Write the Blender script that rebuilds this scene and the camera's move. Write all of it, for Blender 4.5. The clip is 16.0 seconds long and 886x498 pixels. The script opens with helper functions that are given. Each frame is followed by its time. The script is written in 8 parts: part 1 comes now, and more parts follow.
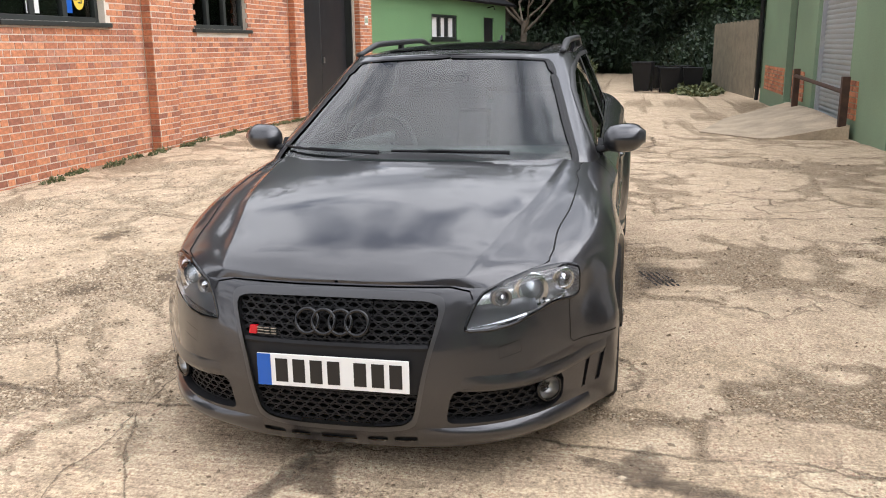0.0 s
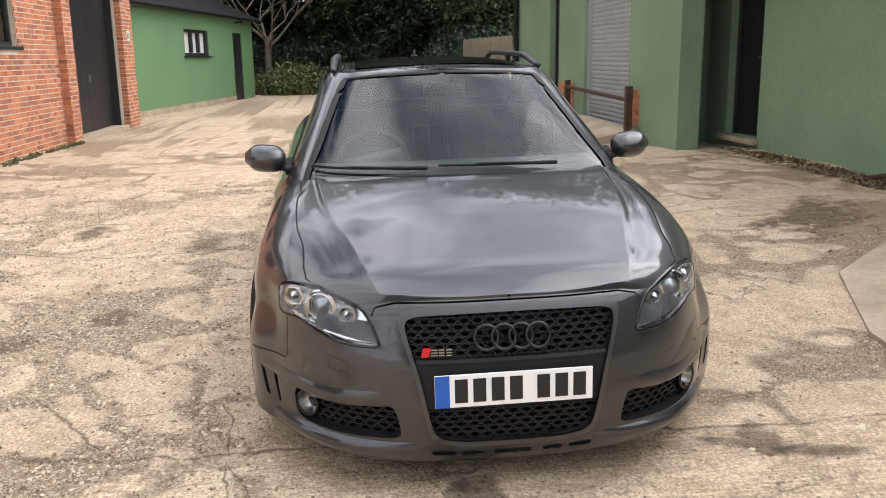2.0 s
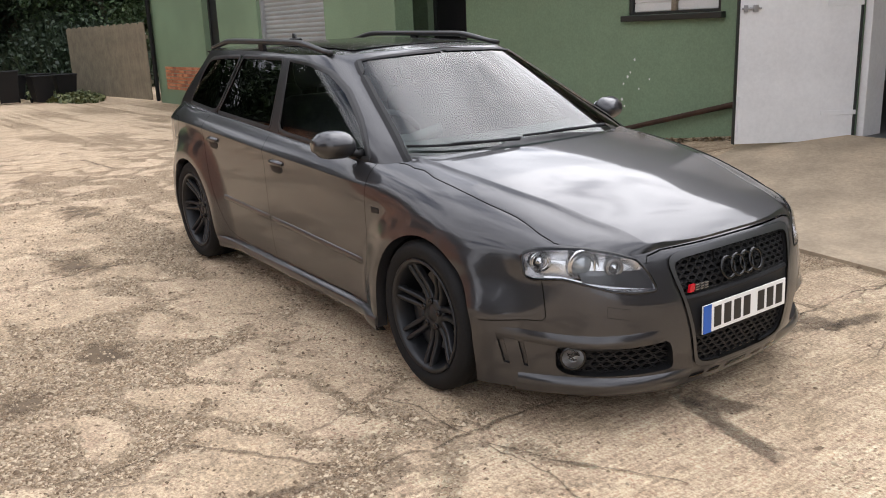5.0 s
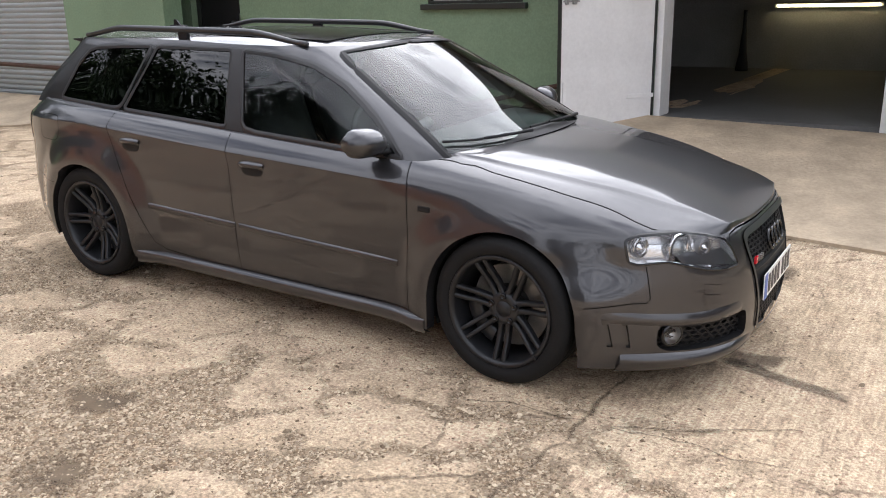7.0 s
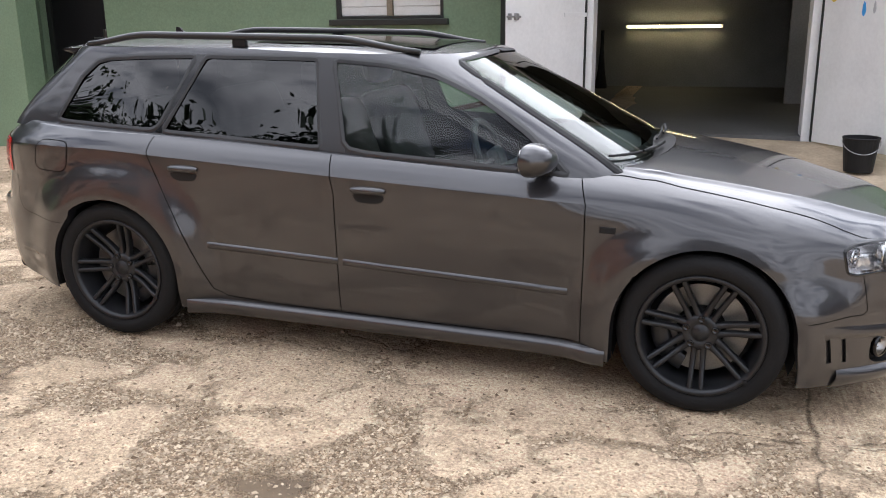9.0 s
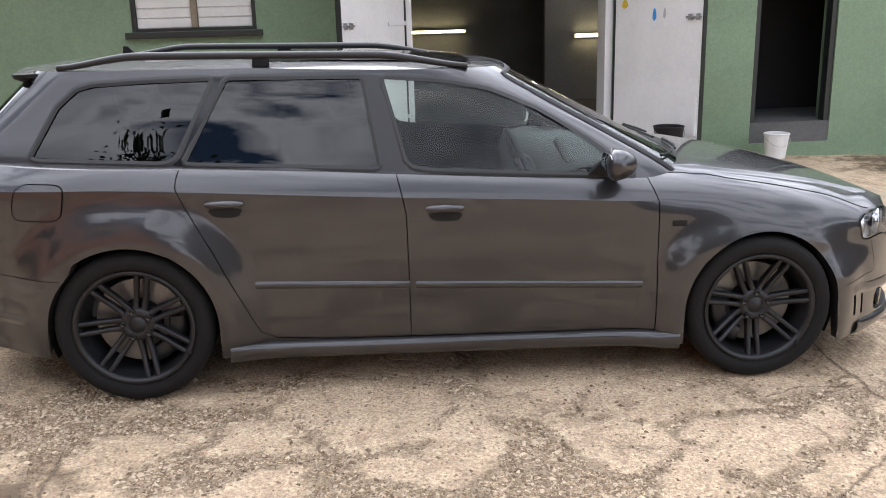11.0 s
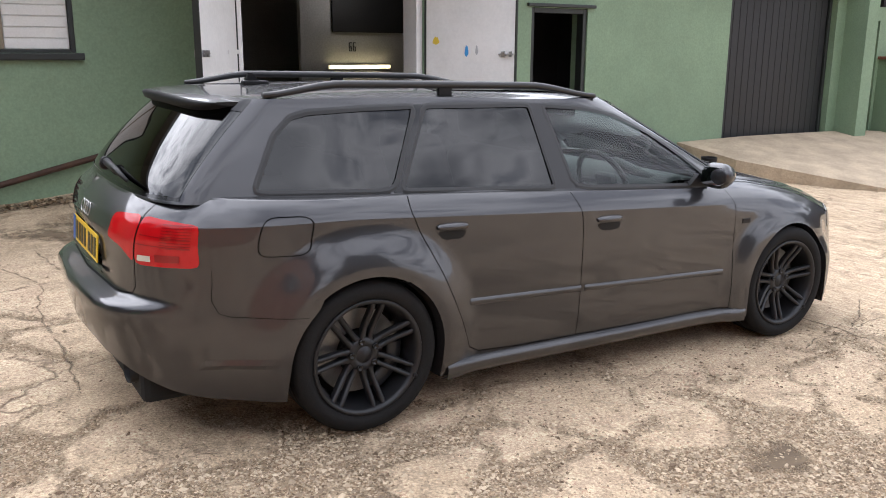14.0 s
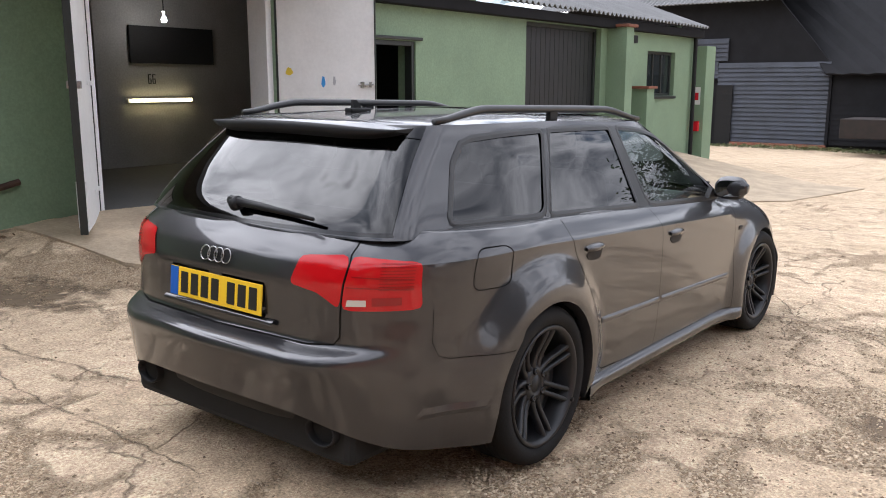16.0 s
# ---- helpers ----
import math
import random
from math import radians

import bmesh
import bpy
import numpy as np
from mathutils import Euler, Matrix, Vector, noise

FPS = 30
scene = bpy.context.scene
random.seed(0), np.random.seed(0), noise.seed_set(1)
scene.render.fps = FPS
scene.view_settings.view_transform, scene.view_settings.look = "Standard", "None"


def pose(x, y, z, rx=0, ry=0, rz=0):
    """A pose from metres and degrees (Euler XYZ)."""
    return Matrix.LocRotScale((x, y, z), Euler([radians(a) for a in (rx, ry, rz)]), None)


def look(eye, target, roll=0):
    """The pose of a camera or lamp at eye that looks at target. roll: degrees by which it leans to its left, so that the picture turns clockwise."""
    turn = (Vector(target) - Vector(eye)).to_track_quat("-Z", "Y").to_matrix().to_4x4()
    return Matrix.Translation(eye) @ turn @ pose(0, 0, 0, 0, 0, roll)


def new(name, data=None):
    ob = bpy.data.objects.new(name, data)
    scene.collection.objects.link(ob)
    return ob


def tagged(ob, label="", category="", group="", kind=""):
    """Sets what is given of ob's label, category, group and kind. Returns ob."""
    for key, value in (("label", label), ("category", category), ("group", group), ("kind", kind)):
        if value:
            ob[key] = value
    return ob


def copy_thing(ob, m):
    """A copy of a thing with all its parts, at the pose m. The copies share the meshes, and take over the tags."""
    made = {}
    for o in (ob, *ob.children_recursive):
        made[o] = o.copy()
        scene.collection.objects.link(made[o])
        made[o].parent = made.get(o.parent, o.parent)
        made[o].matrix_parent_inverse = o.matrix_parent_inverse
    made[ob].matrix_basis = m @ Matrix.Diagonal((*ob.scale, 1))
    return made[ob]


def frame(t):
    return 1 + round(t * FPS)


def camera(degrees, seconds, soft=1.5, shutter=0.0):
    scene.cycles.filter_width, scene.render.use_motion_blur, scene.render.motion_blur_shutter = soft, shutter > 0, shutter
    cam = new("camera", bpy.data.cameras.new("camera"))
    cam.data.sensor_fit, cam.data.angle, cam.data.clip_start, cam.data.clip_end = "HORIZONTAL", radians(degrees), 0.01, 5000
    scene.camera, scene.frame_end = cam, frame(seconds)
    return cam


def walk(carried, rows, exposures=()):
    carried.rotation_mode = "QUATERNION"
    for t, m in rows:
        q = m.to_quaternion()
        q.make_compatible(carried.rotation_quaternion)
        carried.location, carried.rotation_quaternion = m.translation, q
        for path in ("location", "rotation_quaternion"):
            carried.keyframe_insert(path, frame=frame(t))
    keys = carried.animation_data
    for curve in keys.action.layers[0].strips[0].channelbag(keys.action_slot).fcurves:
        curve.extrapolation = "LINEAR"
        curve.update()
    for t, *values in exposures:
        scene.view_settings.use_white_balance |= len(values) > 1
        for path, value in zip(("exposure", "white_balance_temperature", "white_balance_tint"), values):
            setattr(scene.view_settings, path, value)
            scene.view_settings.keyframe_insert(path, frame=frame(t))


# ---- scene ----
# brightness and tint of the clip's own camera along the way
EXPOSURES = [(0.0, -0.08, 6250, 12.0), (2.0, -0.11, 6270, 12.5), (3.5, -0.28, 6300, 13.0), (5.0, -0.32, 6300, 13.0), (8.0, -0.03, 6050, 13.0), (10.0, 0.04, 6050, 13.2), (13.0, 0.05, 6050, 13.5), (16.0, -0.08, 6050, 13.5)]
cam = camera(55.2, 16.0, 1.0)
PATH = [
    (0, (4.692, 0.916, 1.383), (2.795, 0.492, 0.913), -0.5),
    (0.5, (4.726, 0.583, 1.397), (2.803, 0.309, 0.921), -0.9),
    (1, (4.782, 0.222, 1.391), (2.841, 0.108, 0.921), -0.8),
    (1.5, (4.837, -0.143, 1.407), (2.891, -0.101, 0.948), -1.4),
    (2, (4.788, -0.506, 1.397), (2.849, -0.296, 0.953), -0.9),
    (2.5, (4.769, -0.886, 1.384), (2.862, -0.504, 0.92), -0.6),
    (3, (4.75, -1.277, 1.406), (2.903, -0.699, 0.901), -0.3),
    (3.5, (4.639, -1.655, 1.414), (2.849, -0.939, 0.882), -0.4),
    (4, (4.48, -2.08, 1.413), (2.755, -1.205, 0.904), -0.9),
    (4.5, (4.352, -2.456, 1.426), (2.696, -1.456, 0.921), -2.4),
    (5, (4.116, -2.752, 1.42), (2.535, -1.633, 0.921), -2.3),
    (7.5, (2.532, -3.93, 1.518), (1.604, -2.249, 0.959), -0.2),
    (8, (2.127, -3.99, 1.518), (1.27, -2.266, 0.976), 0.9),
    (8.5, (1.738, -4.05, 1.459), (1.021, -2.253, 0.95), 0.8),
    (9, (1.297, -4.101, 1.444), (0.723, -2.255, 0.93), -0.6),
    (9.5, (0.872, -4.137, 1.446), (0.468, -2.246, 0.937), -1.3),
    (10, (0.474, -4.254, 1.476), (0.246, -2.333, 0.966), -2.4),
    (12.5, (-1.545, -4.2, 1.514), (-0.914, -2.37, 1.011), 0.8),
    (13, (-1.949, -4.13, 1.511), (-1.22, -2.335, 1.011), 0.1),
    (13.5, (-2.332, -3.956, 1.527), (-1.452, -2.223, 1.054), 0.1),
    (14, (-2.785, -3.776, 1.549), (-1.747, -2.129, 1.09), 0.3),
    (14.5, (-3.178, -3.487, 1.534), (-2.061, -1.889, 1.089), 0.9),
    (15, (-3.549, -3.2, 1.511), (-2.274, -1.719, 1.088), 1.0),
    (15.5, (-3.846, -2.883, 1.517), (-2.426, -1.538, 1.098), -0.5),
    (16, (-4.08, -2.504, 1.505), (-2.522, -1.309, 1.123), 0.0),
]
walk(cam, [(t, look(eye, target, roll)) for t, eye, target, roll in PATH], EXPOSURES)

# ---- sky and sun ----
SUN_TO = Vector((-0.15, 0.64, 0.755)).normalized()
world = bpy.data.worlds.new("sky")
scene.world = world
world.use_nodes = True
wn, wl = world.node_tree.nodes, world.node_tree.links
wn.clear()
w_out = wn.new("ShaderNodeOutputWorld")
w_bg = wn.new("ShaderNodeBackground")
w_sky = wn.new("ShaderNodeTexSky")
w_sky.sky_type = "NISHITA"
w_sky.sun_disc = False
w_sky.sun_elevation = math.asin(SUN_TO.z)
w_sky.sun_rotation = math.atan2(SUN_TO.x, SUN_TO.y)
w_sky.air_density, w_sky.dust_density = 1.0, 1.0
# broken cloud over the blue: noise laid out on a flat cloud deck
w_tc = wn.new("ShaderNodeTexCoord")
w_sep = wn.new("ShaderNodeSeparateXYZ")
wl.new(w_tc.outputs["Generated"], w_sep.inputs[0])
w_up = wn.new("ShaderNodeMath")
w_up.operation = "MAXIMUM"
w_up.inputs[1].default_value = 0.0
wl.new(w_sep.outputs["Z"], w_up.inputs[0])
w_add = wn.new("ShaderNodeMath")
w_add.operation = "ADD"
w_add.inputs[1].default_value = 0.16
wl.new(w_up.outputs[0], w_add.inputs[0])
w_div = []
for axis in "XY":
    d = wn.new("ShaderNodeMath")
    d.operation = "DIVIDE"
    wl.new(w_sep.outputs[axis], d.inputs[0])
    wl.new(w_add.outputs[0], d.inputs[1])
    w_div.append(d)
w_comb = wn.new("ShaderNodeCombineXYZ")
wl.new(w_div[0].outputs[0], w_comb.inputs[0])
wl.new(w_div[1].outputs[0], w_comb.inputs[1])
w_noise = wn.new("ShaderNodeTexNoise")
w_noise.inputs["Scale"].default_value = 1.7
w_noise.inputs["Detail"].default_value = 5.5
w_noise.inputs["Roughness"].default_value = 0.60
w_noise.inputs["Distortion"].default_value = 0.5
wl.new(w_comb.outputs[0], w_noise.inputs["Vector"])
w_cover = wn.new("ShaderNodeValToRGB")
w_cover.color_ramp.elements[0].position, w_cover.color_ramp.elements[1].position = 0.34, 0.44
wl.new(w_noise.outputs["Fac"], w_cover.inputs[0])
w_shade = wn.new("ShaderNodeValToRGB")
w_shade.color_ramp.elements[0].position, w_shade.color_ramp.elements[0].color = 0.45, (18.5, 18.5, 18.8, 1)
w_shade.color_ramp.elements[1].position, w_shade.color_ramp.elements[1].color = 0.63, (4.8, 5.1, 5.7, 1)
wl.new(w_noise.outputs["Fac"], w_shade.inputs[0])
w_mix = wn.new("ShaderNodeMix")
w_mix.data_type = "RGBA"
wl.new(w_cover.outputs[0], w_mix.inputs["Factor"])
wl.new(w_sky.outputs[0], w_mix.inputs["A"])
wl.new(w_shade.outputs[0], w_mix.inputs["B"])
# cloud lit from behind grows brighter towards the sun
w_dot = wn.new("ShaderNodeVectorMath")
w_dot.operation = "DOT_PRODUCT"
w_dot.inputs[1].default_value = SUN_TO
wl.new(w_tc.outputs["Generated"], w_dot.inputs[0])
w_glow = wn.new("ShaderNodeMapRange")
w_glow.interpolation_type = "SMOOTHSTEP"
w_glow.inputs["From Min"].default_value, w_glow.inputs["From Max"].default_value = 0.35, 1.0
w_glow.inputs["To Min"].default_value, w_glow.inputs["To Max"].default_value = 1.0, 2.0
wl.new(w_dot.outputs["Value"], w_glow.inputs[0])
w_lit = wn.new("ShaderNodeVectorMath")
w_lit.operation = "SCALE"
wl.new(w_shade.outputs[0], w_lit.inputs[0])
wl.new(w_glow.outputs[0], w_lit.inputs["Scale"])
wl.new(w_lit.outputs[0], w_mix.inputs["B"])
w_bg.inputs["Strength"].default_value = 0.125
wl.new(w_mix.outputs["Result"], w_bg.inputs["Color"])
wl.new(w_bg.outputs[0], w_out.inputs[0])

sun = new("sun", bpy.data.lights.new("sun", "SUN"))
sun.data.energy, sun.data.angle, sun.data.color = 0.95, radians(60), (1.0, 0.95, 0.88)
sun.matrix_world = look(SUN_TO * 40, (0, 0, 0))


# ---- materials ----
def material(name, color=(0.5, 0.5, 0.5), rough=0.6, metal=0.0, spec=0.5):
    m = bpy.data.materials.new(name)
    m.use_nodes = True
    b = m.node_tree.nodes["Principled BSDF"]
    b.inputs["Base Color"].default_value = (*color, 1)
    b.inputs["Roughness"].default_value = rough
    b.inputs["Metallic"].default_value = metal
    b.inputs["Specular IOR Level"].default_value = spec
    return m


def nodes_of(m):
    nt = m.node_tree
    return nt.nodes, nt.links, nt.nodes["Principled BSDF"]


def noise_node(m, scale, detail=4.0, rough=0.55, coord="Object", stretch=(1, 1, 1), distortion=0.0):
    n, l, _ = nodes_of(m)
    tc = n.new("ShaderNodeTexCoord")
    mp = n.new("ShaderNodeMapping")
    mp.inputs["Scale"].default_value = stretch
    l.new(tc.outputs[coord], mp.inputs[0])
    t = n.new("ShaderNodeTexNoise")
    t.inputs["Scale"].default_value, t.inputs["Detail"].default_value, t.inputs["Roughness"].default_value = scale, detail, rough
    t.inputs["Distortion"].default_value = distortion
    l.new(mp.outputs[0], t.inputs["Vector"])
    return t.outputs["Fac"]


def ramp(m, fac, stops):
    n, l, _ = nodes_of(m)
    r = n.new("ShaderNodeValToRGB")
    e = r.color_ramp.elements
    while len(e) < len(stops):
        e.new(0.5)
    for k, (p, c) in enumerate(stops):
        e[k].position = p
        e[k].color = (*c, 1) if len(c) == 3 else c
    l.new(fac, r.inputs[0])
    return r.outputs[0]


def mix(m, fac, a, b, mode="MIX"):
    n, l, _ = nodes_of(m)
    x = n.new("ShaderNodeMix")
    x.data_type, x.blend_type = "RGBA", mode
    for key, v in (("Factor", fac), ("A", a), ("B", b)):
        if isinstance(v, (int, float)):
            x.inputs[key].default_value = v
        elif isinstance(v, tuple):
            x.inputs[key].default_value = (*v, 1)
        else:
            l.new(v, x.inputs[key])
    return x.outputs["Result"]


def math_node(m, op, a, b=0.0):
    n, l, _ = nodes_of(m)
    x = n.new("ShaderNodeMath")
    x.operation = op
    for k, v in enumerate((a, b)):
        if isinstance(v, (int, float)):
            x.inputs[k].default_value = v
        else:
            l.new(v, x.inputs[k])
    return x.outputs[0]


def bump(m, height, strength=0.3, distance=0.01):
    n, l, b = nodes_of(m)
    x = n.new("ShaderNodeBump")
    x.inputs["Strength"].default_value, x.inputs["Distance"].default_value = strength, distance
    l.new(height, x.inputs["Height"])
    l.new(x.outputs[0], b.inputs["Normal"])


def base(m, color):
    n, l, b = nodes_of(m)
    l.new(color, b.inputs["Base Color"])


def rough_from(m, fac, lo, hi):
    n, l, b = nodes_of(m)
    x = n.new("ShaderNodeMapRange")
    x.inputs["To Min"].default_value, x.inputs["To Max"].default_value = lo, hi
    l.new(fac, x.inputs[0])
    l.new(x.outputs[0], b.inputs["Roughness"])


def worn(name, color, dark=0.75, rough=0.6, scale=2.0, grain=60.0, bumpy=0.1, metal=0.0, depth=0.004):
    """A painted or plain surface with stains at one scale and grain at another."""
    m = material(name, color, rough, metal)
    big = noise_node(m, scale, 5.0, 0.6)
    fine = noise_node(m, grain, 3.0, 0.6)
    c = mix(m, ramp(m, big, [(0.35, (0, 0, 0)), (0.7, (1, 1, 1))]), tuple(k * dark for k in color), color)
    c = mix(m, 0.12, c, ramp(m, fine, [(0.3, (0.0, 0.0, 0.0)), (0.7, (1, 1, 1))]), "OVERLAY")
    base(m, c)
    rough_from(m, big, max(0.02, rough - 0.12), min(1, rough + 0.1))
    bump(m, fine, bumpy, depth)
    return m


# car
PAINT = material("grey_metallic_paint", (0.08, 0.078, 0.08), 0.38, 0.78)
_f = noise_node(PAINT, 900.0, 2.0)
base(PAINT, ramp(PAINT, _f, [(0.3, (0.028, 0.0277, 0.0298)), (0.7, (0.074, 0.0735, 0.079))]))
_b = nodes_of(PAINT)[2]
_b.inputs["Coat Weight"].default_value, _b.inputs["Coat Roughness"].default_value, _b.inputs["Coat IOR"].default_value = 1.0, 0.05, 1.52
_b.inputs["Specular IOR Level"].default_value = 0.1
BLACK_TRIM = material("black_plastic", (0.012, 0.012, 0.013), 0.5)
nodes_of(BLACK_TRIM)[2].inputs["Specular IOR Level"].default_value = 0.22
BLACK_GLOSS = material("black_gloss", (0.006, 0.006, 0.007), 0.12)
RUBBER = worn("tyre_rubber", (0.012, 0.012, 0.0125), 0.8, 0.75, 8.0, 120.0, 0.3)
nodes_of(RUBBER)[2].inputs["Specular IOR Level"].default_value = 0.2
RIM = worn("dark_wheel_paint", (0.021, 0.022, 0.025), 0.75, 0.36, 6.0, 200.0, 0.05, 0.3)
STEEL = worn("brake_steel", (0.26, 0.26, 0.26), 0.7, 0.42, 10.0, 150.0, 0.1, 0.9)
CHROME = material("bright_metal", (0.7, 0.7, 0.72), 0.12, 1.0)
SATIN = material("satin_metal", (0.42, 0.42, 0.43), 0.3, 1.0)
SATIN_GREY = material("dull_silver_paint", (0.10, 0.10, 0.103), 0.34, 0.8)
LAMP_SILVER = material("lamp_reflector", (0.78, 0.78, 0.80), 0.24, 0.8)
LAMP_SHADE = material("lamp_inner_mask", (0.20, 0.20, 0.21), 0.30, 0.6)
PILLAR_GREY = material("pillar_film", (0.040, 0.040, 0.042), 0.32, 0.4)
WINDOW_TRIM = worn("satin_window_trim", (0.022, 0.022, 0.023), 0.8, 0.38, 6.0, 200.0, 0.03)
DARK_LENS = material("projector_glass", (0.42, 0.44, 0.46), 0.06, 0.5)
MIRROR = material("mirror", (0.85, 0.86, 0.87), 0.02, 1.0)
RED = material("red_enamel", (0.55, 0.01, 0.02), 0.25)
WHITE_PLATE = material("white_plate", (0.82, 0.82, 0.80), 0.3)
YELLOW_PLATE = material("yellow_plate", (0.80, 0.52, 0.02), 0.3)
BLUE_PLATE = material("blue_band", (0.01, 0.10, 0.45), 0.3)
BLACK_INK = material("black_ink", (0.01, 0.01, 0.01), 0.4)
TRIM_DARK = worn("cabin_grey_trim", (0.12, 0.122, 0.124), 0.8, 0.7, 5.0, 150.0, 0.2)
LEATHER = worn("dark_leather", (0.045, 0.045, 0.047), 0.8, 0.45, 6.0, 90.0, 0.2)
UNDER = material("underbody_black", (0.006, 0.006, 0.006), 0.9)


def glass(name, tint, ior=1.5):
    """Clear or tinted pane: it lets tinted light through and mirrors the rest by its angle."""
    m = bpy.data.materials.new(name)
    m.use_nodes = True
    n, l = m.node_tree.nodes, m.node_tree.links
    n.clear()
    out = n.new("ShaderNodeOutputMaterial")
    tr = n.new("ShaderNodeBsdfTransparent")
    tr.inputs[0].default_value = (*tint, 1)
    gl = n.new("ShaderNodeBsdfGlossy")
    gl.inputs["Roughness"].default_value = 0.01
    gl.inputs["Color"].default_value = (1, 1, 1, 1)
    fr = n.new("ShaderNodeFresnel")
    fr.inputs[0].default_value = ior
    mx = n.new("ShaderNodeMixShader")
    l.new(fr.outputs[0], mx.inputs[0])
    l.new(tr.outputs[0], mx.inputs[1])
    l.new(gl.outputs[0], mx.inputs[2])
    l.new(mx.outputs[0], out.inputs[0])
    return m


SCREEN_GLASS = glass("windscreen_glass", (0.72, 0.82, 0.78), 1.50)
SIDE_GLASS = glass("side_glass", (0.80, 0.88, 0.85), 1.52)
PRIVACY_GLASS = glass("privacy_glass", (0.05, 0.05, 0.055), 1.62)
LAMP_GLASS = glass("lamp_glass", (0.95, 0.96, 0.96), 1.45)
RED_LENS = material("red_lens", (0.46, 0.006, 0.009), 0.10)
DARK_RED_LENS = material("dark_red_lens", (0.26, 0.006, 0.008), 0.12)
BULB_WHITE = material("clear_lamp_block", (0.55, 0.52, 0.46), 0.15)

# buildings
GREEN = worn("green_masonry_paint", (0.216, 0.310, 0.200), 0.80, 0.62, 0.7, 45.0, 0.25, 0.0, 0.006)
GREEN_BRIGHT = worn("light_green_masonry_paint", (0.15, 0.28, 0.13), 0.86, 0.62, 0.6, 30.0, 0.2)
CONCRETE = worn("pale_concrete", (0.51, 0.405, 0.285), 0.66, 0.9, 2.6, 34.0, 0.9, 0.0, 0.012)
DOOR_BLACK = worn("black_door_paint", (0.016, 0.016, 0.018), 0.7, 0.45, 2.0, 60.0, 0.1)
WHITE_PAINT = worn("scuffed_white_paint", (0.84, 0.84, 0.84), 0.88, 0.5, 1.6, 30.0, 0.08)
WHITE_PLASTIC = worn("white_plastic", (0.78, 0.78, 0.76), 0.9, 0.4, 3.0, 60.0, 0.04)
FRAME_DARK = worn("dark_frame_paint", (0.020, 0.024, 0.022), 0.75, 0.45, 4.0, 80.0, 0.08)
MORTAR = worn("mortar", (0.74, 0.66, 0.56), 0.75, 0.95, 3.0, 90.0, 0.5, 0.0, 0.006)
SHUTTER = worn("grey_shutter_steel", (0.42, 0.44, 0.45), 0.8, 0.45, 1.5, 70.0, 0.08, 0.3)
RUST = worn("rusted_steel", (0.085, 0.042, 0.026), 0.5, 0.8, 9.0, 110.0, 0.4)
UNDER_BROWN = worn("dark_rusted_steel", (0.022, 0.015, 0.012), 0.5, 0.85, 6.0, 90.0, 0.4)
WOOD_PALE = worn("weathered_pale_boards", (0.30, 0.25, 0.18), 0.65, 0.85, 3.0, 40.0, 0.4)
BARN_BOARD = worn("blue_black_weatherboard", (0.050, 0.057, 0.074), 0.6, 0.7, 2.0, 40.0, 0.35)
BARN_DARK = worn("tarred_boards", (0.014, 0.014, 0.016), 0.6, 0.75, 2.0, 40.0, 0.3)
nodes_of(BARN_DARK)[2].inputs["Specular IOR Level"].default_value = 0.15
CORRUGATED = worn("fibre_cement_sheet", (0.20, 0.20, 0.20), 0.7, 0.85, 1.5, 50.0, 0.3)
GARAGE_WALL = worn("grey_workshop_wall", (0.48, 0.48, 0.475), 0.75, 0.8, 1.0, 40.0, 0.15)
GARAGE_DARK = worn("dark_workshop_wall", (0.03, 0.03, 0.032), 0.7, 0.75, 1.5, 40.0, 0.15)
GARAGE_FLOOR = worn("dusty_workshop_floor", (0.12, 0.12, 0.12), 0.7, 0.7, 1.2, 40.0, 0.2)
LENS_DARK = material("dark_window_pane", (0.02, 0.025, 0.026), 0.06)
BLIND = worn("pale_blind", (0.34, 0.38, 0.36), 0.8, 0.6, 2.0, 40.0, 0.05)
TILE_RED = worn("red_clay_tile", (0.26, 0.10, 0.06), 0.7, 0.85, 6.0, 60.0, 0.3)
BARK = worn("bark", (0.09, 0.07, 0.05), 0.6, 0.95, 6.0, 40.0, 0.8, 0.0, 0.02)
BARK_PALE = worn("pale_bare_bark", (0.20, 0.16, 0.12), 0.6, 0.95, 6.0, 40.0, 0.6, 0.0, 0.02)

BRICK = material("red_brick", (0.35, 0.13, 0.07), 0.9)
_n, _l, _b = nodes_of(BRICK)
_o = _n.new("ShaderNodeObjectInfo")
_c = ramp(BRICK, _o.outputs["Random"], [(0.0, (0.26, 0.105, 0.065)), (0.3, (0.40, 0.155, 0.080)), (0.62, (0.50, 0.20, 0.098)), (0.85, (0.56, 0.245, 0.125)), (1.0, (0.36, 0.17, 0.12))])
_s = noise_node(BRICK, 26.0, 5.0)
base(BRICK, mix(BRICK, 0.45, _c, ramp(BRICK, _s, [(0.3, (0.12, 0.12, 0.12)), (0.72, (0.95, 0.9, 0.85))]), "OVERLAY"))
bump(BRICK, noise_node(BRICK, 90.0, 4.0), 0.5, 0.006)
BRICK_FAR = material("red_brick_joined", (0.35, 0.13, 0.07), 0.9)
_n, _l, _b = nodes_of(BRICK_FAR)
_o = _n.new("ShaderNodeNewGeometry")
_c = ramp(BRICK_FAR, _o.outputs["Random Per Island"], [(0.0, (0.26, 0.105, 0.065)), (0.3, (0.40, 0.155, 0.080)), (0.62, (0.50, 0.20, 0.098)), (0.85, (0.56, 0.245, 0.125)), (1.0, (0.36, 0.17, 0.12))])
_s = noise_node(BRICK_FAR, 26.0, 5.0)
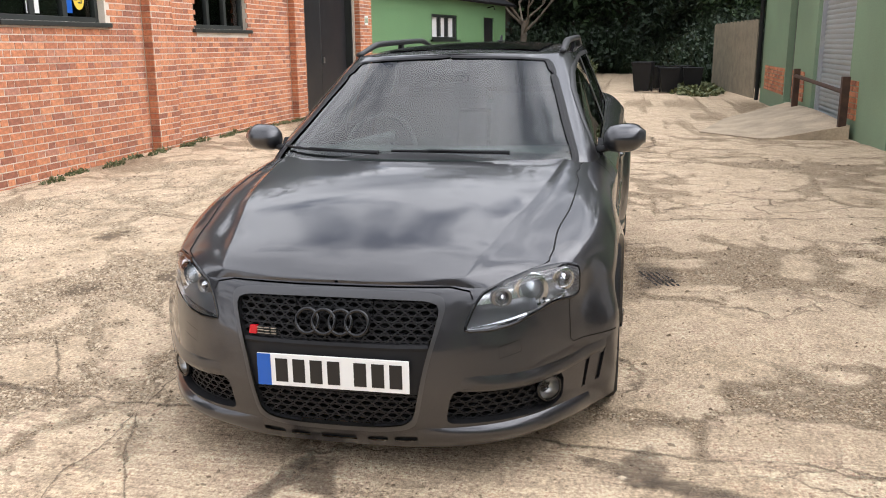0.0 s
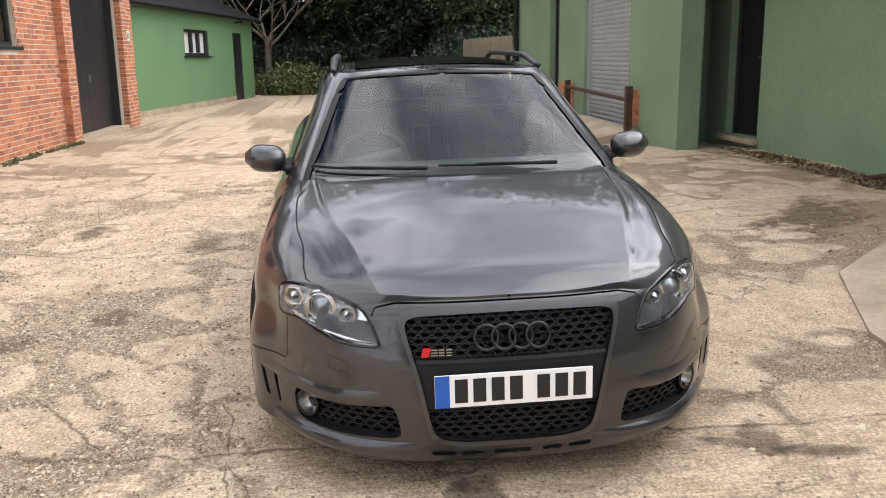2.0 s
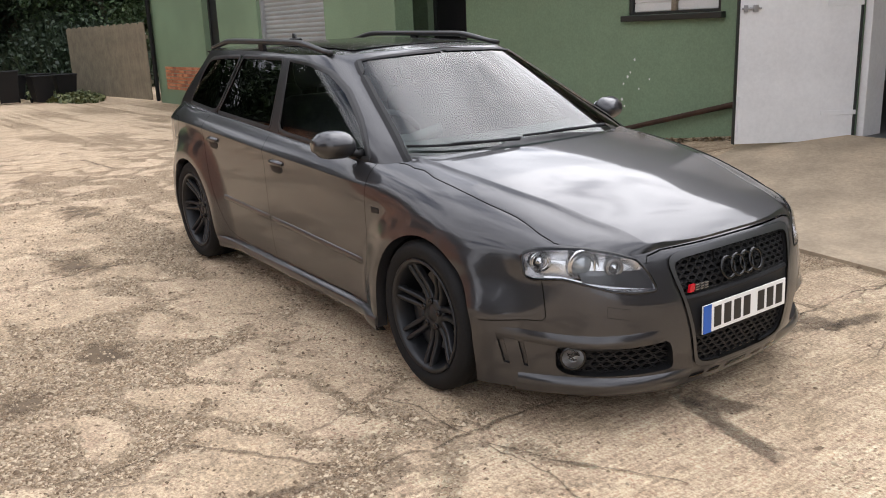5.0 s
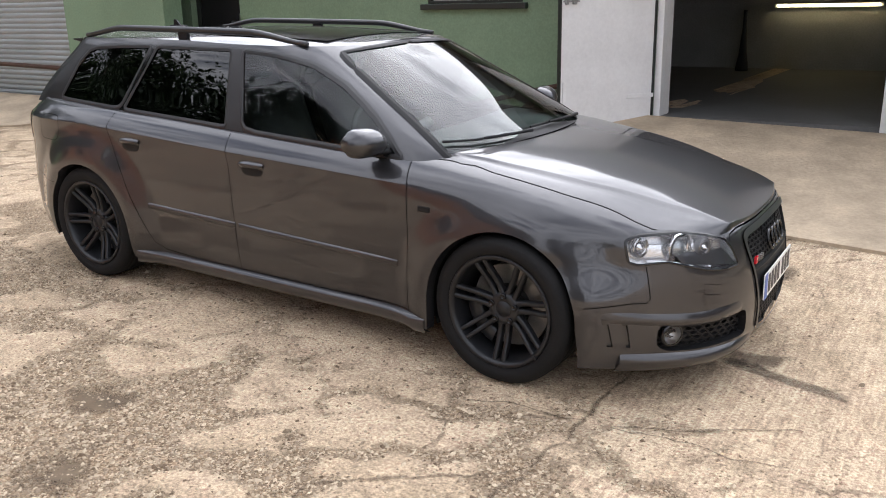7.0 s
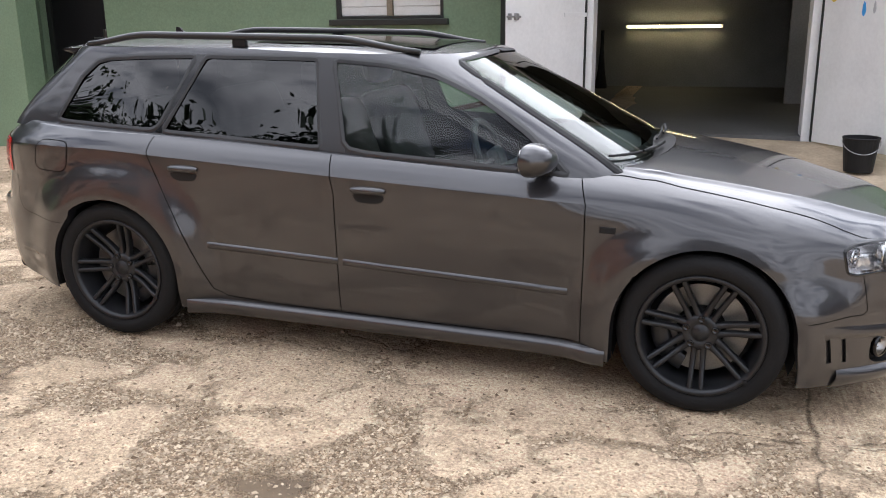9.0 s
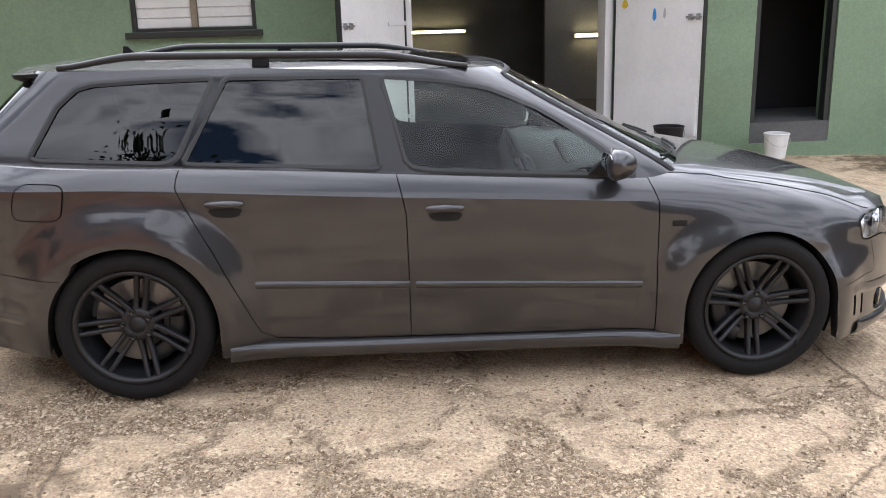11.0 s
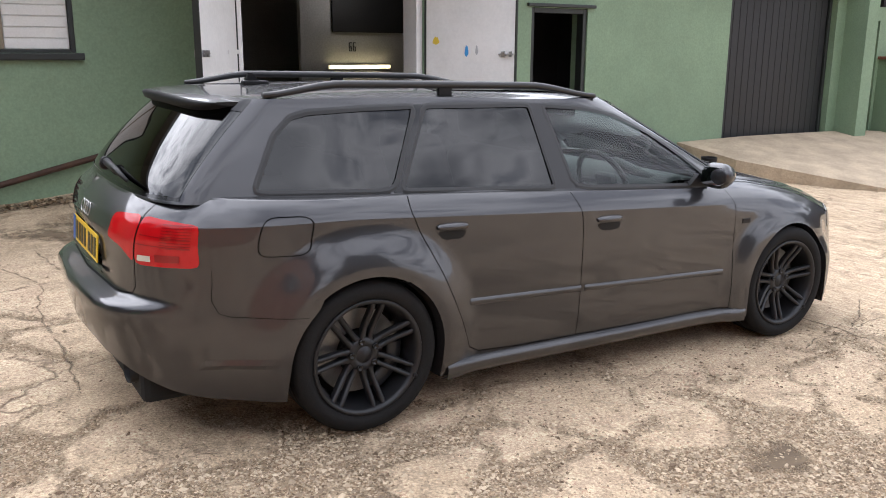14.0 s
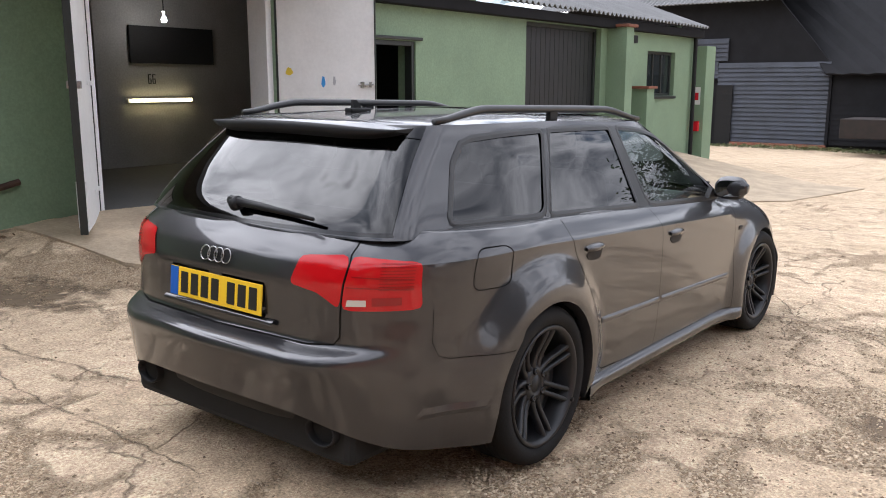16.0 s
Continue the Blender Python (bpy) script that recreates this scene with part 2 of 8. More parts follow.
base(BRICK_FAR, mix(BRICK_FAR, 0.45, _c, ramp(BRICK_FAR, _s, [(0.3, (0.12, 0.12, 0.12)), (0.72, (0.95, 0.9, 0.85))]), "OVERLAY"))
bump(BRICK_FAR, noise_node(BRICK_FAR, 90.0, 4.0), 0.5, 0.006)


def leaf_material(name, dark, light):
    m = material(name, light, 0.6)
    n, l, b = nodes_of(m)
    g = n.new("ShaderNodeNewGeometry")
    base(m, ramp(m, g.outputs["Random Per Island"], [(0.0, dark), (1.0, light)]))
    b.inputs["Subsurface Weight"].default_value = 0.0
    b.inputs["Transmission Weight"].default_value = 0.0
    return m


LEAF = leaf_material("tree_leaves", (0.020, 0.040, 0.014), (0.055, 0.095, 0.030))
LEAF_DARK = leaf_material("conifer_leaves", (0.012, 0.024, 0.012), (0.035, 0.058, 0.026))
DRY_LEAF = leaf_material("dry_leaves", (0.10, 0.065, 0.035), (0.27, 0.18, 0.095))
WEED = leaf_material("weeds", (0.05, 0.075, 0.025), (0.17, 0.18, 0.07))

# old sandy concrete: aggregate, worn patches, cracks and oil stains
GROUND = material("worn_sandy_concrete", (0.42, 0.34, 0.24), 0.95)
_big = noise_node(GROUND, 0.45, 6.0, 0.6)
_mid = noise_node(GROUND, 2.6, 6.0, 0.65)
_fine = noise_node(GROUND, 24.0, 6.0, 0.7)
_n, _l, _b = nodes_of(GROUND)
_tc = _n.new("ShaderNodeTexCoord")


def voronoi(m, scale, feature="F1", warp=0.0):
    n, l, b = nodes_of(m)
    tc = n.new("ShaderNodeTexCoord")
    v = n.new("ShaderNodeTexVoronoi")
    v.feature = feature
    v.inputs["Scale"].default_value = scale
    if warp:
        t = n.new("ShaderNodeTexNoise")
        t.inputs["Scale"].default_value, t.inputs["Detail"].default_value = 2.3, 5.0
        l.new(tc.outputs["Object"], t.inputs["Vector"])
        s = n.new("ShaderNodeVectorMath")
        s.operation = "MULTIPLY_ADD"
        s.inputs[1].default_value = (warp, warp, warp)
        l.new(t.outputs["Color"], s.inputs[0])
        l.new(tc.outputs["Object"], s.inputs[2])
        l.new(s.outputs[0], v.inputs["Vector"])
    else:
        l.new(tc.outputs["Object"], v.inputs["Vector"])
    return v


# sandy concrete worn to its aggregate in ragged patches, brushed and smoother ahead of the car
_sx = _n.new("ShaderNodeSeparateXYZ")
_l.new(_tc.outputs["Object"], _sx.inputs[0])
_front = ramp(GROUND, math_node(GROUND, "ADD", math_node(GROUND, "MULTIPLY", _sx.outputs["X"], 0.25), math_node(GROUND, "MULTIPLY", _mid, 0.06)), [(0.44, (0, 0, 0)), (0.50, (1, 1, 1))])
_plate = ramp(GROUND, _mid, [(0.22, (0.37, 0.270, 0.168)), (0.5, (0.51, 0.388, 0.258)), (0.80, (0.62, 0.490, 0.342))])
_plate = mix(GROUND, ramp(GROUND, _big, [(0.38, (0, 0, 0)), (0.66, (0.7, 0.7, 0.7))]), _plate, mix(GROUND, 0.5, _plate, (0.70, 0.55, 0.39)))
_small = noise_node(GROUND, 9.0, 8.0, 0.72)
_plate = mix(GROUND, 0.55, _plate, ramp(GROUND, _small, [(0.30, (0.22, 0.22, 0.22)), (0.72, (0.80, 0.80, 0.80))]), "OVERLAY")
_plate = mix(GROUND, 0.75, _plate, ramp(GROUND, noise_node(GROUND, 75.0, 5.0, 0.75), [(0.32, (0.10, 0.10, 0.10)), (0.70, (0.90, 0.90, 0.90))]), "OVERLAY")
_brush = noise_node(GROUND, 5.0, 6.0, 0.7, "Object", (11.0, 0.9, 1.0), 0.35)
_plate = mix(GROUND, math_node(GROUND, "MULTIPLY", _front, 0.5), _plate, ramp(GROUND, _brush, [(0.30, (0.15, 0.15, 0.15)), (0.70, (0.88, 0.88, 0.88))]), "OVERLAY")
_peb = voronoi(GROUND, 58.0)
_pcol = ramp(GROUND, _peb.outputs["Color"], [(0.0, (0.11, 0.072, 0.043)), (0.28, (0.29, 0.200, 0.120)), (0.70, (0.50, 0.365, 0.232)), (1.0, (0.90, 0.79, 0.62))])
_peb2 = voronoi(GROUND, 135.0)
_pcol2 = ramp(GROUND, _peb2.outputs["Color"], [(0.0, (0.10, 0.065, 0.038)), (0.48, (0.32, 0.220, 0.130)), (1.0, (0.70, 0.56, 0.39))])
_pin = ramp(GROUND, _peb.outputs["Distance"], [(0.25, (1, 1, 1)), (0.48, (0, 0, 0))])
_gritc = mix(GROUND, math_node(GROUND, "MULTIPLY", _pin, 0.8), _pcol2, _pcol)
_lo = _n.new("ShaderNodeAttribute")
_lo.attribute_name = "loose"
_loss = math_node(GROUND, "ADD", _lo.outputs["Fac"], math_node(GROUND, "MULTIPLY", math_node(GROUND, "SUBTRACT", noise_node(GROUND, 6.0, 12.0, 0.80), 0.5), 2.4))
_gm = ramp(GROUND, _loss, [(0.30, (0, 0, 0)), (0.95, (1, 1, 1))])
_c = mix(GROUND, math_node(GROUND, "MULTIPLY", _gm, 0.88), _plate, _gritc)
# aggregate showing through the plates
_pm = math_node(GROUND, "MULTIPLY", ramp(GROUND, voronoi(GROUND, 44.0).outputs["Distance"], [(0.16, (1, 1, 1)), (0.30, (0, 0, 0))]), ramp(GROUND, noise_node(GROUND, 3.6, 6.0, 0.65), [(0.45, (0.10, 0.10, 0.10)), (0.61, (0.90, 0.90, 0.90))]))
_c = mix(GROUND, _pm, _c, _pcol)
# hair cracks, here and there
_edge = voronoi(GROUND, 1.35, "DISTANCE_TO_EDGE", 0.75)
_hair = math_node(GROUND, "MULTIPLY", ramp(GROUND, math_node(GROUND, "ADD", _edge.outputs["Distance"], math_node(GROUND, "MULTIPLY", math_node(GROUND, "SUBTRACT", _fine, 0.5), 0.05)), [(0.004, (1, 1, 1)), (0.020, (0, 0, 0))]), ramp(GROUND, noise_node(GROUND, 0.9, 5.0), [(0.46, (0, 0, 0)), (0.60, (0.8, 0.8, 0.8))]))
_c = mix(GROUND, _hair, _c, mix(GROUND, 0.7, _c, (0.13, 0.09, 0.06)))
_dirt = ramp(GROUND, noise_node(GROUND, 2.2, 10.0, 0.74), [(0.50, (0, 0, 0)), (0.70, (0.5, 0.5, 0.5))])
_c = mix(GROUND, _dirt, _c, mix(GROUND, 0.5, _c, (0.21, 0.135, 0.08)))
base(GROUND, _c)
_h = math_node(GROUND, "ADD", math_node(GROUND, "MULTIPLY", _fine, 0.35), math_node(GROUND, "MULTIPLY", _pm, 0.35))
_h = math_node(GROUND, "ADD", _h, math_node(GROUND, "MULTIPLY", _small, 0.5))
_h = math_node(GROUND, "SUBTRACT", _h, math_node(GROUND, "MULTIPLY", _hair, 0.5))
_h = math_node(GROUND, "SUBTRACT", _h, math_node(GROUND, "MULTIPLY", _gm, math_node(GROUND, "SUBTRACT", 0.45, math_node(GROUND, "MULTIPLY", _pin, 0.50))))
bump(GROUND, _h, 1.0, 0.034)


def soaked(name, dark, light, sharp, grain, amount):
    """Dirt or damp that thins out towards its edge."""
    m = material(name, dark, 0.85)
    n, l, b = nodes_of(m)
    at = n.new("ShaderNodeAttribute")
    at.attribute_name = "fade"
    base(m, ramp(m, noise_node(m, 9.0, 6.0, 0.7), [(0.3, dark), (0.7, light)]))
    a = math_node(m, "ADD", at.outputs["Fac"], math_node(m, "MULTIPLY", math_node(m, "SUBTRACT", noise_node(m, grain, 7.0, 0.7), 0.5), 2.4))
    a = ramp(m, a, [(0.22, (0, 0, 0)), (0.22 + sharp, (amount, amount, amount))])
    l.new(a, b.inputs["Alpha"])
    bump(m, noise_node(m, 60.0, 4.0), 0.5, 0.006)
    return m


CRACK_DIRT = soaked("crack_dirt", (0.085, 0.060, 0.040), (0.20, 0.145, 0.095), 0.5, 9.0, 0.62)
WET = soaked("oil_stain", (0.060, 0.045, 0.033), (0.13, 0.095, 0.066), 0.5, 5.0, 0.50)
LITTER = soaked("earth_and_leaf_litter", (0.11, 0.078, 0.05), (0.23, 0.165, 0.10), 0.6, 7.0, 0.75)
LITTER_SOLID = worn("rust_stained_iron", (0.16, 0.11, 0.07), 0.6, 0.85, 9.0, 80.0, 0.4)
# ---- shape of the car body, in the car's own frame: x ahead, y to its left, z up ----
def curve(xs, ys):
    """A smooth monotone curve through a few stations."""
    xs, ys = list(map(float, xs)), list(map(float, ys))
    n = len(xs)
    d = [(ys[i + 1] - ys[i]) / (xs[i + 1] - xs[i]) for i in range(n - 1)]
    m = [d[0]] + [0.0 if d[i - 1] * d[i] <= 0 else 2 * d[i - 1] * d[i] / (d[i - 1] + d[i]) for i in range(1, n - 1)] + [d[-1]]

    def at(x):
        if x <= xs[0]:
            return ys[0] + (x - xs[0]) * m[0] * 0.0
        if x >= xs[-1]:
            return ys[-1]
        i = 0
        while x > xs[i + 1]:
            i += 1
        h = xs[i + 1] - xs[i]
        t = (x - xs[i]) / h
        return (ys[i] * (1 + 2 * t) * (1 - t) ** 2 + h * m[i] * t * (1 - t) ** 2
                + ys[i + 1] * t * t * (3 - 2 * t) + h * m[i + 1] * t * t * (t - 1))
    return at


def smooth(a, b, x):
    t = min(1.0, max(0.0, (x - a) / (b - a)))
    return t * t * (3 - 2 * t)


WHEEL_X, WHEEL_Z, WHEEL_R, ARCH_R = 1.324, 0.315, 0.322, 0.345
FRONT_X, REAR_X = 1.05, -1.15
NOSE_S, TAIL_S = 1.25, 1.25
nose_x = curve([0.08, 0.13, 0.18, 0.24, 0.34, 0.46, 0.58, 0.66, 0.70, 0.80], [2.14, 2.19, 2.215, 2.23, 2.237, 2.225, 2.195, 2.165, 2.12, 1.95])
tail_x = curve([0.12, 0.18, 0.28, 0.45, 0.505, 0.535, 0.555, 0.568, 0.576, 0.583, 0.590, 0.606, 0.72, 0.80, 0.86, 0.90, 0.97, 1.02], [-2.16, -2.215, -2.25, -2.282, -2.293, -2.298, -2.293, -2.278, -2.258, -2.235, -2.217, -2.208, -2.208, -2.211, -2.200, -2.178, -2.115, -2.06])
# the tail without its bumper ledge, as the corners have it
corner_x = curve([0.12, 0.18, 0.28, 0.45, 0.60, 0.72, 0.80, 0.86, 0.90, 0.97, 1.02], [-2.16, -2.21, -2.238, -2.248, -2.228, -2.210, -2.211, -2.200, -2.178, -2.115, -2.06])
crease_z = curve([-2.2, -1.97, -1.45, -1.0, -0.25, 0.56, 0.8, 0.95, 1.4, 1.8], [0.872, 0.876, 0.882, 0.866, 0.834, 0.805, 0.795, 0.787, 0.755, 0.70])
belt_z = curve([-2.2, -1.64, -1.13, -0.6, -0.23, 0.33, 0.70, 1.0], [0.972, 0.966, 0.950, 0.931, 0.914, 0.890, 0.875, 0.868])
# the bonnet's shut line on the wing, and the crest of the wing just inside it
edge_z = curve([0.70, 0.80, 0.93, 1.10, 1.30, 1.50, 1.68, 1.80, 1.90, 2.05], [0.888, 0.891, 0.889, 0.872, 0.844, 0.808, 0.767, 0.733, 0.700, 0.672])
edge_y = curve([0.70, 0.80, 0.93, 1.10, 1.30, 1.50, 1.68, 1.80, 1.90], [0.735, 0.722, 0.718, 0.721, 0.729, 0.746, 0.765, 0.785, 0.800])
low_y = curve([0.10, 0.16, 0.24, 0.34, 0.48, 0.66, 0.80], [0.785, 0.824, 0.846, 0.858, 0.864, 0.868, 0.868])


def side_y(x, z):
    """Half width of the flank at x, z."""
    zc = crease_z(x)
    y = low_y(min(z, zc))
    over = z - zc
    if over > 0:
        y -= 0.55 * over + 4.2 * over * over
    w = smooth(0.62, 1.0, x)
    if w > 0:
        z0 = zc - 0.07
        zt = edge_z(x) + 0.016
        qe = (edge_z(x) - z0) / (zt - z0)
        ke = (1 - qe ** 2.2) ** (1 / 2.2)
        yh = (edge_y(x) - low_y(z0) * ke) / (1 - ke)
        q = min(1.0, max(0.0, (z - z0) / (zt - z0)))
        round_y = yh + (low_y(z0) - yh) * (1 - q ** 2.2) ** (1 / 2.2)
        y = y * (1 - w) + min(y + 0.05, round_y) * w
    for cx, f, span in ((WHEEL_X, 0.042, 0.20), (-WHEEL_X, 0.055, 0.225)):
        d = math.hypot(x - cx, z - WHEEL_Z)
        if d < ARCH_R + span:
            k = (span - max(0.0, d - ARCH_R)) / (span - 0.02)
            y += f * smooth(0, 1, k) * (smooth(0.80, 0.58, z) if cx > 0 else smooth(0.92, 0.76, z))
    return y


def skin(s, z):
    """The body below the windows: s runs along the flank and round both ends (FRONT_X + NOSE_S is the middle of the nose)."""
    if s > FRONT_X:
        a = min(math.pi / 2, (s - FRONT_X) / NOSE_S * math.pi / 2)
        e = 2 / 3.0
        x = FRONT_X + (nose_x(z) - FRONT_X) * math.sin(a) ** e
        y = side_y(min(x, 1.85), z) * max(0.0, math.cos(a)) ** e
        y += 0.036 * smooth(1.38, 1.66, x) * smooth(2.02, 1.72, x) * smooth(0.58, 0.42, z)
        return Vector((x, -y, z))
    if s < REAR_X:
        a = min(math.pi / 2, (REAR_X - s) / TAIL_S * math.pi / 2)
        e = 2 / 3.7
        u = math.sin(a) ** e
        w = smooth(0.80, 0.97, u)
        x = REAR_X + (tail_x(z) * w + corner_x(z) * (1 - w) - REAR_X) * u
        return Vector((x, -side_y(x, z) * max(0.0, math.cos(a)) ** e, z))
    return Vector((s, -side_y(s, z), z))


# the cabin above the belt
screen_x = curve([0.86, 0.92, 1.05, 1.20, 1.32, 1.40], [1.17, 1.09, 0.84, 0.54, 0.30, 0.12])
hatch_x = curve([0.95, 1.00, 1.10, 1.20, 1.28, 1.33, 1.38], [-2.13, -2.105, -2.03, -1.938, -1.858, -1.808, -1.745])
cabin_y = curve([0.86, 0.95, 1.05, 1.15, 1.25, 1.32, 1.36, 1.40], [0.795, 0.762, 0.722, 0.682, 0.640, 0.606, 0.570, 0.50])
CAB_FRONT, CAB_REAR = 0.58, 0.22
CAB_S = 1.0
cab_top = curve([-3.0, -2.2, -1.6, -1.0, -0.2, 0.2, 0.7, 2.0], [1.335, 1.335, 1.338, 1.35, 1.355, 1.352, 1.36, 1.372])


def even(t, p):
    """Angle along a rounded corner of power p, spaced evenly over its length."""
    t = min(1.0, max(0.0, t))
    a, b = t ** (p / 2), (1 - t) ** (p / 2)
    return a / (a + b) * math.pi / 2


def cabin(s, z):
    fx = screen_x(z) - CAB_FRONT
    rx = hatch_x(z) + CAB_REAR
    k = 1.0 - 0.03 * smooth(-0.6, -1.7, s) - (0.055 + 0.03 * smooth(1.0, 1.3, z)) * smooth(-1.2, -2.0, s)
    if s > fx:
        a = even((s - fx) / CAB_S, 3.3)
        e = 2 / 3.3
        return Vector((fx + CAB_FRONT * math.sin(a) ** e, -cabin_y(z) * max(0.0, math.cos(a)) ** e, z))
    if s < rx:
        a = even((rx - s) / CAB_S, 2.6)
        e = 2 / 2.6
        return Vector((rx - CAB_REAR * math.sin(a) ** e, -k * cabin_y(z) * max(0.0, math.cos(a)) ** e, z))
    return Vector((s, -k * cabin_y(z), z))


# ---- building tools ----
def mesh_from(bm, name, smooth_faces=False):
    me = bpy.data.meshes.new(name)
    bmesh.ops.recalc_face_normals(bm, faces=bm.faces)
    if smooth_faces:
        for f in bm.faces:
            f.smooth = True
    bm.to_mesh(me)
    bm.free()
    return me


def part(name, bm, mat, parent=None, label="", smooth_faces=False, m=None):
    """One mesh object, alone or under a thing or a part."""
    ob = new(name, mesh_from(bm, name, smooth_faces))
    for k in (mat if isinstance(mat, (list, tuple)) else [mat]):
        ob.data.materials.append(k)
    if parent is not None:
        ob.parent = parent
    if m is not None:
        ob.matrix_basis = m
    if label:
        tagged(ob, label)
    return ob


def thing(name, label, category, m=None, group="", kind=""):
    ob = new(name)
    ob.empty_display_size = 0.1
    if m is not None:
        ob.matrix_basis = m
    return tagged(ob, label, category, group, kind)


def box(bm, x0, x1, y0, y1, z0, z1, bevel=0.0, mat=0):
    r = bmesh.ops.create_cube(bm, size=1.0)
    vs = r["verts"]
    for v in vs:
        v.co = Vector(((x0 + x1) / 2 + v.co.x * (x1 - x0), (y0 + y1) / 2 + v.co.y * (y1 - y0), (z0 + z1) / 2 + v.co.z * (z1 - z0)))
    fs = list({f for v in vs for f in v.link_faces})
    for f in fs:
        f.material_index = mat
    if bevel > 0:
        bmesh.ops.bevel(bm, geom=list({e for v in vs for e in v.link_edges}), offset=bevel, segments=2, affect="EDGES", profile=0.5)
    return vs


def box_bm(*a, bevel=0.0):
    bm = bmesh.new()
    box(bm, *a, bevel=bevel)
    return bm


def move(bm, verts, m):
    for v in verts:
        v.co = m @ v.co


def tube(bm, pts, r, seg=8, closed=False, caps=True, squash=None):
    """A round bar along points; r may change from point to point; squash flattens it across the given direction."""
    pts = [Vector(p) for p in pts]
    rs = r if isinstance(r, (list, tuple)) else [r] * len(pts)
    rings = []
    n = len(pts)
    up = Vector((0, 0, 1))
    for i, p in enumerate(pts):
        a = pts[(i - 1) % n] if (closed or i > 0) else p
        b = pts[(i + 1) % n] if (closed or i < n - 1) else p
        d = (b - a).normalized()
        ref = up if abs(d.dot(up)) < 0.95 else Vector((1, 0, 0))
        u = d.cross(ref).normalized()
        w = u.cross(d).normalized()
        ku, kw = squash or (1, 1)
        rings.append([bm.verts.new(p + u * math.cos(2 * math.pi * k / seg) * rs[i] * ku + w * math.sin(2 * math.pi * k / seg) * rs[i] * kw) for k in range(seg)])
    for i in range(n if closed else n - 1):
        A, B = rings[i], rings[(i + 1) % n]
        for k in range(seg):
            bm.faces.new((A[k], A[(k + 1) % seg], B[(k + 1) % seg], B[k]))
    if caps and not closed:
        bm.faces.new(rings[0])
        bm.faces.new(rings[-1])
    return rings


def lathe(bm, profile, seg=48, axis="y", mat=0):
    """Turn (radius, height) points round an axis."""
    rings = []
    for r, h in profile:
        ring = []
        for k in range(seg):
            a = 2 * math.pi * k / seg
            c, s = r * math.cos(a), r * math.sin(a)
            ring.append(bm.verts.new((c, h, s) if axis == "y" else (c, s, h)))
        rings.append(ring)
    for A, B in zip(rings, rings[1:]):
        for k in range(seg):
            f = bm.faces.new((A[k], A[(k + 1) % seg], B[(k + 1) % seg], B[k]))
            f.material_index = mat
    return rings


def cap(bm, ring):
    return bm.faces.new(ring)


def grid_face(bm, rows):
    """Quads over a grid of places."""
    vs = [[bm.verts.new(p) for p in row] for row in rows]
    for A, B in zip(vs, vs[1:]):
        for k in range(len(A) - 1):
            q = []
            for v in (A[k], A[k + 1], B[k + 1], B[k]):
                if all((v.co - o.co).length > 1e-6 for o in q):
                    q.append(v)
            if len(q) > 2:
                bm.faces.new(q)
    return vs


def thicken(bm, depth):
    """Give an open sheet a back and edges."""
    bmesh.ops.recalc_face_normals(bm, faces=bm.faces)
    bmesh.ops.solidify(bm, geom=list(bm.faces), thickness=depth)


def prism(bm, poly, y0, y1, axes="xz"):
    """A flat outline pushed through a thickness."""
    def at(a, b, c):
        return {"xz": (a, c, b), "xy": (a, b, c), "yz": (c, a, b)}[axes]
    A = [bm.verts.new(at(a, b, y0)) for a, b in poly]
    B = [bm.verts.new(at(a, b, y1)) for a, b in poly]
    n = len(poly)
    bm.faces.new(A)
    bm.faces.new(B)
    for k in range(n):
        bm.faces.new((A[k], A[(k + 1) % n], B[(k + 1) % n], B[k]))
    return A + B


# ---- lie of the land ----
land_x = curve([-120, -24, -12, -5, -2.5, 0, 12, 26, 60], [0.0, 0.0, 0.03, 0.10, 0.062, 0.0, -0.293, -0.62, -0.62])


def land(x, y):
    """Height of the yard: it falls gently ahead of the car and climbs to the workshop doors."""
    z = land_x(x) + 0.0122 * max(-6.0, min(5.0, y)) * smooth(-9, -3, x)
    z += 0.26 * smooth(1.9, 4.7, y) * smooth(-2.6, 0.2, x) * smooth(4.2, 2.6, x)
    z += 0.05 * smooth(3.0, 4.7, y) * smooth(-9.0, -4.0, x) * smooth(9.0, 3.0, x)
    return z


# ---- yard ----
def spread(lo, hi, step, far, grow=1.35):
    """Even steps from lo to hi, growing steps beyond, out to -far and far."""
    a = list(np.arange(lo, hi + 1e-6, step))
    d, x = step, lo
    while x > -far:
        d *= grow
        x -= d
        a.insert(0, x)
    d, x = step, hi
    while x < far:
        d *= grow
        x += d
        a.append(x)
    return a


def loose(x, y):
    """How far the concrete has broken up into grit here, 0 to 1: strips between old plates, wider in patches."""
    wx = x * 1.75 + 0.55 * noise.noise((x * 1.6, y * 1.6, 3.0)) + 0.2 * noise.noise((x * 5, y * 5, 8.0))
    wy = y * 1.75 + 0.55 * noise.noise((x * 1.6, y * 1.6, 13.0)) + 0.2 * noise.noise((x * 5, y * 5, 18.0))
    d = noise.voronoi((wx, wy, 0.0))[0]
    width = 0.10 + 0.40 * noise.noise((x * 0.75, y * 0.75, 21.0)) + 0.10 * noise.noise((x * 2.2, y * 2.2, 31.0))
    width -= 0.16 * smooth(1.55, 1.95, x + 0.12 * noise.noise((y * 2, x, 4.0)))
    return smooth(width + 0.07, width - 0.07, d[1] - d[0])


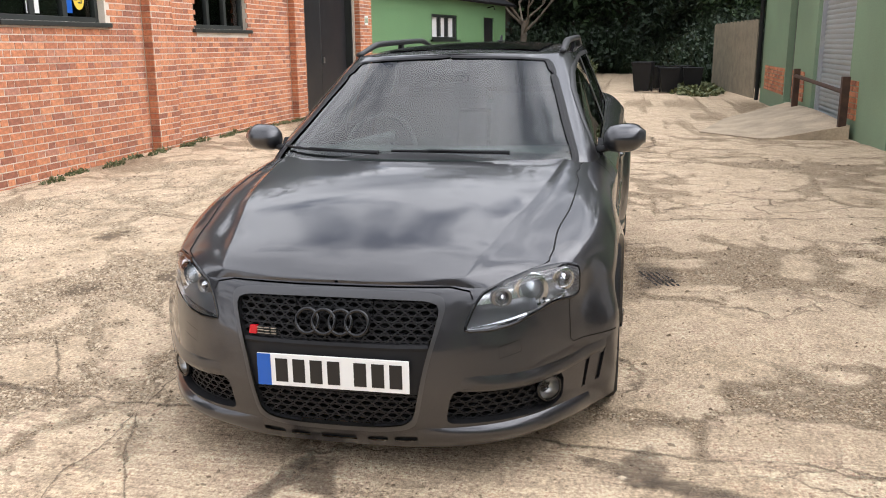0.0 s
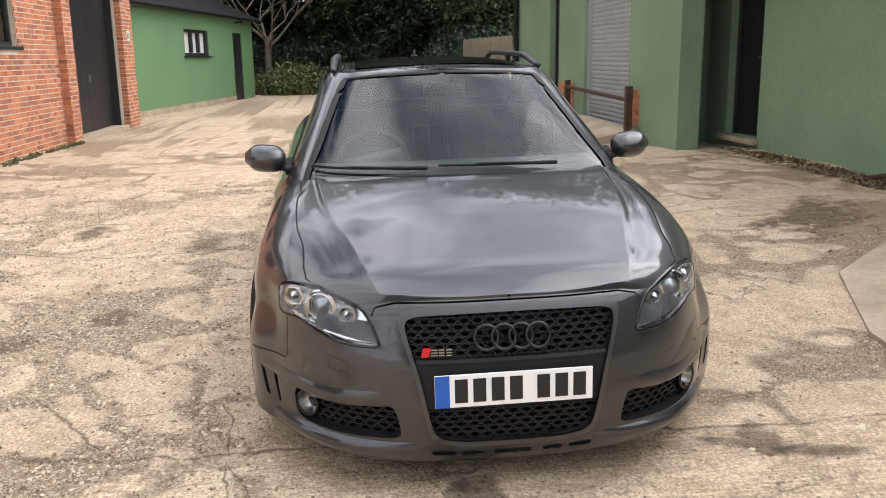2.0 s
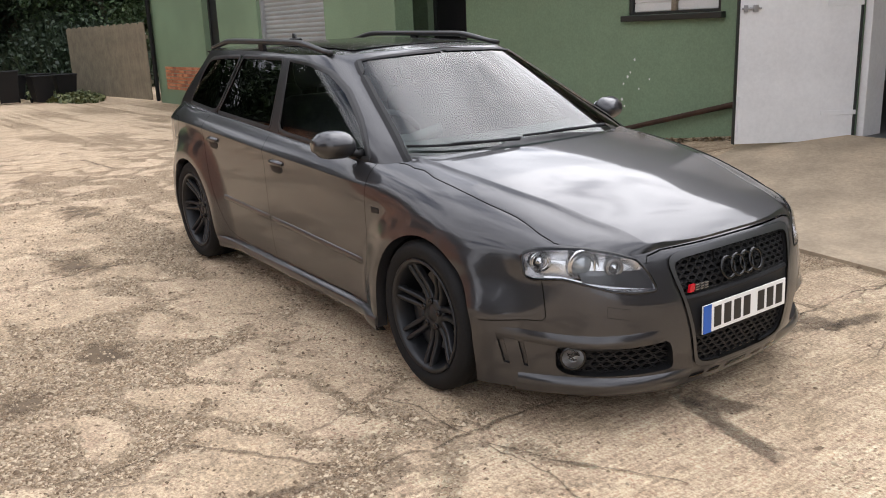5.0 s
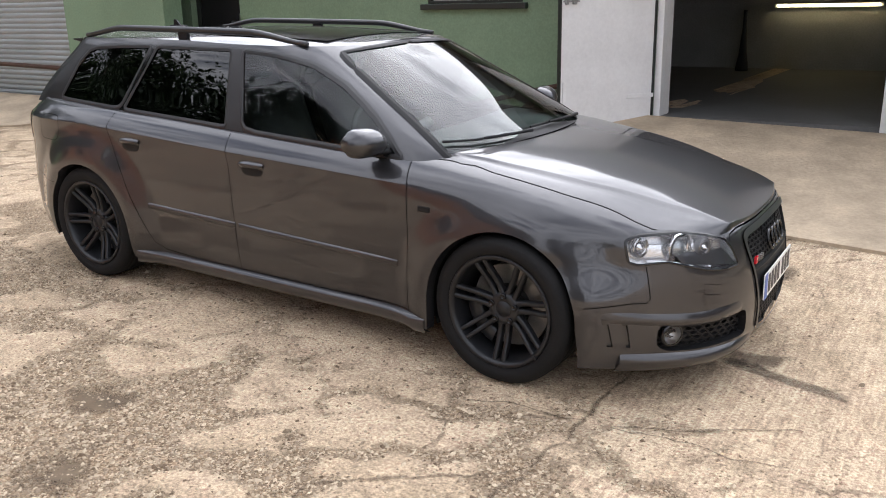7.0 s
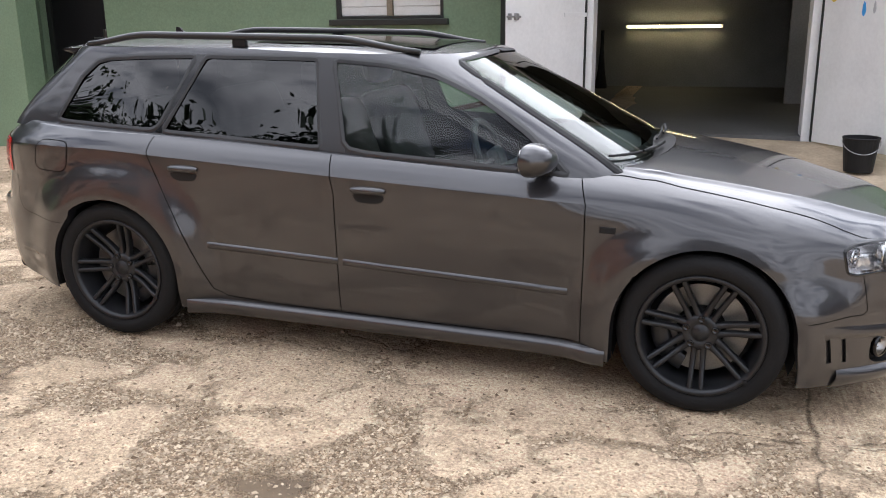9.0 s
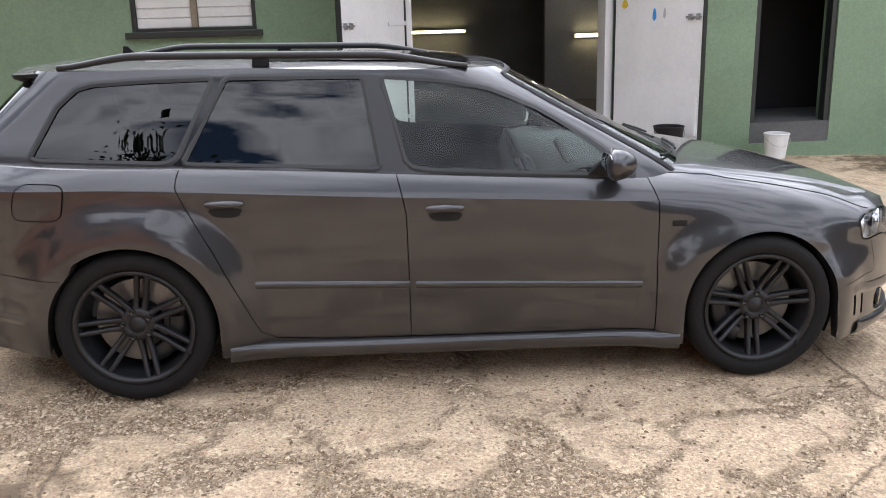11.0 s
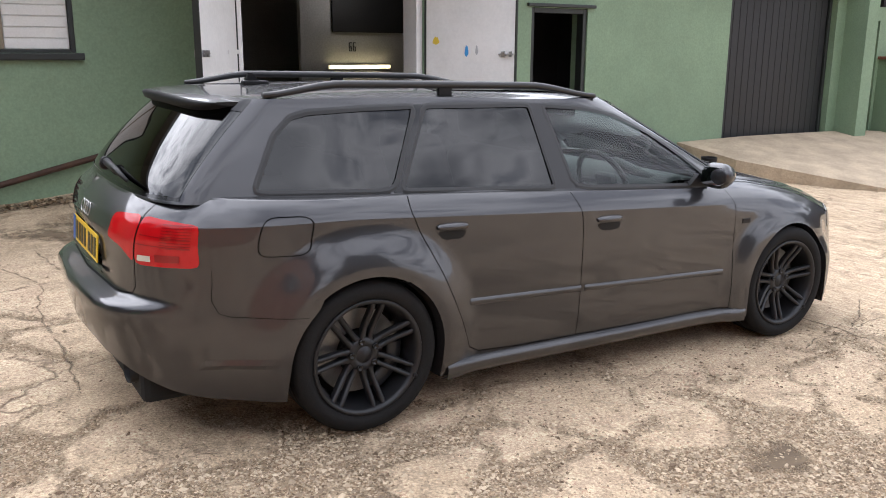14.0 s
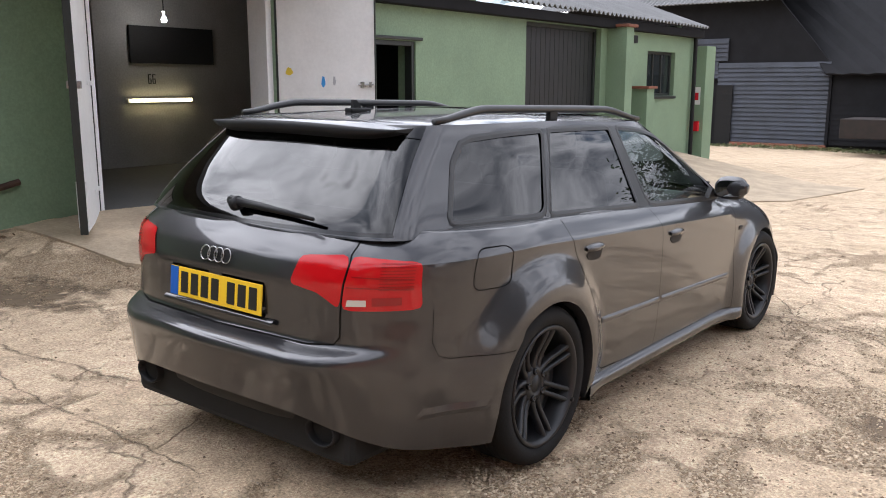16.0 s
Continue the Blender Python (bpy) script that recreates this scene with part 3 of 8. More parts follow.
def build_ground():
    xs, ys = spread(-7.0, 7.0, 0.045, 160), spread(-5.0, 4.6, 0.045, 160)
    nx, ny = len(xs), len(ys)
    co = np.zeros((nx, ny, 3))
    for i, x in enumerate(xs):
        for j, y in enumerate(ys):
            z = land(x, y)
            if -12 < x < 12 and -8 < y < 8:
                z += -0.006 * loose(x, y) + 0.010 * noise.noise((x * 1.7, y * 1.7, 0.3)) + 0.006 * noise.noise((x * 6, y * 6, 2.0)) + 0.003 * noise.noise((x * 17, y * 17, 5.0))
            co[i, j] = (x, y, z - 0.004)
    idx = np.arange(nx * ny).reshape(nx, ny)
    quads = np.stack([idx[:-1, :-1], idx[1:, :-1], idx[1:, 1:], idx[:-1, 1:]], -1).reshape(-1, 4)
    me = bpy.data.meshes.new("ground")
    me.from_pydata(co.reshape(-1, 3).tolist(), [], quads.tolist())
    worn_at = me.attributes.new("loose", "FLOAT", "POINT")
    worn_at.data.foreach_set("value", [loose(x, y) for x in xs for y in ys])
    for p in me.polygons:
        p.use_smooth = True
    ob = new("ground", me)
    me.materials.append(GROUND)
    return tagged(ob, "worn sandy concrete yard, cracked and gritty", "ground", kind="structure")


build_ground()


def slab(name, outline, lift, label, mat, fall=None):
    """A poured concrete slab lying on the land, with its own edge."""
    bm = bmesh.new()
    top = [bm.verts.new((x, y, (land(x, y) + lift) if fall is None else fall(x, y))) for x, y in outline]
    f = bm.faces.new(top)
    r = bmesh.ops.triangulate(bm, faces=[f])
    bmesh.ops.subdivide_edges(bm, edges=list(bm.edges), cuts=5, use_grid_fill=True)
    for v in bm.verts:
        v.co.z = (land(v.co.x, v.co.y) + lift) if fall is None else fall(v.co.x, v.co.y)
    ext = bmesh.ops.extrude_face_region(bm, geom=list(bm.faces))
    for v in [g for g in ext["geom"] if isinstance(g, bmesh.types.BMVert)]:
        v.co.z -= 0.35
    return tagged(part(name, bm, mat), label, "concrete slab", kind="structure")


slab("apron_slab", [(-0.72, 4.60), (-0.55, 3.25), (0.05, 2.45), (1.0, 2.05), (3.0, 1.85), (4.3, 2.3), (3.9, 4.60)], 0.016, "pale poured concrete apron before the garage doors", CONCRETE)
slab("loading_ramp", [(6.45, 4.66), (6.55, 3.7), (7.4, 2.2), (9.0, 1.0), (12.0, 0.6), (12.4, 4.2), (10.6, 4.66)], 0.0, "pale concrete ramp up to the black sliding doors", CONCRETE,
     lambda x, y: max(land(x, y) + 0.012, 0.30 - 0.16 * max(0.0, 4.66 - y) - 0.012 * abs(x - 8)))
slab("shutter_ramp", [(-12.4, 3.74), (-11.3, 2.5), (-8.6, 1.9), (-7.6, 2.6), (-7.55, 3.74)], 0.0, "worn concrete hump ramp at the roller shutter", CONCRETE,
     lambda x, y: max(land(x, y) + 0.01, 0.34 - 0.20 * (3.8 - y) - 0.02 * abs(x + 9.7)))


# ---- walls with openings ----
def wall_run(name, x0, x1, face, depth, z0, z1, holes, mat, label, parent=None, m=None):
    """A wall along x with its front at y = face; holes are (xa, xb, za, zb)."""
    bm = bmesh.new()
    xs = sorted({x0, x1, *[h[0] for h in holes], *[h[1] for h in holes]})
    for a, b in zip(xs, xs[1:]):
        c = (a + b) / 2
        cuts = sorted((h[2], h[3]) for h in holes if h[0] < c < h[1])
        lo = z0
        for za, zb in cuts:
            if za > lo + 1e-4:
                box(bm, a, b, face, face + depth, lo, za)
            lo = zb
        if lo < z1:
            box(bm, a, b, face, face + depth, lo, z1)
    bmesh.ops.remove_doubles(bm, verts=bm.verts, dist=1e-5)
    seen = {}
    for f in list(bm.faces):
        key = frozenset(v.index for v in f.verts)
    bm.verts.index_update()
    for f in list(bm.faces):
        key = frozenset(v.index for v in f.verts)
        seen.setdefault(key, []).append(f)
    bmesh.ops.delete(bm, geom=[f for g in seen.values() if len(g) > 1 for f in g], context="FACES_ONLY")
    ob = part(name, bm, mat, parent, m=m)
    return tagged(ob, label, "wall", kind="structure") if label else ob


WY = 4.68
wall_run("wall_workshop", -7.2, 3.32, WY, 0.30, -0.3, 2.95, [(-6.53, -5.60, 0.30, 2.36), (-2.62, -1.40, 1.50, 2.45), (0.09, 2.25, 0.20, 2.76)], GREEN, "dark green painted masonry workshop wall")
wall_run("wall_workshop_low", 3.32, 14.26, WY, 0.30, -0.6, 2.62, [(3.80, 4.70, 0.14, 2.05), (7.40, 9.90, 0.22, 2.47), (10.64, 11.10, 0.2, 2.04), (11.88, 13.24, 1.27, 2.15)], GREEN, "green painted masonry wall under a corrugated eave")
wall_run("wall_shutter_block", -16.6, -6.06, 3.80, 0.30, -0.3, 2.95, [(-10.62, -8.10, 0.16, 2.58), (-13.32, -12.52, 0.22, 2.6)], GREEN, "green painted block with roller shutter")
bm = bmesh.new()
box(bm, -7.5, -7.2, 4.10, 4.98, -0.3, 2.95)
tagged(part("wall_return", bm, GREEN), "green return wall beside the recessed door", "wall", kind="structure")
# shells that close the buildings behind
bm = bmesh.new()
box(bm, -16.6, -16.3, 4.10, 9.0, -0.3, 2.95)
box(bm, -16.6, -6.06, 9.0, 9.3, -0.3, 2.95)
tagged(part("wall_shutter_back", bm, GREEN), "green outer walls of the shutter block", "wall", kind="structure")
bm = bmesh.new()
box(bm, -16.8, 3.4, 3.72, 12.2, 2.952, 3.10)
tagged(part("roof_flat", bm, CORRUGATED), "grey flat roof of the workshop", "roof", kind="structure")

# end pier beyond the downpipe
bm = bmesh.new()
box(bm, 14.42, 14.95, 4.45, 4.85, -0.8, 2.32)
tagged(part("wall_end_pier", bm, GREEN), "green painted pier at the end of the wall", "wall", kind="structure")
bm = bmesh.new()
box(bm, 14.262, 14.42, 4.75, 4.98, -0.8, 2.60)
tagged(part("wall_end", bm, GREEN), "green painted wall end", "wall", kind="structure")
bm = bmesh.new()
box(bm, 11.18, 11.50, 4.34, 4.68, -0.3, 1.42)
box(bm, 10.13, 10.42, 4.30, 4.68, -0.3, 2.50)
tagged(part("wall_buttress", bm, GREEN), "green stub walls either side of the narrow door", "wall", kind="structure")
for xa, xb, ya, z in ((11.13, 11.55, 4.29, 1.42), (10.08, 10.47, 4.24, 2.50)):
    bm = box_bm(xa, xb, ya, 4.675, z, z + 0.05, bevel=0.008)
    tagged(part("coping_tile", bm, TILE_RED), "red clay coping tile on the stub wall", "coping", kind="structure")


def panel_door(name, x0, x1, y, z0, z1, mat, label, planks=0, handle=True, frame_mat=None):
    """A closed door leaf in an opening, with its frame."""
    t = thing(name, label, "door", kind="structure")
    fm = frame_mat or FRAME_DARK
    w = 0.06
    for a, b, c, d in ((x0, x0 + w, z0, z1), (x1 - w, x1, z0, z1), (x0 + w, x1 - w, z1 - w, z1)):
        part("door_frame", box_bm(a, b, y + 0.0, y + 0.12, c, d, bevel=0.006), fm, t)
    if planks:
        s = (x1 - x0 - 2 * w - 0.01) / planks
        for k in range(planks):
            part("plank", box_bm(x0 + w + 0.005 + k * s + 0.004, x0 + w + 0.005 + (k + 1) * s - 0.004, y + 0.035, y + 0.08, z0 + 0.02, z1 - w - 0.005, bevel=0.004), mat, t)
        part("door_back", box_bm(x0 + w, x1 - w, y + 0.082, y + 0.10, z0 + 0.015, z1 - w), mat, t)
    else:
        part("door_leaf", box_bm(x0 + w + 0.004, x1 - w - 0.004, y + 0.035, y + 0.085, z0 + 0.012, z1 - w - 0.004, bevel=0.004), mat, t)
    if handle:
        bm = bmesh.new()
        zc = z0 + 1.02
        box(bm, x1 - w - 0.09, x1 - w - 0.05, y + 0.022, y + 0.036, zc - 0.1, zc + 0.1, bevel=0.004)
        tube(bm, [(x1 - w - 0.07, y + 0.03, zc), (x1 - w - 0.07, y - 0.02, zc), (x1 - w - 0.19, y - 0.02, zc)], 0.009, 8)
        part("door_handle", bm, SATIN, t, "bright lever handle")
    return t


panel_door("door_1", -6.53, -5.60, WY + 0.10, 0.30, 2.36, DOOR_BLACK, "closed black door in the green wall, above a concrete step")
part_step = part("doorstep", box_bm(-6.60, -5.55, WY - 0.10, WY - 0.003, 0.22, 0.295, bevel=0.012), CONCRETE)
tagged(part_step, "worn concrete doorstep at the black door", "step", kind="structure")
panel_door("door_2", 7.40, 9.90, WY + 0.10, 0.22, 2.47, DOOR_BLACK, "wide black boarded workshop doors, closed", planks=16, handle=False)
panel_door("door_3", 10.64, 11.10, WY + 0.14, 0.2, 2.04, DOOR_BLACK, "narrow black door beside the stub wall", handle=True)
panel_door("door_4", -13.32, -12.52, 3.92, 0.22, 2.6, DOOR_BLACK, "tall narrow black door in the shutter block")

# open doorway: only its frame, and a room coloured near-black for the shade inside
t = thing("door_5", "open doorway with a dark green timber frame", "doorway", kind="structure")
for a, b, c, d in ((3.80, 3.86, 0.14, 2.05), (4.64, 4.70, 0.14, 2.05), (3.86, 4.64, 1.99, 2.05)):
    part("door_frame", box_bm(a, b, WY + 0.02, WY + 0.14, c, d, bevel=0.006), FRAME_DARK, t)
part("hood_board", box_bm(3.72, 4.80, WY - 0.05, WY - 0.003, 2.06, 2.10, bevel=0.008), FRAME_DARK, t)
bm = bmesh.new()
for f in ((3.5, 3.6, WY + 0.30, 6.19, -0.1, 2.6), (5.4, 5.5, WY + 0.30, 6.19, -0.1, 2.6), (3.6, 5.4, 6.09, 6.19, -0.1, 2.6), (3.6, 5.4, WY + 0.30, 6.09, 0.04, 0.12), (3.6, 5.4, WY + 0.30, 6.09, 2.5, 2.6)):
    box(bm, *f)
tagged(part("store_room", bm, GARAGE_DARK), "store room behind the open doorway, coloured near-black for its shade", "room", kind="structure")


def casement(name, x0, x1, y, z0, z1, lights, label, pane, frame_mat=FRAME_DARK, sill=True, deep=0.10, inner=None, parent_m=None):
    t = thing(name, label, "window", parent_m, kind="structure")
    w = 0.055
    for a, b, c, d in ((x0, x0 + w, z0, z1), (x1 - w, x1, z0, z1), (x0 + w, x1 - w, z1 - w, z1), (x0 + w, x1 - w, z0, z0 + w)):
        part("window_frame", box_bm(a, b, y, y + 0.07, c, d, bevel=0.006), frame_mat, t)
    s = (x1 - x0 - 2 * w) / lights
    for k in range(lights):
        a, b = x0 + w + k * s, x0 + w + (k + 1) * s
        if k:
            part("mullion", box_bm(a - w / 2, a + w / 2, y + 0.004, y + 0.066, z0 + w, z1 - w, bevel=0.006), frame_mat, t)
        part("pane", box_bm(a + (w / 2 if k else 0), b - (w / 2 if k < lights - 1 else 0), y + 0.03, y + 0.036, z0 + w, z1 - w), pane, t)
        if inner:
            part("blind", box_bm(a + 0.02, b - 0.02, y + 0.07, y + 0.075, z0 + w, z1 - w), inner, t)
    if sill:
        part("window_sill", box_bm(x0 - 0.06, x1 + 0.06, y - deep - 0.02, y + 0.03, z0 - 0.06, z0 - 0.002, bevel=0.008), frame_mat, t)
    return t


# boarded window: white ribbed plastic behind the frame
t = thing("window_1", "window closed with white ribbed plastic boards, dark sill", "window", kind="structure")
for a, b, c, d in ((-2.62, -2.58, 1.50, 2.45), (-1.44, -1.40, 1.50, 2.45), (-2.58, -1.44, 2.41, 2.45), (-2.58, -1.44, 1.50, 1.53)):
    part("window_frame", box_bm(a, b, WY + 0.01, WY + 0.09, c, d, bevel=0.005), FRAME_DARK, t)
part("mullion", box_bm(-2.04, -1.98, WY + 0.015, WY + 0.085, 1.53, 2.41, bevel=0.005), WOOD_PALE, t, "bare timber mullion")
part("window_sill", box_bm(-2.68, -1.34, WY - 0.07, WY + 0.03, 1.435, 1.498, bevel=0.008), FRAME_DARK, t)
for xa, xb in ((-2.575, -2.045), (-1.975, -1.445)):
    for k in range(9):
        z = 1.535 + k * 0.096
        part("board", box_bm(xa, xb, WY + 0.05, WY + 0.066, z, z + 0.088, bevel=0.004), WHITE_PLASTIC, t)
    part("board_back", box_bm(xa, xb, WY + 0.067, WY + 0.08, 1.53, 2.41), WHITE_PLASTIC, t)

casement("window_2", 11.88, 13.24, WY + 0.08, 1.27, 2.15, 3, "three-light dark framed window in the green wall", LENS_DARK)

# ---- garage ----
for k, f in enumerate(((-3.6, -3.4, WY + 0.30, 11.2, 0.0, 2.95), (5.7, 5.9, 6.32, 11.2, 0.0, 2.95), (3.34, 3.46, WY + 0.30, 6.196, 0.0, 2.95), (3.46, 5.9, 6.2, 6.316, 0.0, 2.95), (-3.4, 5.7, 11.2, 11.4, 0.0, 2.95))):
    tagged(part("wall_garage_%d" % (k + 1), box_bm(*f), GARAGE_WALL), "grey painted wall inside the garage", "wall", kind="structure")
tagged(part("garage_floor", box_bm(-3.4, 5.7, WY + 0.004, 11.2, 0.0, 0.362), GARAGE_FLOOR), "dusty grey garage floor", "floor", kind="structure")
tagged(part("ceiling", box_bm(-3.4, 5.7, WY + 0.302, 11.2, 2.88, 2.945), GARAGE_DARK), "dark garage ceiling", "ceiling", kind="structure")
t = thing("garage_door_frame", "scuffed white timber frame of the garage opening", "door frame", kind="structure")
for a, b, c, d in ((0.09, 0.16, 0.20, 2.76), (2.17, 2.25, 0.20, 2.76), (0.16, 2.17, 2.68, 2.76)):
    part("door_frame", box_bm(a, b, WY - 0.01, WY + 0.29, c, d, bevel=0.008), WHITE_PAINT, t)


def leaf(name, hinge, free, z0, z1, label):
    """A ledged garage leaf swung open, from its hinge to its free edge."""
    h, f = Vector((*hinge, 0)), Vector((*free, 0))
    d = f - h
    w = d.length
    m = Matrix.Translation((h.x, h.y, 0)) @ Matrix.Rotation(math.atan2(d.y, d.x), 4, "Z")
    t = thing(name, label, "garage door", m)
    part("door_leaf", box_bm(0.01, w, -0.022, 0.022, z0, z1, bevel=0.004), WHITE_PAINT, t)
    part("edge_strip", box_bm(w, w + 0.012, -0.03, 0.03, z0, z1, bevel=0.003), FRAME_DARK, t)
    part("edge_strip", box_bm(-0.012, 0.01, -0.03, 0.03, z0, z1, bevel=0.003), FRAME_DARK, t)
    for s in (-1, 1):
        bm = bmesh.new()
        zc = z0 + 1.17
        tube(bm, [(w - 0.18, s * 0.036, zc), (w - 0.012, s * 0.036, zc)], 0.009, 8)
        box(bm, w - 0.15, w - 0.11, min(s * 0.022, s * 0.05), max(s * 0.022, s * 0.05), zc - 0.03, zc + 0.03, bevel=0.003)
        box(bm, w - 0.06, w - 0.03, min(s * 0.022, s * 0.05), max(s * 0.022, s * 0.05), zc - 0.03, zc + 0.03, bevel=0.003)
        part("latch", bm, SATIN, t, "steel slide bolt")
        part("latch_tail", box_bm(w - 0.05, w - 0.02, min(s * 0.023, s * 0.04), max(s * 0.023, s * 0.04), z0 + 0.05, z0 + 0.42, bevel=0.003), WHITE_PAINT, t, "painted drop bolt")
    for z in (z0 + 0.25, (z0 + z1) / 2, z1 - 0.3):
        part("hinge", box_bm(-0.01, 0.30, 0.0225, 0.031, z - 0.02, z + 0.02, bevel=0.002), WHITE_PAINT, t)
    return t, m, w


leaf("garage_door", (0.07, 4.64), (-0.55, 3.79), 0.33, 2.70, "scuffed white garage leaf swung open, slide bolt on its edge")
_t, _m, _w = leaf("garage_door", (2.27, 4.62), (2.86, 3.74), 0.33, 2.70, "white garage leaf swung open, with yellow and blue paint spots")
for nm, u, z, sx, sz, mt in (("paint_spot", 0.13, 1.64, 0.040, 0.042, material("yellow_sticker", (0.75, 0.55, 0.05), 0.5)), ("paint_spot", 0.50, 1.53, 0.022, 0.060, material("blue_spray", (0.05, 0.30, 0.70), 0.7)), ("paint_spot", 0.62, 1.54, 0.016, 0.05, material("grey_spray", (0.45, 0.46, 0.48), 0.7))):
    bm = bmesh.new()
    prism(bm, [(u + sx * math.cos(2 * math.pi * k / 14) * (1 + 0.2 * math.sin(5 * k)), z + sz * math.sin(2 * math.pi * k / 14) * (1 + 0.15 * math.cos(3 * k))) for k in range(14)], -0.0245, -0.022)
    part(nm, bm, mt, _t)

# fluorescent tubes and the dark hatch on the garage's back wall
TUBE_GLOW = bpy.data.materials.new("lit_tube")
TUBE_GLOW.use_nodes = True
_e = nodes_of(TUBE_GLOW)[2]
_e.inputs["Emission Color"].default_value, _e.inputs["Emission Strength"].default_value = (1.0, 0.82, 0.42, 1), 12.0
for xa, xb, y, z in ((-0.08, 1.42, 11.10, 1.36), (2.72, 3.71, 8.13, 1.28)):
    t = thing("strip_light", "lit warm fluorescent tube on a thin batten", "lamp", group="garage lamps")
    part("batten", box_bm(xa - 0.04, xb + 0.04, y + 0.02, y + 0.068, z - 0.03, z + 0.03, bevel=0.005), WHITE_PAINT, t)
    bm = bmesh.new()
    tube(bm, [(xa, y, z), (xb, y, z)], 0.018, 10)
    part("tube", bm, TUBE_GLOW, t, "glowing tube")
t = thing("hanging_lamp", "bright bare lamp hanging from the garage ceiling", "lamp", Matrix.Translation((2.95, 7.6, 2.36)), group="garage lamps")
bm = bmesh.new()
tube(bm, [(0, 0, 0.10), (0, 0, 0.521)], 0.006, 6)
part("flex", bm, BLACK_TRIM, t)
BULB_GLOW = bpy.data.materials.new("lit_bulb")
BULB_GLOW.use_nodes = True
_e = nodes_of(BULB_GLOW)[2]
_e.inputs["Emission Color"].default_value, _e.inputs["Emission Strength"].default_value = (1.0, 0.93, 0.82, 1), 60.0
bm = bmesh.new()
lathe(bm, [(0.0005, -0.045), (0.028, -0.04), (0.04, -0.015), (0.032, 0.015), (0.016, 0.04), (0.016, 0.10), (0.0005, 0.10)], 16, "z")
part("bulb", bm, BULB_GLOW, t, "glowing bulb", smooth_faces=True)
bm = box_bm(2.27, 5.696, 8.20, 8.30, 0.364, 2.876)
tagged(part("wall_garage_inner", bm, GARAGE_WALL), "grey inner partition of the garage", "wall", kind="structure")
t = thing("hatch_board", "long dark board on the grey garage wall", "board")
part("panel", box_bm(2.77, 4.16, 8.15, 8.198, 1.79, 2.30, bevel=0.006), GARAGE_DARK, t)
bm = bmesh.new()
for k in range(2):
    x = 3.05 + 0.07 * k
    for a, b, c, d in ((0, 0.05, 0, 0.012), (0, 0.05, 0.06, 0.072), (0, 0.05, 0.12, 0.132), (0, 0.012, 0.0125, 0.1195), (0.038, 0.05, 0.0125, 0.0595)):
        box(bm, x + a, x + b, 8.194, 8.1985, 1.51 + c, 1.51 + d)
tagged(part("wall_number", bm, BLACK_INK), "stencilled black number 66 on the garage wall", "number")

# ---- roller shutter, low brickwork, rail ----
t = thing("roller_shutter", "grey steel roller shutter, pulled down", "shutter")
for k in range(31):
    z = 0.20 + k * 0.0755
    bm = bmesh.new()
    grid_face(bm, [[(x, 3.93 - 0.016 * math.sin(math.pi * q / 6), z + 0.074 * q / 6) for x in (-10.62, -8.10)] for q in range(7)])
    part("slat", bm, SHUTTER, t, smooth_faces=True)
part("guide", box_bm(-10.66, -10.56, 3.86, 3.99, 0.18, 2.57, bevel=0.006), SHUTTER, t)
part("guide", box_bm(-8.16, -8.06, 3.86, 3.99, 0.18, 2.57, bevel=0.006), SHUTTER, t)
t = thing("rail_barrier", "rusty steel bar across the shutter on two posts", "barrier")
for x in (-11.2, -7.62):
    part("post", box_bm(x - 0.05, x + 0.05, 3.60, 3.70, 0.15, 0.92, bevel=0.008), RUST, t)
bm = bmesh.new()
tube(bm, [(-11.2, 3.63, 0.80), (-7.62, 3.63, 0.72)], 0.032, 8)
part("bar", bm, RUST, t)
bm = bmesh.new()
tube(bm, [(-3.05, 4.50, 0.14), (-2.5, 4.60, 0.27), (-1.2, 4.63, 0.58), (-0.62, 4.63, 0.70)], 0.028, 8)
tagged(part("pipe", bm, RUST), "brown rusty pipe sloping along the green wall", "pipe")
bm = bmesh.new()
tube(bm, [(14.14, 4.60, -0.35), (14.14, 4.60, 2.50)], 0.045, 10)
tagged(part("downpipe", bm, BLACK_TRIM), "black downpipe at the corner of the wall", "downpipe")
bm = bmesh.new()
tube(bm, [(-16.55, 3.72, 0.05), (-16.55, 3.72, 2.95)], 0.05, 10)
tagged(part("downpipe", bm, BLACK_TRIM), "black downpipe on the shutter block corner", "downpipe")

# corrugated roof with dark fascia over the low wall
bm = bmesh.new()
rows = []
for k in range(0, 541):
    x = 3.34 + k * 0.0205
    off = 0.028 * math.sin(k * 2 * math.pi / 8)
    rows.append([(x, 4.42 + v * 6.2, 2.70 + v * 2.3 + off) for v in (0.0, 0.5, 1.0)])
grid_face(bm, rows)
thicken(bm, 0.008)
tagged(part("roof_corrugated", bm, CORRUGATED, smooth_faces=False), "grey corrugated cement roof over the low workshop", "roof", kind="structure")
tagged(part("fascia", box_bm(3.34, 14.36, 4.50, 4.675, 2.48, 2.63, bevel=0.01), BARN_DARK), "dark fascia and gutter under the roof edge", "fascia", kind="structure")
bm = bmesh.new()
box(bm, 3.4, 14.26, 10.5, 10.7, -0.5, 4.9)
box(bm, 14.0, 14.26, 4.98, 10.496, -0.5, 2.75)
tagged(part("wall_low_back", bm, GREEN), "outer walls of the low workshop", "wall", kind="structure")

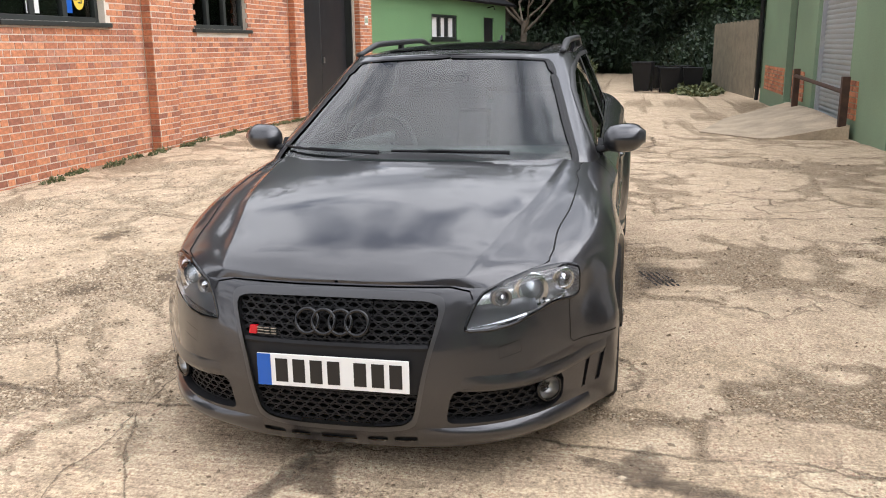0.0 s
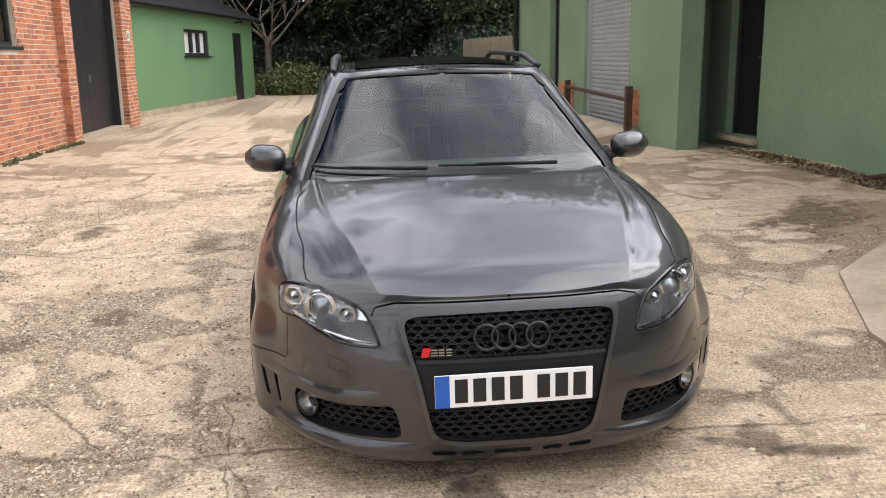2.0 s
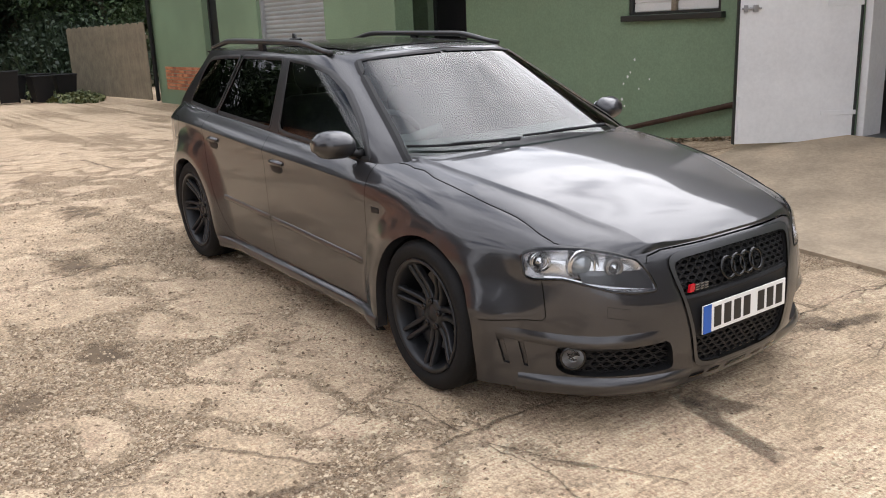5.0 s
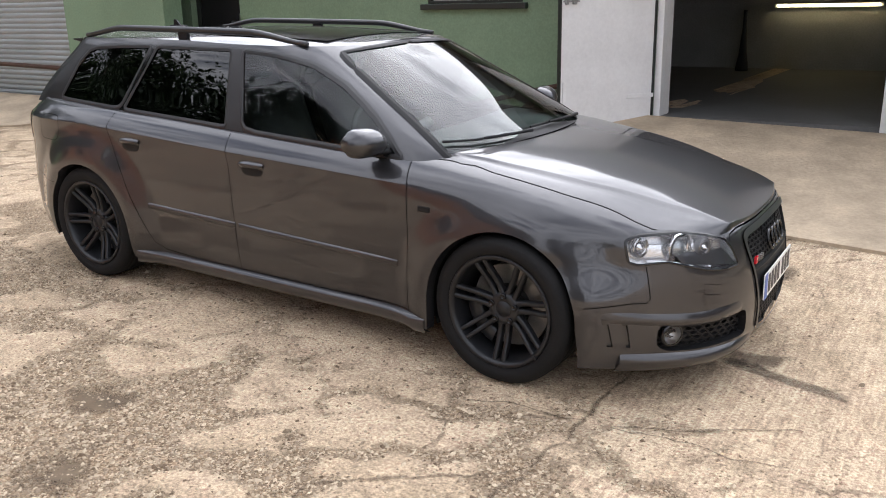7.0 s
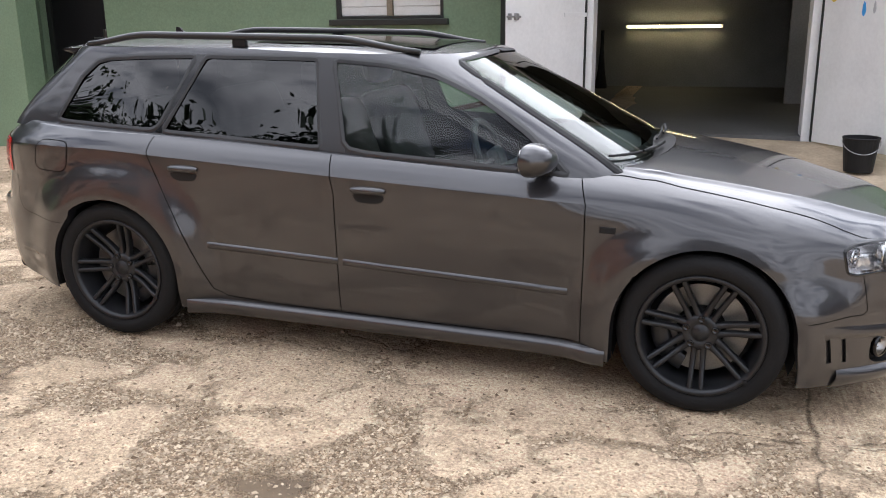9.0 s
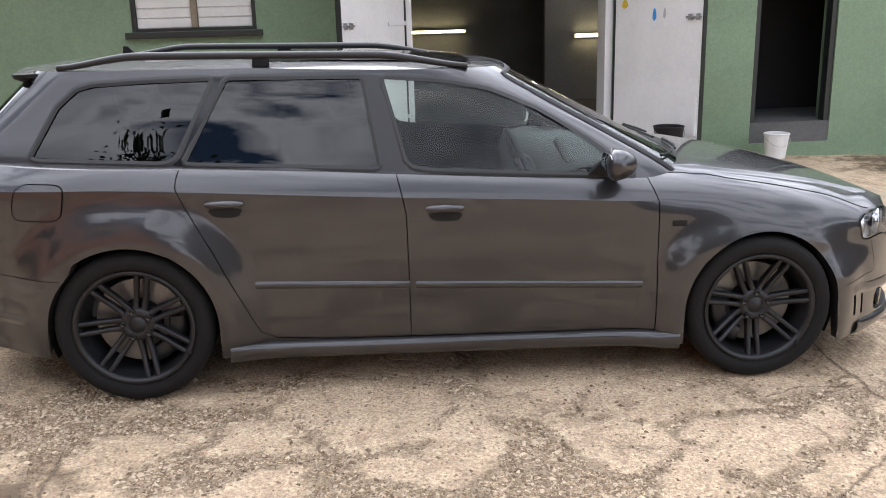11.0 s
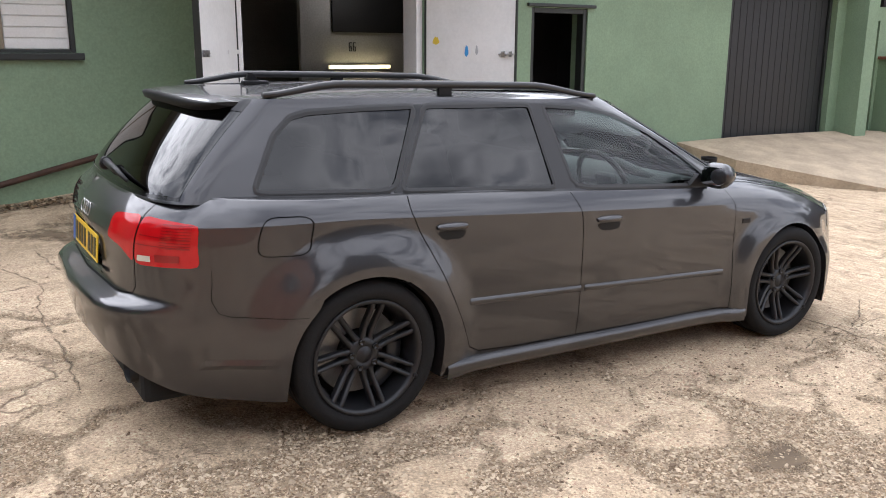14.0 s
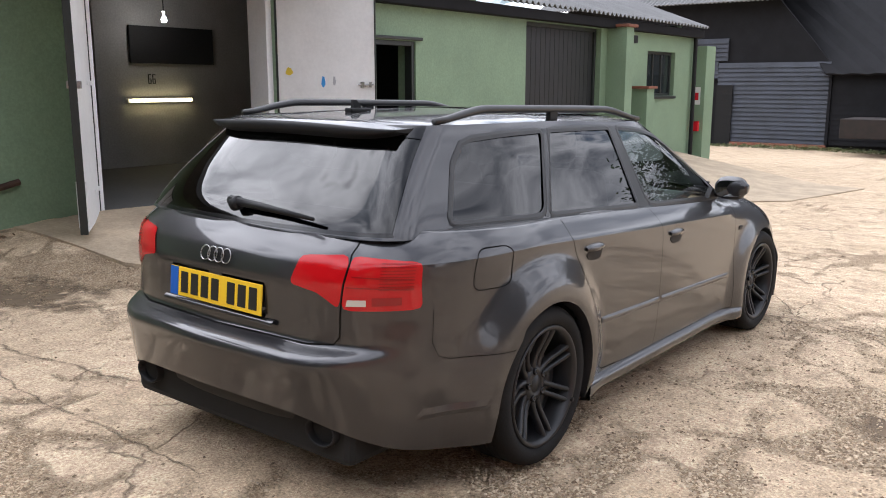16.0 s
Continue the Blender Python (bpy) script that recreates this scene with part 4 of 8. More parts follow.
# ---- far barn ----
bm = bmesh.new()
box(bm, 25.3, 25.5, -9.0, 14.0, -0.7, 2.05)
tagged(part("wall_barn", bm, BARN_DARK), "tarred board wall of the black barn", "wall", kind="structure")
t = thing("barn_cladding", "blue-black overlapping weatherboards on the barn", "cladding", kind="structure")
for k in range(18):
    z = -0.42 + k * 0.145
    bm = bmesh.new()
    vs = box(bm, 25.20, 25.24, 4.45, 8.05 if z > 1.45 else 7.5, z, z + 0.165)
    for v in vs:
        if v.co.z < z + 0.05:
            v.co.x -= 0.05
    part("weatherboard", bm, BARN_BOARD, t)
for k in range(9):
    z = 1.70 + k * 0.145
    bm = bmesh.new()
    for v in box(bm, 25.20, 25.24, 8.06 if z < 2.2 else 7.75, 9.4, z, z + 0.165):
        if v.co.z < z + 0.05:
            v.co.x -= 0.05
    part("weatherboard", bm, BARN_BOARD, t)
for k in range(14):
    z = -0.42 + k * 0.16
    bm = bmesh.new()
    vs = box(bm, 25.20, 25.24, -6.0, 4.36, z, z + 0.18)
    for v in vs:
        if v.co.z < z + 0.05:
            v.co.x -= 0.02
    part("weatherboard", bm, BARN_DARK, t)
part("corner_board", box_bm(25.13, 25.23, 4.37, 4.46, -0.5, 1.9, bevel=0.006), BARN_DARK, t)
bm = bmesh.new()
rows = []
for v in np.linspace(0, 1, 9):
    rise = v * 4.6
    rows.append([(24.85 + v * 5.2, y, 1.78 + rise + 0.02 * math.sin(y * 9)) for y in np.linspace(-10, 4.5 + 0.95 * rise, 60)])
grid_face(bm, rows)
thicken(bm, 0.06)
tagged(part("roof_barn", bm, BARN_DARK), "steep dark barn roof", "roof", kind="structure")
bm = bmesh.new()
prism(bm, [(4.35, 1.70), (4.2, 1.80), (5.05, 2.86), (6.1, 4.1), (7.0, 5.2), (14.0, 5.2), (14.0, 2.05), (8.05, 2.05), (8.05, 1.70)], 25.25, 25.45, "yz")
tagged(part("wall_barn_gable", bm, BARN_DARK), "black boarded gable of the barn", "wall", kind="structure")
bm = bmesh.new()
rows = [[(24.6 + v * 6.0, y, 4.15 + v * 3.2 + 0.018 * math.sin(y * 42)) for v in (0, 0.33, 0.66, 1.0)] for y in np.arange(5.7, 15, 0.025)]
grid_face(bm, rows)
thicken(bm, 0.03)
tagged(part("roof_barn_lean", bm, CORRUGATED), "grey corrugated roof over the barn's gable", "roof", kind="structure")
tagged(part("barn_plinth", box_bm(25.05, 25.29, 4.4, 7.5, -0.9, -0.43, bevel=0.02), TILE_RED), "low red brick plinth of the barn", "plinth", kind="structure")
# solid black block standing for the shade within the barn's doorway
tagged(part("barn_doorway", box_bm(25.10, 25.29, 7.502, 8.05, -0.6, 1.47), UNDER), "near-black block for the shade inside the barn's open doorway", "doorway", kind="structure")

# ---- brick building ----
BY = -5.20
wall_run("wall_brick_building", -14.75, -2.45, BY - 0.30, 0.295, -0.3, 3.3, [(-4.55, -2.80, 1.66, 2.7), (-8.42, -6.66, 1.63, 2.7), (-13.85, -10.58, 0.06, 2.9)], MORTAR, "mortar bed of the red brick wall")
bm = bmesh.new()
box(bm, -14.75, -14.45, -11.0, BY - 0.30, -0.3, 3.3)
box(bm, -2.75, -2.45, -11.0, BY - 0.30, -0.3, 3.3)
box(bm, -14.45, -2.75, -11.0, -10.7, -0.3, 3.3)
tagged(part("wall_brick_sides", bm, BRICK_FAR), "brick side walls of the building", "wall", kind="structure")
bm = bmesh.new()
rows = [[(x, BY + 0.25 - v * 3.2, 3.22 + v * 1.7) for v in (0, 0.5, 1)] for x in (-15.0, -8, -2.2)]
grid_face(bm, rows)
rows = [[(x, -11.3 + v * 3.15, 3.22 + v * 1.7) for v in (0, 0.5, 1)] for x in (-15.0, -8, -2.2)]
grid_face(bm, rows)
thicken(bm, 0.08)
tagged(part("roof_brick_building", bm, BARN_DARK), "dark pitched roof of the brick building", "roof", kind="structure")


def mirrored_casement(name, x0, x1, z0, z1, lights, label, pane, inner):
    t = thing(name, label, "window", kind="structure")
    y, w = BY - 0.09, 0.06
    for a, b, c, d in ((x0, x0 + w, z0, z1), (x1 - w, x1, z0, z1), (x0 + w, x1 - w, z1 - w, z1), (x0 + w, x1 - w, z0, z0 + w)):
        part("window_frame", box_bm(a, b, y - 0.07, y, c, d, bevel=0.008), FRAME_DARK, t)
    s = (x1 - x0 - 2 * w) / lights
    for k in range(lights):
        a, b = x0 + w + k * s, x0 + w + (k + 1) * s
        if k:
            part("mullion", box_bm(a - w * 0.7, a + w * 0.7, y - 0.066, y - 0.004, z0 + w, z1 - w, bevel=0.006), FRAME_DARK, t)
        part("pane", box_bm(a, b, y - 0.045, y - 0.04, z0 + w, z1 - w), pane, t)
        part("blind", box_bm(a + 0.01, b - 0.01, y - 0.12, y - 0.115, z0 + w, z1 - w), inner, t)
    part("window_sill", box_bm(x0 - 0.06, x1 + 0.06, y - 0.06, BY + 0.05, z0 - 0.055, z0 - 0.003, bevel=0.008), FRAME_DARK, t)
    return t


CLEAR_PANE = glass("window_pane", (0.75, 0.80, 0.78), 1.5)
t = mirrored_casement("window_3", -4.55, -2.80, 1.66, 2.7, 3, "black framed window in brick wall with sticker", CLEAR_PANE, BLIND)
bm = bmesh.new()
prism(bm, [(-4.25 + 0.10 * math.cos(k * math.pi / 12), 1.93 + 0.13 * math.sin(k * math.pi / 12)) for k in range(24)], BY - 0.128, BY - 0.124)
part("sticker", bm, material("yellow_sign", (0.80, 0.55, 0.06), 0.5), t, "round yellow sticker with black marks")
bm = bmesh.new()
for a, b, c, d in ((-4.30, -4.285, 1.87, 1.99), (-4.28, -4.23, 1.975, 1.99), (-4.28, -4.23, 1.925, 1.94), (-4.28, -4.23, 1.87, 1.885), (-4.21, -4.17, 1.90, 1.95)):
    box(bm, a, b, BY - 0.1235, BY - 0.121, c, d)
part("sticker_marks", bm, BLACK_INK, t)
part("sticker_panel", box_bm(-4.12, -3.97, BY - 0.128, BY - 0.124, 1.76, 2.0), BLUE_PLATE, t, "blue and white sticker panel")
part("notice", box_bm(-3.55, -3.35, BY - 0.125, BY - 0.121, 1.74, 1.90), WHITE_PLASTIC, t, "small white notice")
mirrored_casement("window_4", -8.42, -6.66, 1.63, 2.7, 3, "black framed three-light window in brick wall", CLEAR_PANE, BLIND)

t = thing("door_6", "tall black double doors in the brick wall, closed", "door", kind="structure")
part("door_leaf", box_bm(-13.80, -12.23, BY - 0.24, BY - 0.19, 0.10, 2.86, bevel=0.006), DOOR_BLACK, t)
part("door_leaf", box_bm(-12.22, -10.63, BY - 0.24, BY - 0.19, 0.10, 2.86, bevel=0.006), DOOR_BLACK, t)
part("lock_plate", box_bm(-12.36, -12.28, BY - 0.189, BY - 0.16, 1.02, 1.14, bevel=0.005), SATIN, t, "bright lock plate")
part("door_frame", box_bm(-10.63, -10.58, BY - 0.25, BY - 0.05, 0.06, 2.9), FRAME_DARK, t)
part("door_frame", box_bm(-13.85, -13.80, BY - 0.25, BY - 0.05, 0.06, 2.9), FRAME_DARK, t)
tagged(part("threshold", box_bm(-13.84, -10.59, BY - 0.28, BY + 0.12, -0.1, 0.085, bevel=0.012), CONCRETE), "pale concrete threshold of the black doors", "step", kind="structure")

# projecting brick piers
PIERS = [(-5.86, -5.32), (-10.56, -10.10), (-14.75, -13.88)]
for a, b in PIERS:
    tagged(part("wall_pier", box_bm(a + 0.012, b - 0.012, BY - 0.004, BY + 0.122, -0.3, 3.3), MORTAR), "mortar core of a brick pier", "pier", kind="structure")
t = thing("wall_sign", "small green and white sign on brick pier", "sign")
part("sign_plate", box_bm(-14.45, -14.20, BY + 0.131, BY + 0.136, 1.82, 2.02), WHITE_PLASTIC, t)
bm = bmesh.new()
for k in range(3):
    box(bm, -14.42 + 0.075 * k, -14.37 + 0.075 * k, BY + 0.1365, BY + 0.138, 1.86, 1.98)
part("sign_marks", bm, GREEN, t)

# ---- green building beyond ----
GM = Matrix.Translation((-17.2, -5.67, 0)) @ Matrix.Rotation(math.atan2(1.52, -9.8), 4, "Z")
t = thing("green_building", "bright green rendered building with small window and narrow door", "building", GM)
wall_run("wall", -3.0, 11.2, 0.0, 0.25, -0.2, 2.85, [(3.75, 5.95, 1.52, 2.27), (8.65, 9.75, -0.2, 2.28)], GREEN_BRIGHT, "", t)
part("side_wall", box_bm(10.95, 11.2, 0.253, 7.0, -0.2, 2.85), GREEN_BRIGHT, t)
part("plinth", box_bm(-3.0, 8.6, -0.03, -0.002, -0.2, 0.16), CONCRETE, t, "bare concrete base strip")
bm = bmesh.new()
grid_face(bm, [[(x, y, z) for x in (-3.2, 11.5)] for y, z in ((-0.35, 2.78), (3.2, 4.4), (6.8, 2.78))])
thicken(bm, 0.08)
part("roof", bm, BARN_DARK, t)
w = part("window", box_bm(3.75, 3.85, 0.03, 0.12, 1.52, 2.27), FRAME_DARK, t)
for a, b, c, d in ((5.85, 5.95, 1.52, 2.27), (3.86, 5.84, 2.19, 2.27), (3.86, 5.84, 1.52, 1.60), (4.45, 4.57, 1.61, 2.18), (5.1, 5.22, 1.61, 2.18)):
    part("window_frame", box_bm(a, b, 0.03, 0.12, c, d), FRAME_DARK, w)
part("sill", box_bm(3.65, 6.05, -0.08, -0.002, 1.46, 1.52), FRAME_DARK, w)
part("pane", box_bm(3.86, 5.84, 0.125, 0.13, 1.60, 2.19), WHITE_PLASTIC, w, "pale curtained panes")
part("door", box_bm(8.66, 9.74, 0.03, 0.1, 0.0, 2.27), DOOR_BLACK, t, "narrow black door")
bm = bmesh.new()
tube(bm, [(9.0, -0.02, 2.62), (9.0, -0.25, 2.66), (9.0, -0.28, 2.55)], 0.025, 6)
part("outside_lamp", bm, BLACK_TRIM, t)

t = thing("paint_splashes", "small white paint splashes on the green wall", "paint marks")
for k, (x, z, r) in enumerate(((-2.52, 1.02, 0.013), (-2.58, 0.88, 0.010), (-2.62, 0.83, 0.014), (-2.68, 0.75, 0.011), (-2.70, 0.575, 0.014), (-2.66, 0.50, 0.010), (-2.30, 0.81, 0.009), (-2.45, 0.70, 0.008))):
    bm = bmesh.new()
    prism(bm, [(x + r * math.cos(2 * math.pi * q / 10) * (1 + 0.25 * math.sin(3 * q + k)), z + 1.3 * r * math.sin(2 * math.pi * q / 10)) for q in range(10)], WY - 0.003, WY + 0.001)
    part("splash", bm, WHITE_PAINT, t)


# ---- the car ----
CAR_M = Matrix(((0.9997, 0.00015, 0.02443, 0), (0.00015, 0.99993, -0.01221, 0), (-0.02443, 0.01221, 0.99963, 0), (0, 0, 0, 1)))
car = thing("car", "dark grey metallic estate car with black wheels, parked in yard", "car", CAR_M)


def nose_s(x, z):
    """The skin's s for a place on the flank."""
    if x <= FRONT_X:
        return x
    q = min(1.0, (x - FRONT_X) / (nose_x(z) - FRONT_X))
    return FRONT_X + math.asin(q ** 1.5) * NOSE_S * 2 / math.pi


def tail_s(x, z):
    if x >= REAR_X:
        return x
    q = min(1.0, (x - REAR_X) / (tail_x(z) - REAR_X))
    return REAR_X - math.asin(q ** (3.7 / 2)) * TAIL_S * 2 / math.pi


skin_low = curve([-2.41, -2.2, -2.1, -1.98, -1.885, -1.74, -1.5, -0.98, 0.95, 1.45, 1.7, 2.31], [0.368, 0.362, 0.342, 0.305, 0.275, 0.235, 0.20, 0.17, 0.17, 0.15, 0.128, 0.125])
skin_top = curve([-2.41, -2.0, -1.7, -1.13, -0.6, -0.23, 0.33, 0.75, 0.85, 0.95, 1.05, 1.10, 1.20, 1.30, 1.40, 1.50, 1.55, 1.60, 1.65, 1.72, 1.80, 1.87, 1.955, 2.0, 2.066, 2.31],
                 [0.965, 0.968, 0.967, 0.951, 0.932, 0.915, 0.891, 0.882, 0.888, 0.888, 0.878, 0.860, 0.837, 0.816, 0.794, 0.766, 0.745, 0.718, 0.700, 0.697, 0.690, 0.680, 0.664, 0.667, 0.677, 0.680])


def inside(p, poly):
    x, y = p
    c = False
    j = len(poly) - 1
    for i in range(len(poly)):
        (xi, yi), (xj, yj) = poly[i], poly[j]
        if (yi > y) != (yj > y) and x < (xj - xi) * (y - yi) / (yj - yi) + xi:
            c = not c
        j = i
    return c


def gap(line, w=0.0045):
    """The slit along a line, as an outline."""
    L, Rr = [], []
    for i, (x, y) in enumerate(line):
        a, b = line[max(0, i - 1)], line[min(len(line) - 1, i + 1)]
        d = Vector((b[0] - a[0], b[1] - a[1])).normalized()
        n = Vector((-d.y, d.x)) * w / 2
        L.append((x + n.x, y + n.y))
        Rr.append((x - n.x, y - n.y))
    return L + Rr[::-1]


def rounded(poly, r=0.25, n=3):
    """Corners of an outline taken off."""
    out = []
    m = len(poly)
    for i in range(m):
        p, a, b = Vector(poly[i]), Vector(poly[i - 1]), Vector(poly[(i + 1) % m])
        s = min(r, 0.45)
        p0, p1 = p.lerp(a, s), p.lerp(b, s)
        for k in range(n + 1):
            t = k / n
            q = (1 - t) ** 2 * p0 + 2 * t * (1 - t) * p + t * t * p1
            out.append((q.x, q.y))
    return out


def cut_sheet(rows, polys, lines=()):
    """A flat sheet, cut along outlines; gives its faces by the first outline that holds them."""
    bm = bmesh.new()
    grid_face(bm, [[(a, b, 0) for a, b in row] for row in rows])
    for name, poly in [("", l) for l in lines] + list(polys):
        m = len(poly)
        for i in range(m if name else m - 1):
            (x0, y0), (x1, y1) = poly[i], poly[(i + 1) % m]
            lx, hx, ly, hy = min(x0, x1) - 1e-5, max(x0, x1) + 1e-5, min(y0, y1) - 1e-5, max(y0, y1) + 1e-5
            if hx - lx + hy - ly < 1e-4:
                continue
            fs = []
            for f in bm.faces:
                fx = [v.co.x for v in f.verts]
                if max(fx) < lx or min(fx) > hx:
                    continue
                fy = [v.co.y for v in f.verts]
                if max(fy) < ly or min(fy) > hy:
                    continue
                fs.append(f)
            if fs:
                es = list({e for f in fs for e in f.edges})
                vs = list({v for f in fs for v in f.verts})
                bmesh.ops.bisect_plane(bm, geom=fs + es + vs, dist=1e-6, plane_co=(x0, y0, 0), plane_no=(y0 - y1, x1 - x0, 0))
    found = {}
    for f in bm.faces:
        c = f.calc_center_median()
        key = "rest"
        for name, poly in polys:
            if inside((c.x, c.y), poly):
                key = name
                break
        found.setdefault(key, []).append([(v.co.x, v.co.y) for v in f.verts])
    bm.free()
    return found


def outward(shape, a, b, h=1.2e-3):
    """The body surface's own normal at a place, pointing out."""
    n = (shape(a + h, b) - shape(a - h, b)).cross(shape(a, b + h) - shape(a, b - h))
    q = shape(a, b)
    if n.length < 1e-12:
        n = Vector((0, -1, 0))
    n.normalize()
    if n.dot(q - Vector((q.x * 0.75, 0, 0.55))) < 0:
        n = -n
    if abs(q.y) < 2e-3:
        n.y = 0.0
        n.normalize()
    return n


def sheet_mesh(faces, shape, both=False, push=0.0, left=False):
    """A mesh from cut faces laid on a body surface, on the right, on both sides, or on the left; it keeps the surface's own normals."""
    bm = bmesh.new()
    lay = bm.verts.layers.float_vector.new("surface")
    cache = {}

    def vert(p, side):
        key = (round(p[0], 5), round(p[1], 5), side)
        if key not in cache:
            n = outward(shape, *p)
            q = shape(*p) + n * push
            v = bm.verts.new((q.x, q.y * side, q.z))
            v[lay] = (n.x, n.y * side, n.z)
            cache[key] = v
        return cache[key]

    for side in ((1, -1) if both else ((-1,) if left else (1,))):
        for poly in faces:
            vs = []
            for p in poly:
                v = vert(p, side)
                if v not in vs:
                    vs.append(v)
            if len(vs) > 2:
                try:
                    bm.faces.new(vs if side > 0 else vs[::-1])
                except ValueError:
                    pass
    bmesh.ops.remove_doubles(bm, verts=bm.verts, dist=2e-5)
    bm.normal_update()
    flip = [f for f in bm.faces if f.normal.dot(sum((Vector(v[lay]) for v in f.verts), Vector())) < 0]
    bmesh.ops.reverse_faces(bm, faces=flip)
    return bm


def body_part(name, faces, shape, mat, both=False, push=0.0, label="", parent=None, left=False):
    bm = sheet_mesh(faces, shape, both, push, left)
    lay = bm.verts.layers.float_vector["surface"]
    normals = [tuple(v[lay]) for v in bm.verts]
    bm.verts.layers.float_vector.remove(lay)
    for f in bm.faces:
        f.smooth = True
    me = bpy.data.meshes.new(name)
    bm.to_mesh(me)
    bm.free()
    me.normals_split_custom_set_from_vertices(normals)
    ob = new(name, me)
    me.materials.append(mat)
    ob.parent = parent or car
    if label:
        tagged(ob, label)
    return ob


# outlines on the lower skin, as (s, z)
def arch(cx, to_s):
    pts = [(cx - ARCH_R, 0.02)] + [(cx - ARCH_R * math.cos(k * math.pi / 40), WHEEL_Z + ARCH_R * math.sin(k * math.pi / 40)) for k in range(41)] + [(cx + ARCH_R, 0.02)]
    return [(to_s(x, z), z) for x, z in pts]


LAMP = rounded([(1.517, 0.585), (1.517, 0.666), (1.568, 0.684), (1.668, 0.69), (1.771, 0.69), (1.878, 0.676), (1.963, 0.653), (1.996, 0.608), (2.023, 0.537), (1.931, 0.535), (1.847, 0.544), (1.761, 0.566), (1.663, 0.587), (1.554, 0.575)], 0.22, 2)
GRILLE_OUT = rounded([(2.40, 0.664), (2.25, 0.664), (2.124, 0.659), (2.086, 0.645), (2.078, 0.612), (2.121, 0.448), (2.151, 0.268), (2.16, 0.231), (2.184, 0.21), (2.25, 0.196), (2.40, 0.195)], 0.3, 2)
GRILLE_IN = rounded([(2.40, 0.640), (2.25, 0.639), (2.134, 0.635), (2.103, 0.623), (2.097, 0.597), (2.136, 0.433), (2.163, 0.267), (2.171, 0.245), (2.192, 0.226), (2.25, 0.214), (2.40, 0.213)], 0.3, 2)
INTAKE = rounded([(1.618, 0.336), (1.769, 0.344), (1.929, 0.346), (2.049, 0.348), (2.066, 0.31), (2.078, 0.232), (2.022, 0.225), (1.767, 0.219), (1.661, 0.221), (1.621, 0.247)], 0.3, 2)
VENT_A = [(1.432, 0.366), (1.450, 0.366), (1.474, 0.246), (1.457, 0.248)]
VENT_B = [(1.490, 0.362), (1.506, 0.361), (1.530, 0.240), (1.515, 0.242)]
SLOT_A = rounded([(2.161, 0.157), (2.217, 0.153), (2.217, 0.175), (2.161, 0.179)], 0.3, 2)
SLOT_B = rounded([(2.231, 0.153), (2.268, 0.150), (2.268, 0.172), (2.231, 0.174)], 0.3, 2)
SLOT_C = [(2.285, 0.150), (2.40, 0.150), (2.40, 0.172), (2.285, 0.172)]
TAIL_LAMP = rounded([(-2.022, 0.722), (-1.668, 0.728), (-1.680, 0.884), (-1.988, 0.903)], 0.12, 2)
HATCH_LAMP = rounded([(-1.996, 0.905), (-2.031, 0.726), (-2.12, 0.776), (-2.225, 0.796), (-2.197, 0.893)], 0.16, 2)
FUEL = rounded([(-1.448, 0.764), (-1.292, 0.761), (-1.284, 0.906), (-1.436, 0.908)], 0.28, 4)
FRONT_SEAM = [(0.866, 0.10), (0.862, 0.242), (0.857, 0.584), (0.852, 0.79), (0.815, 0.90)]
MID_SEAM = [(-0.19, 0.10), (-0.193, 0.257), (-0.198, 0.467), (-0.208, 0.76), (-0.225, 0.84), (-0.252, 0.95)]
REAR_SEAM = [(-0.60, 0.232), (-0.757, 0.240), (-0.819, 0.272), (-0.882, 0.411), (-0.986, 0.626), (-1.09, 0.811), (-1.122, 0.885), (-1.122, 0.915), (-1.104, 0.99)]
SILL_SEAM = [(-0.757, 0.238), (-0.5, 0.226), (0.30, 0.222), (0.866, 0.228)]
BUMPER_SEAM = [(1.38, 0.408), (1.528, 0.426), (1.574, 0.427), (1.589, 0.443), (1.581, 0.578)]
NOSE_SEAM = [(1.996, 0.633), (2.006, 0.659), (2.066, 0.673), (2.138, 0.674), (2.40, 0.673)]
REAR_BUMPER_SEAM = [(-2.41, 0.592), (-2.15, 0.594), (-2.052, 0.602), (-2.026, 0.630), (-2.026, 0.718)]
REAR_CORNER_SEAM = [(-1.30, 0.528), (-1.52, 0.540), (-1.575, 0.556), (-1.61, 0.605), (-1.62, 0.72)]
HATCH_SEAM = [(-2.026, 0.718), (-1.992, 0.905), (-1.955, 0.945), (-1.885, 1.0)]
PLATE_RECESS = [(-2.41, 0.652), (-2.315, 0.652), (-2.312, 0.66), (-2.312, 0.772), (-2.315, 0.780), (-2.41, 0.780)]
WASHER = [(1.813, 0.451), (1.899, 0.439), (1.904, 0.478), (1.819, 0.49), (1.813, 0.451)]

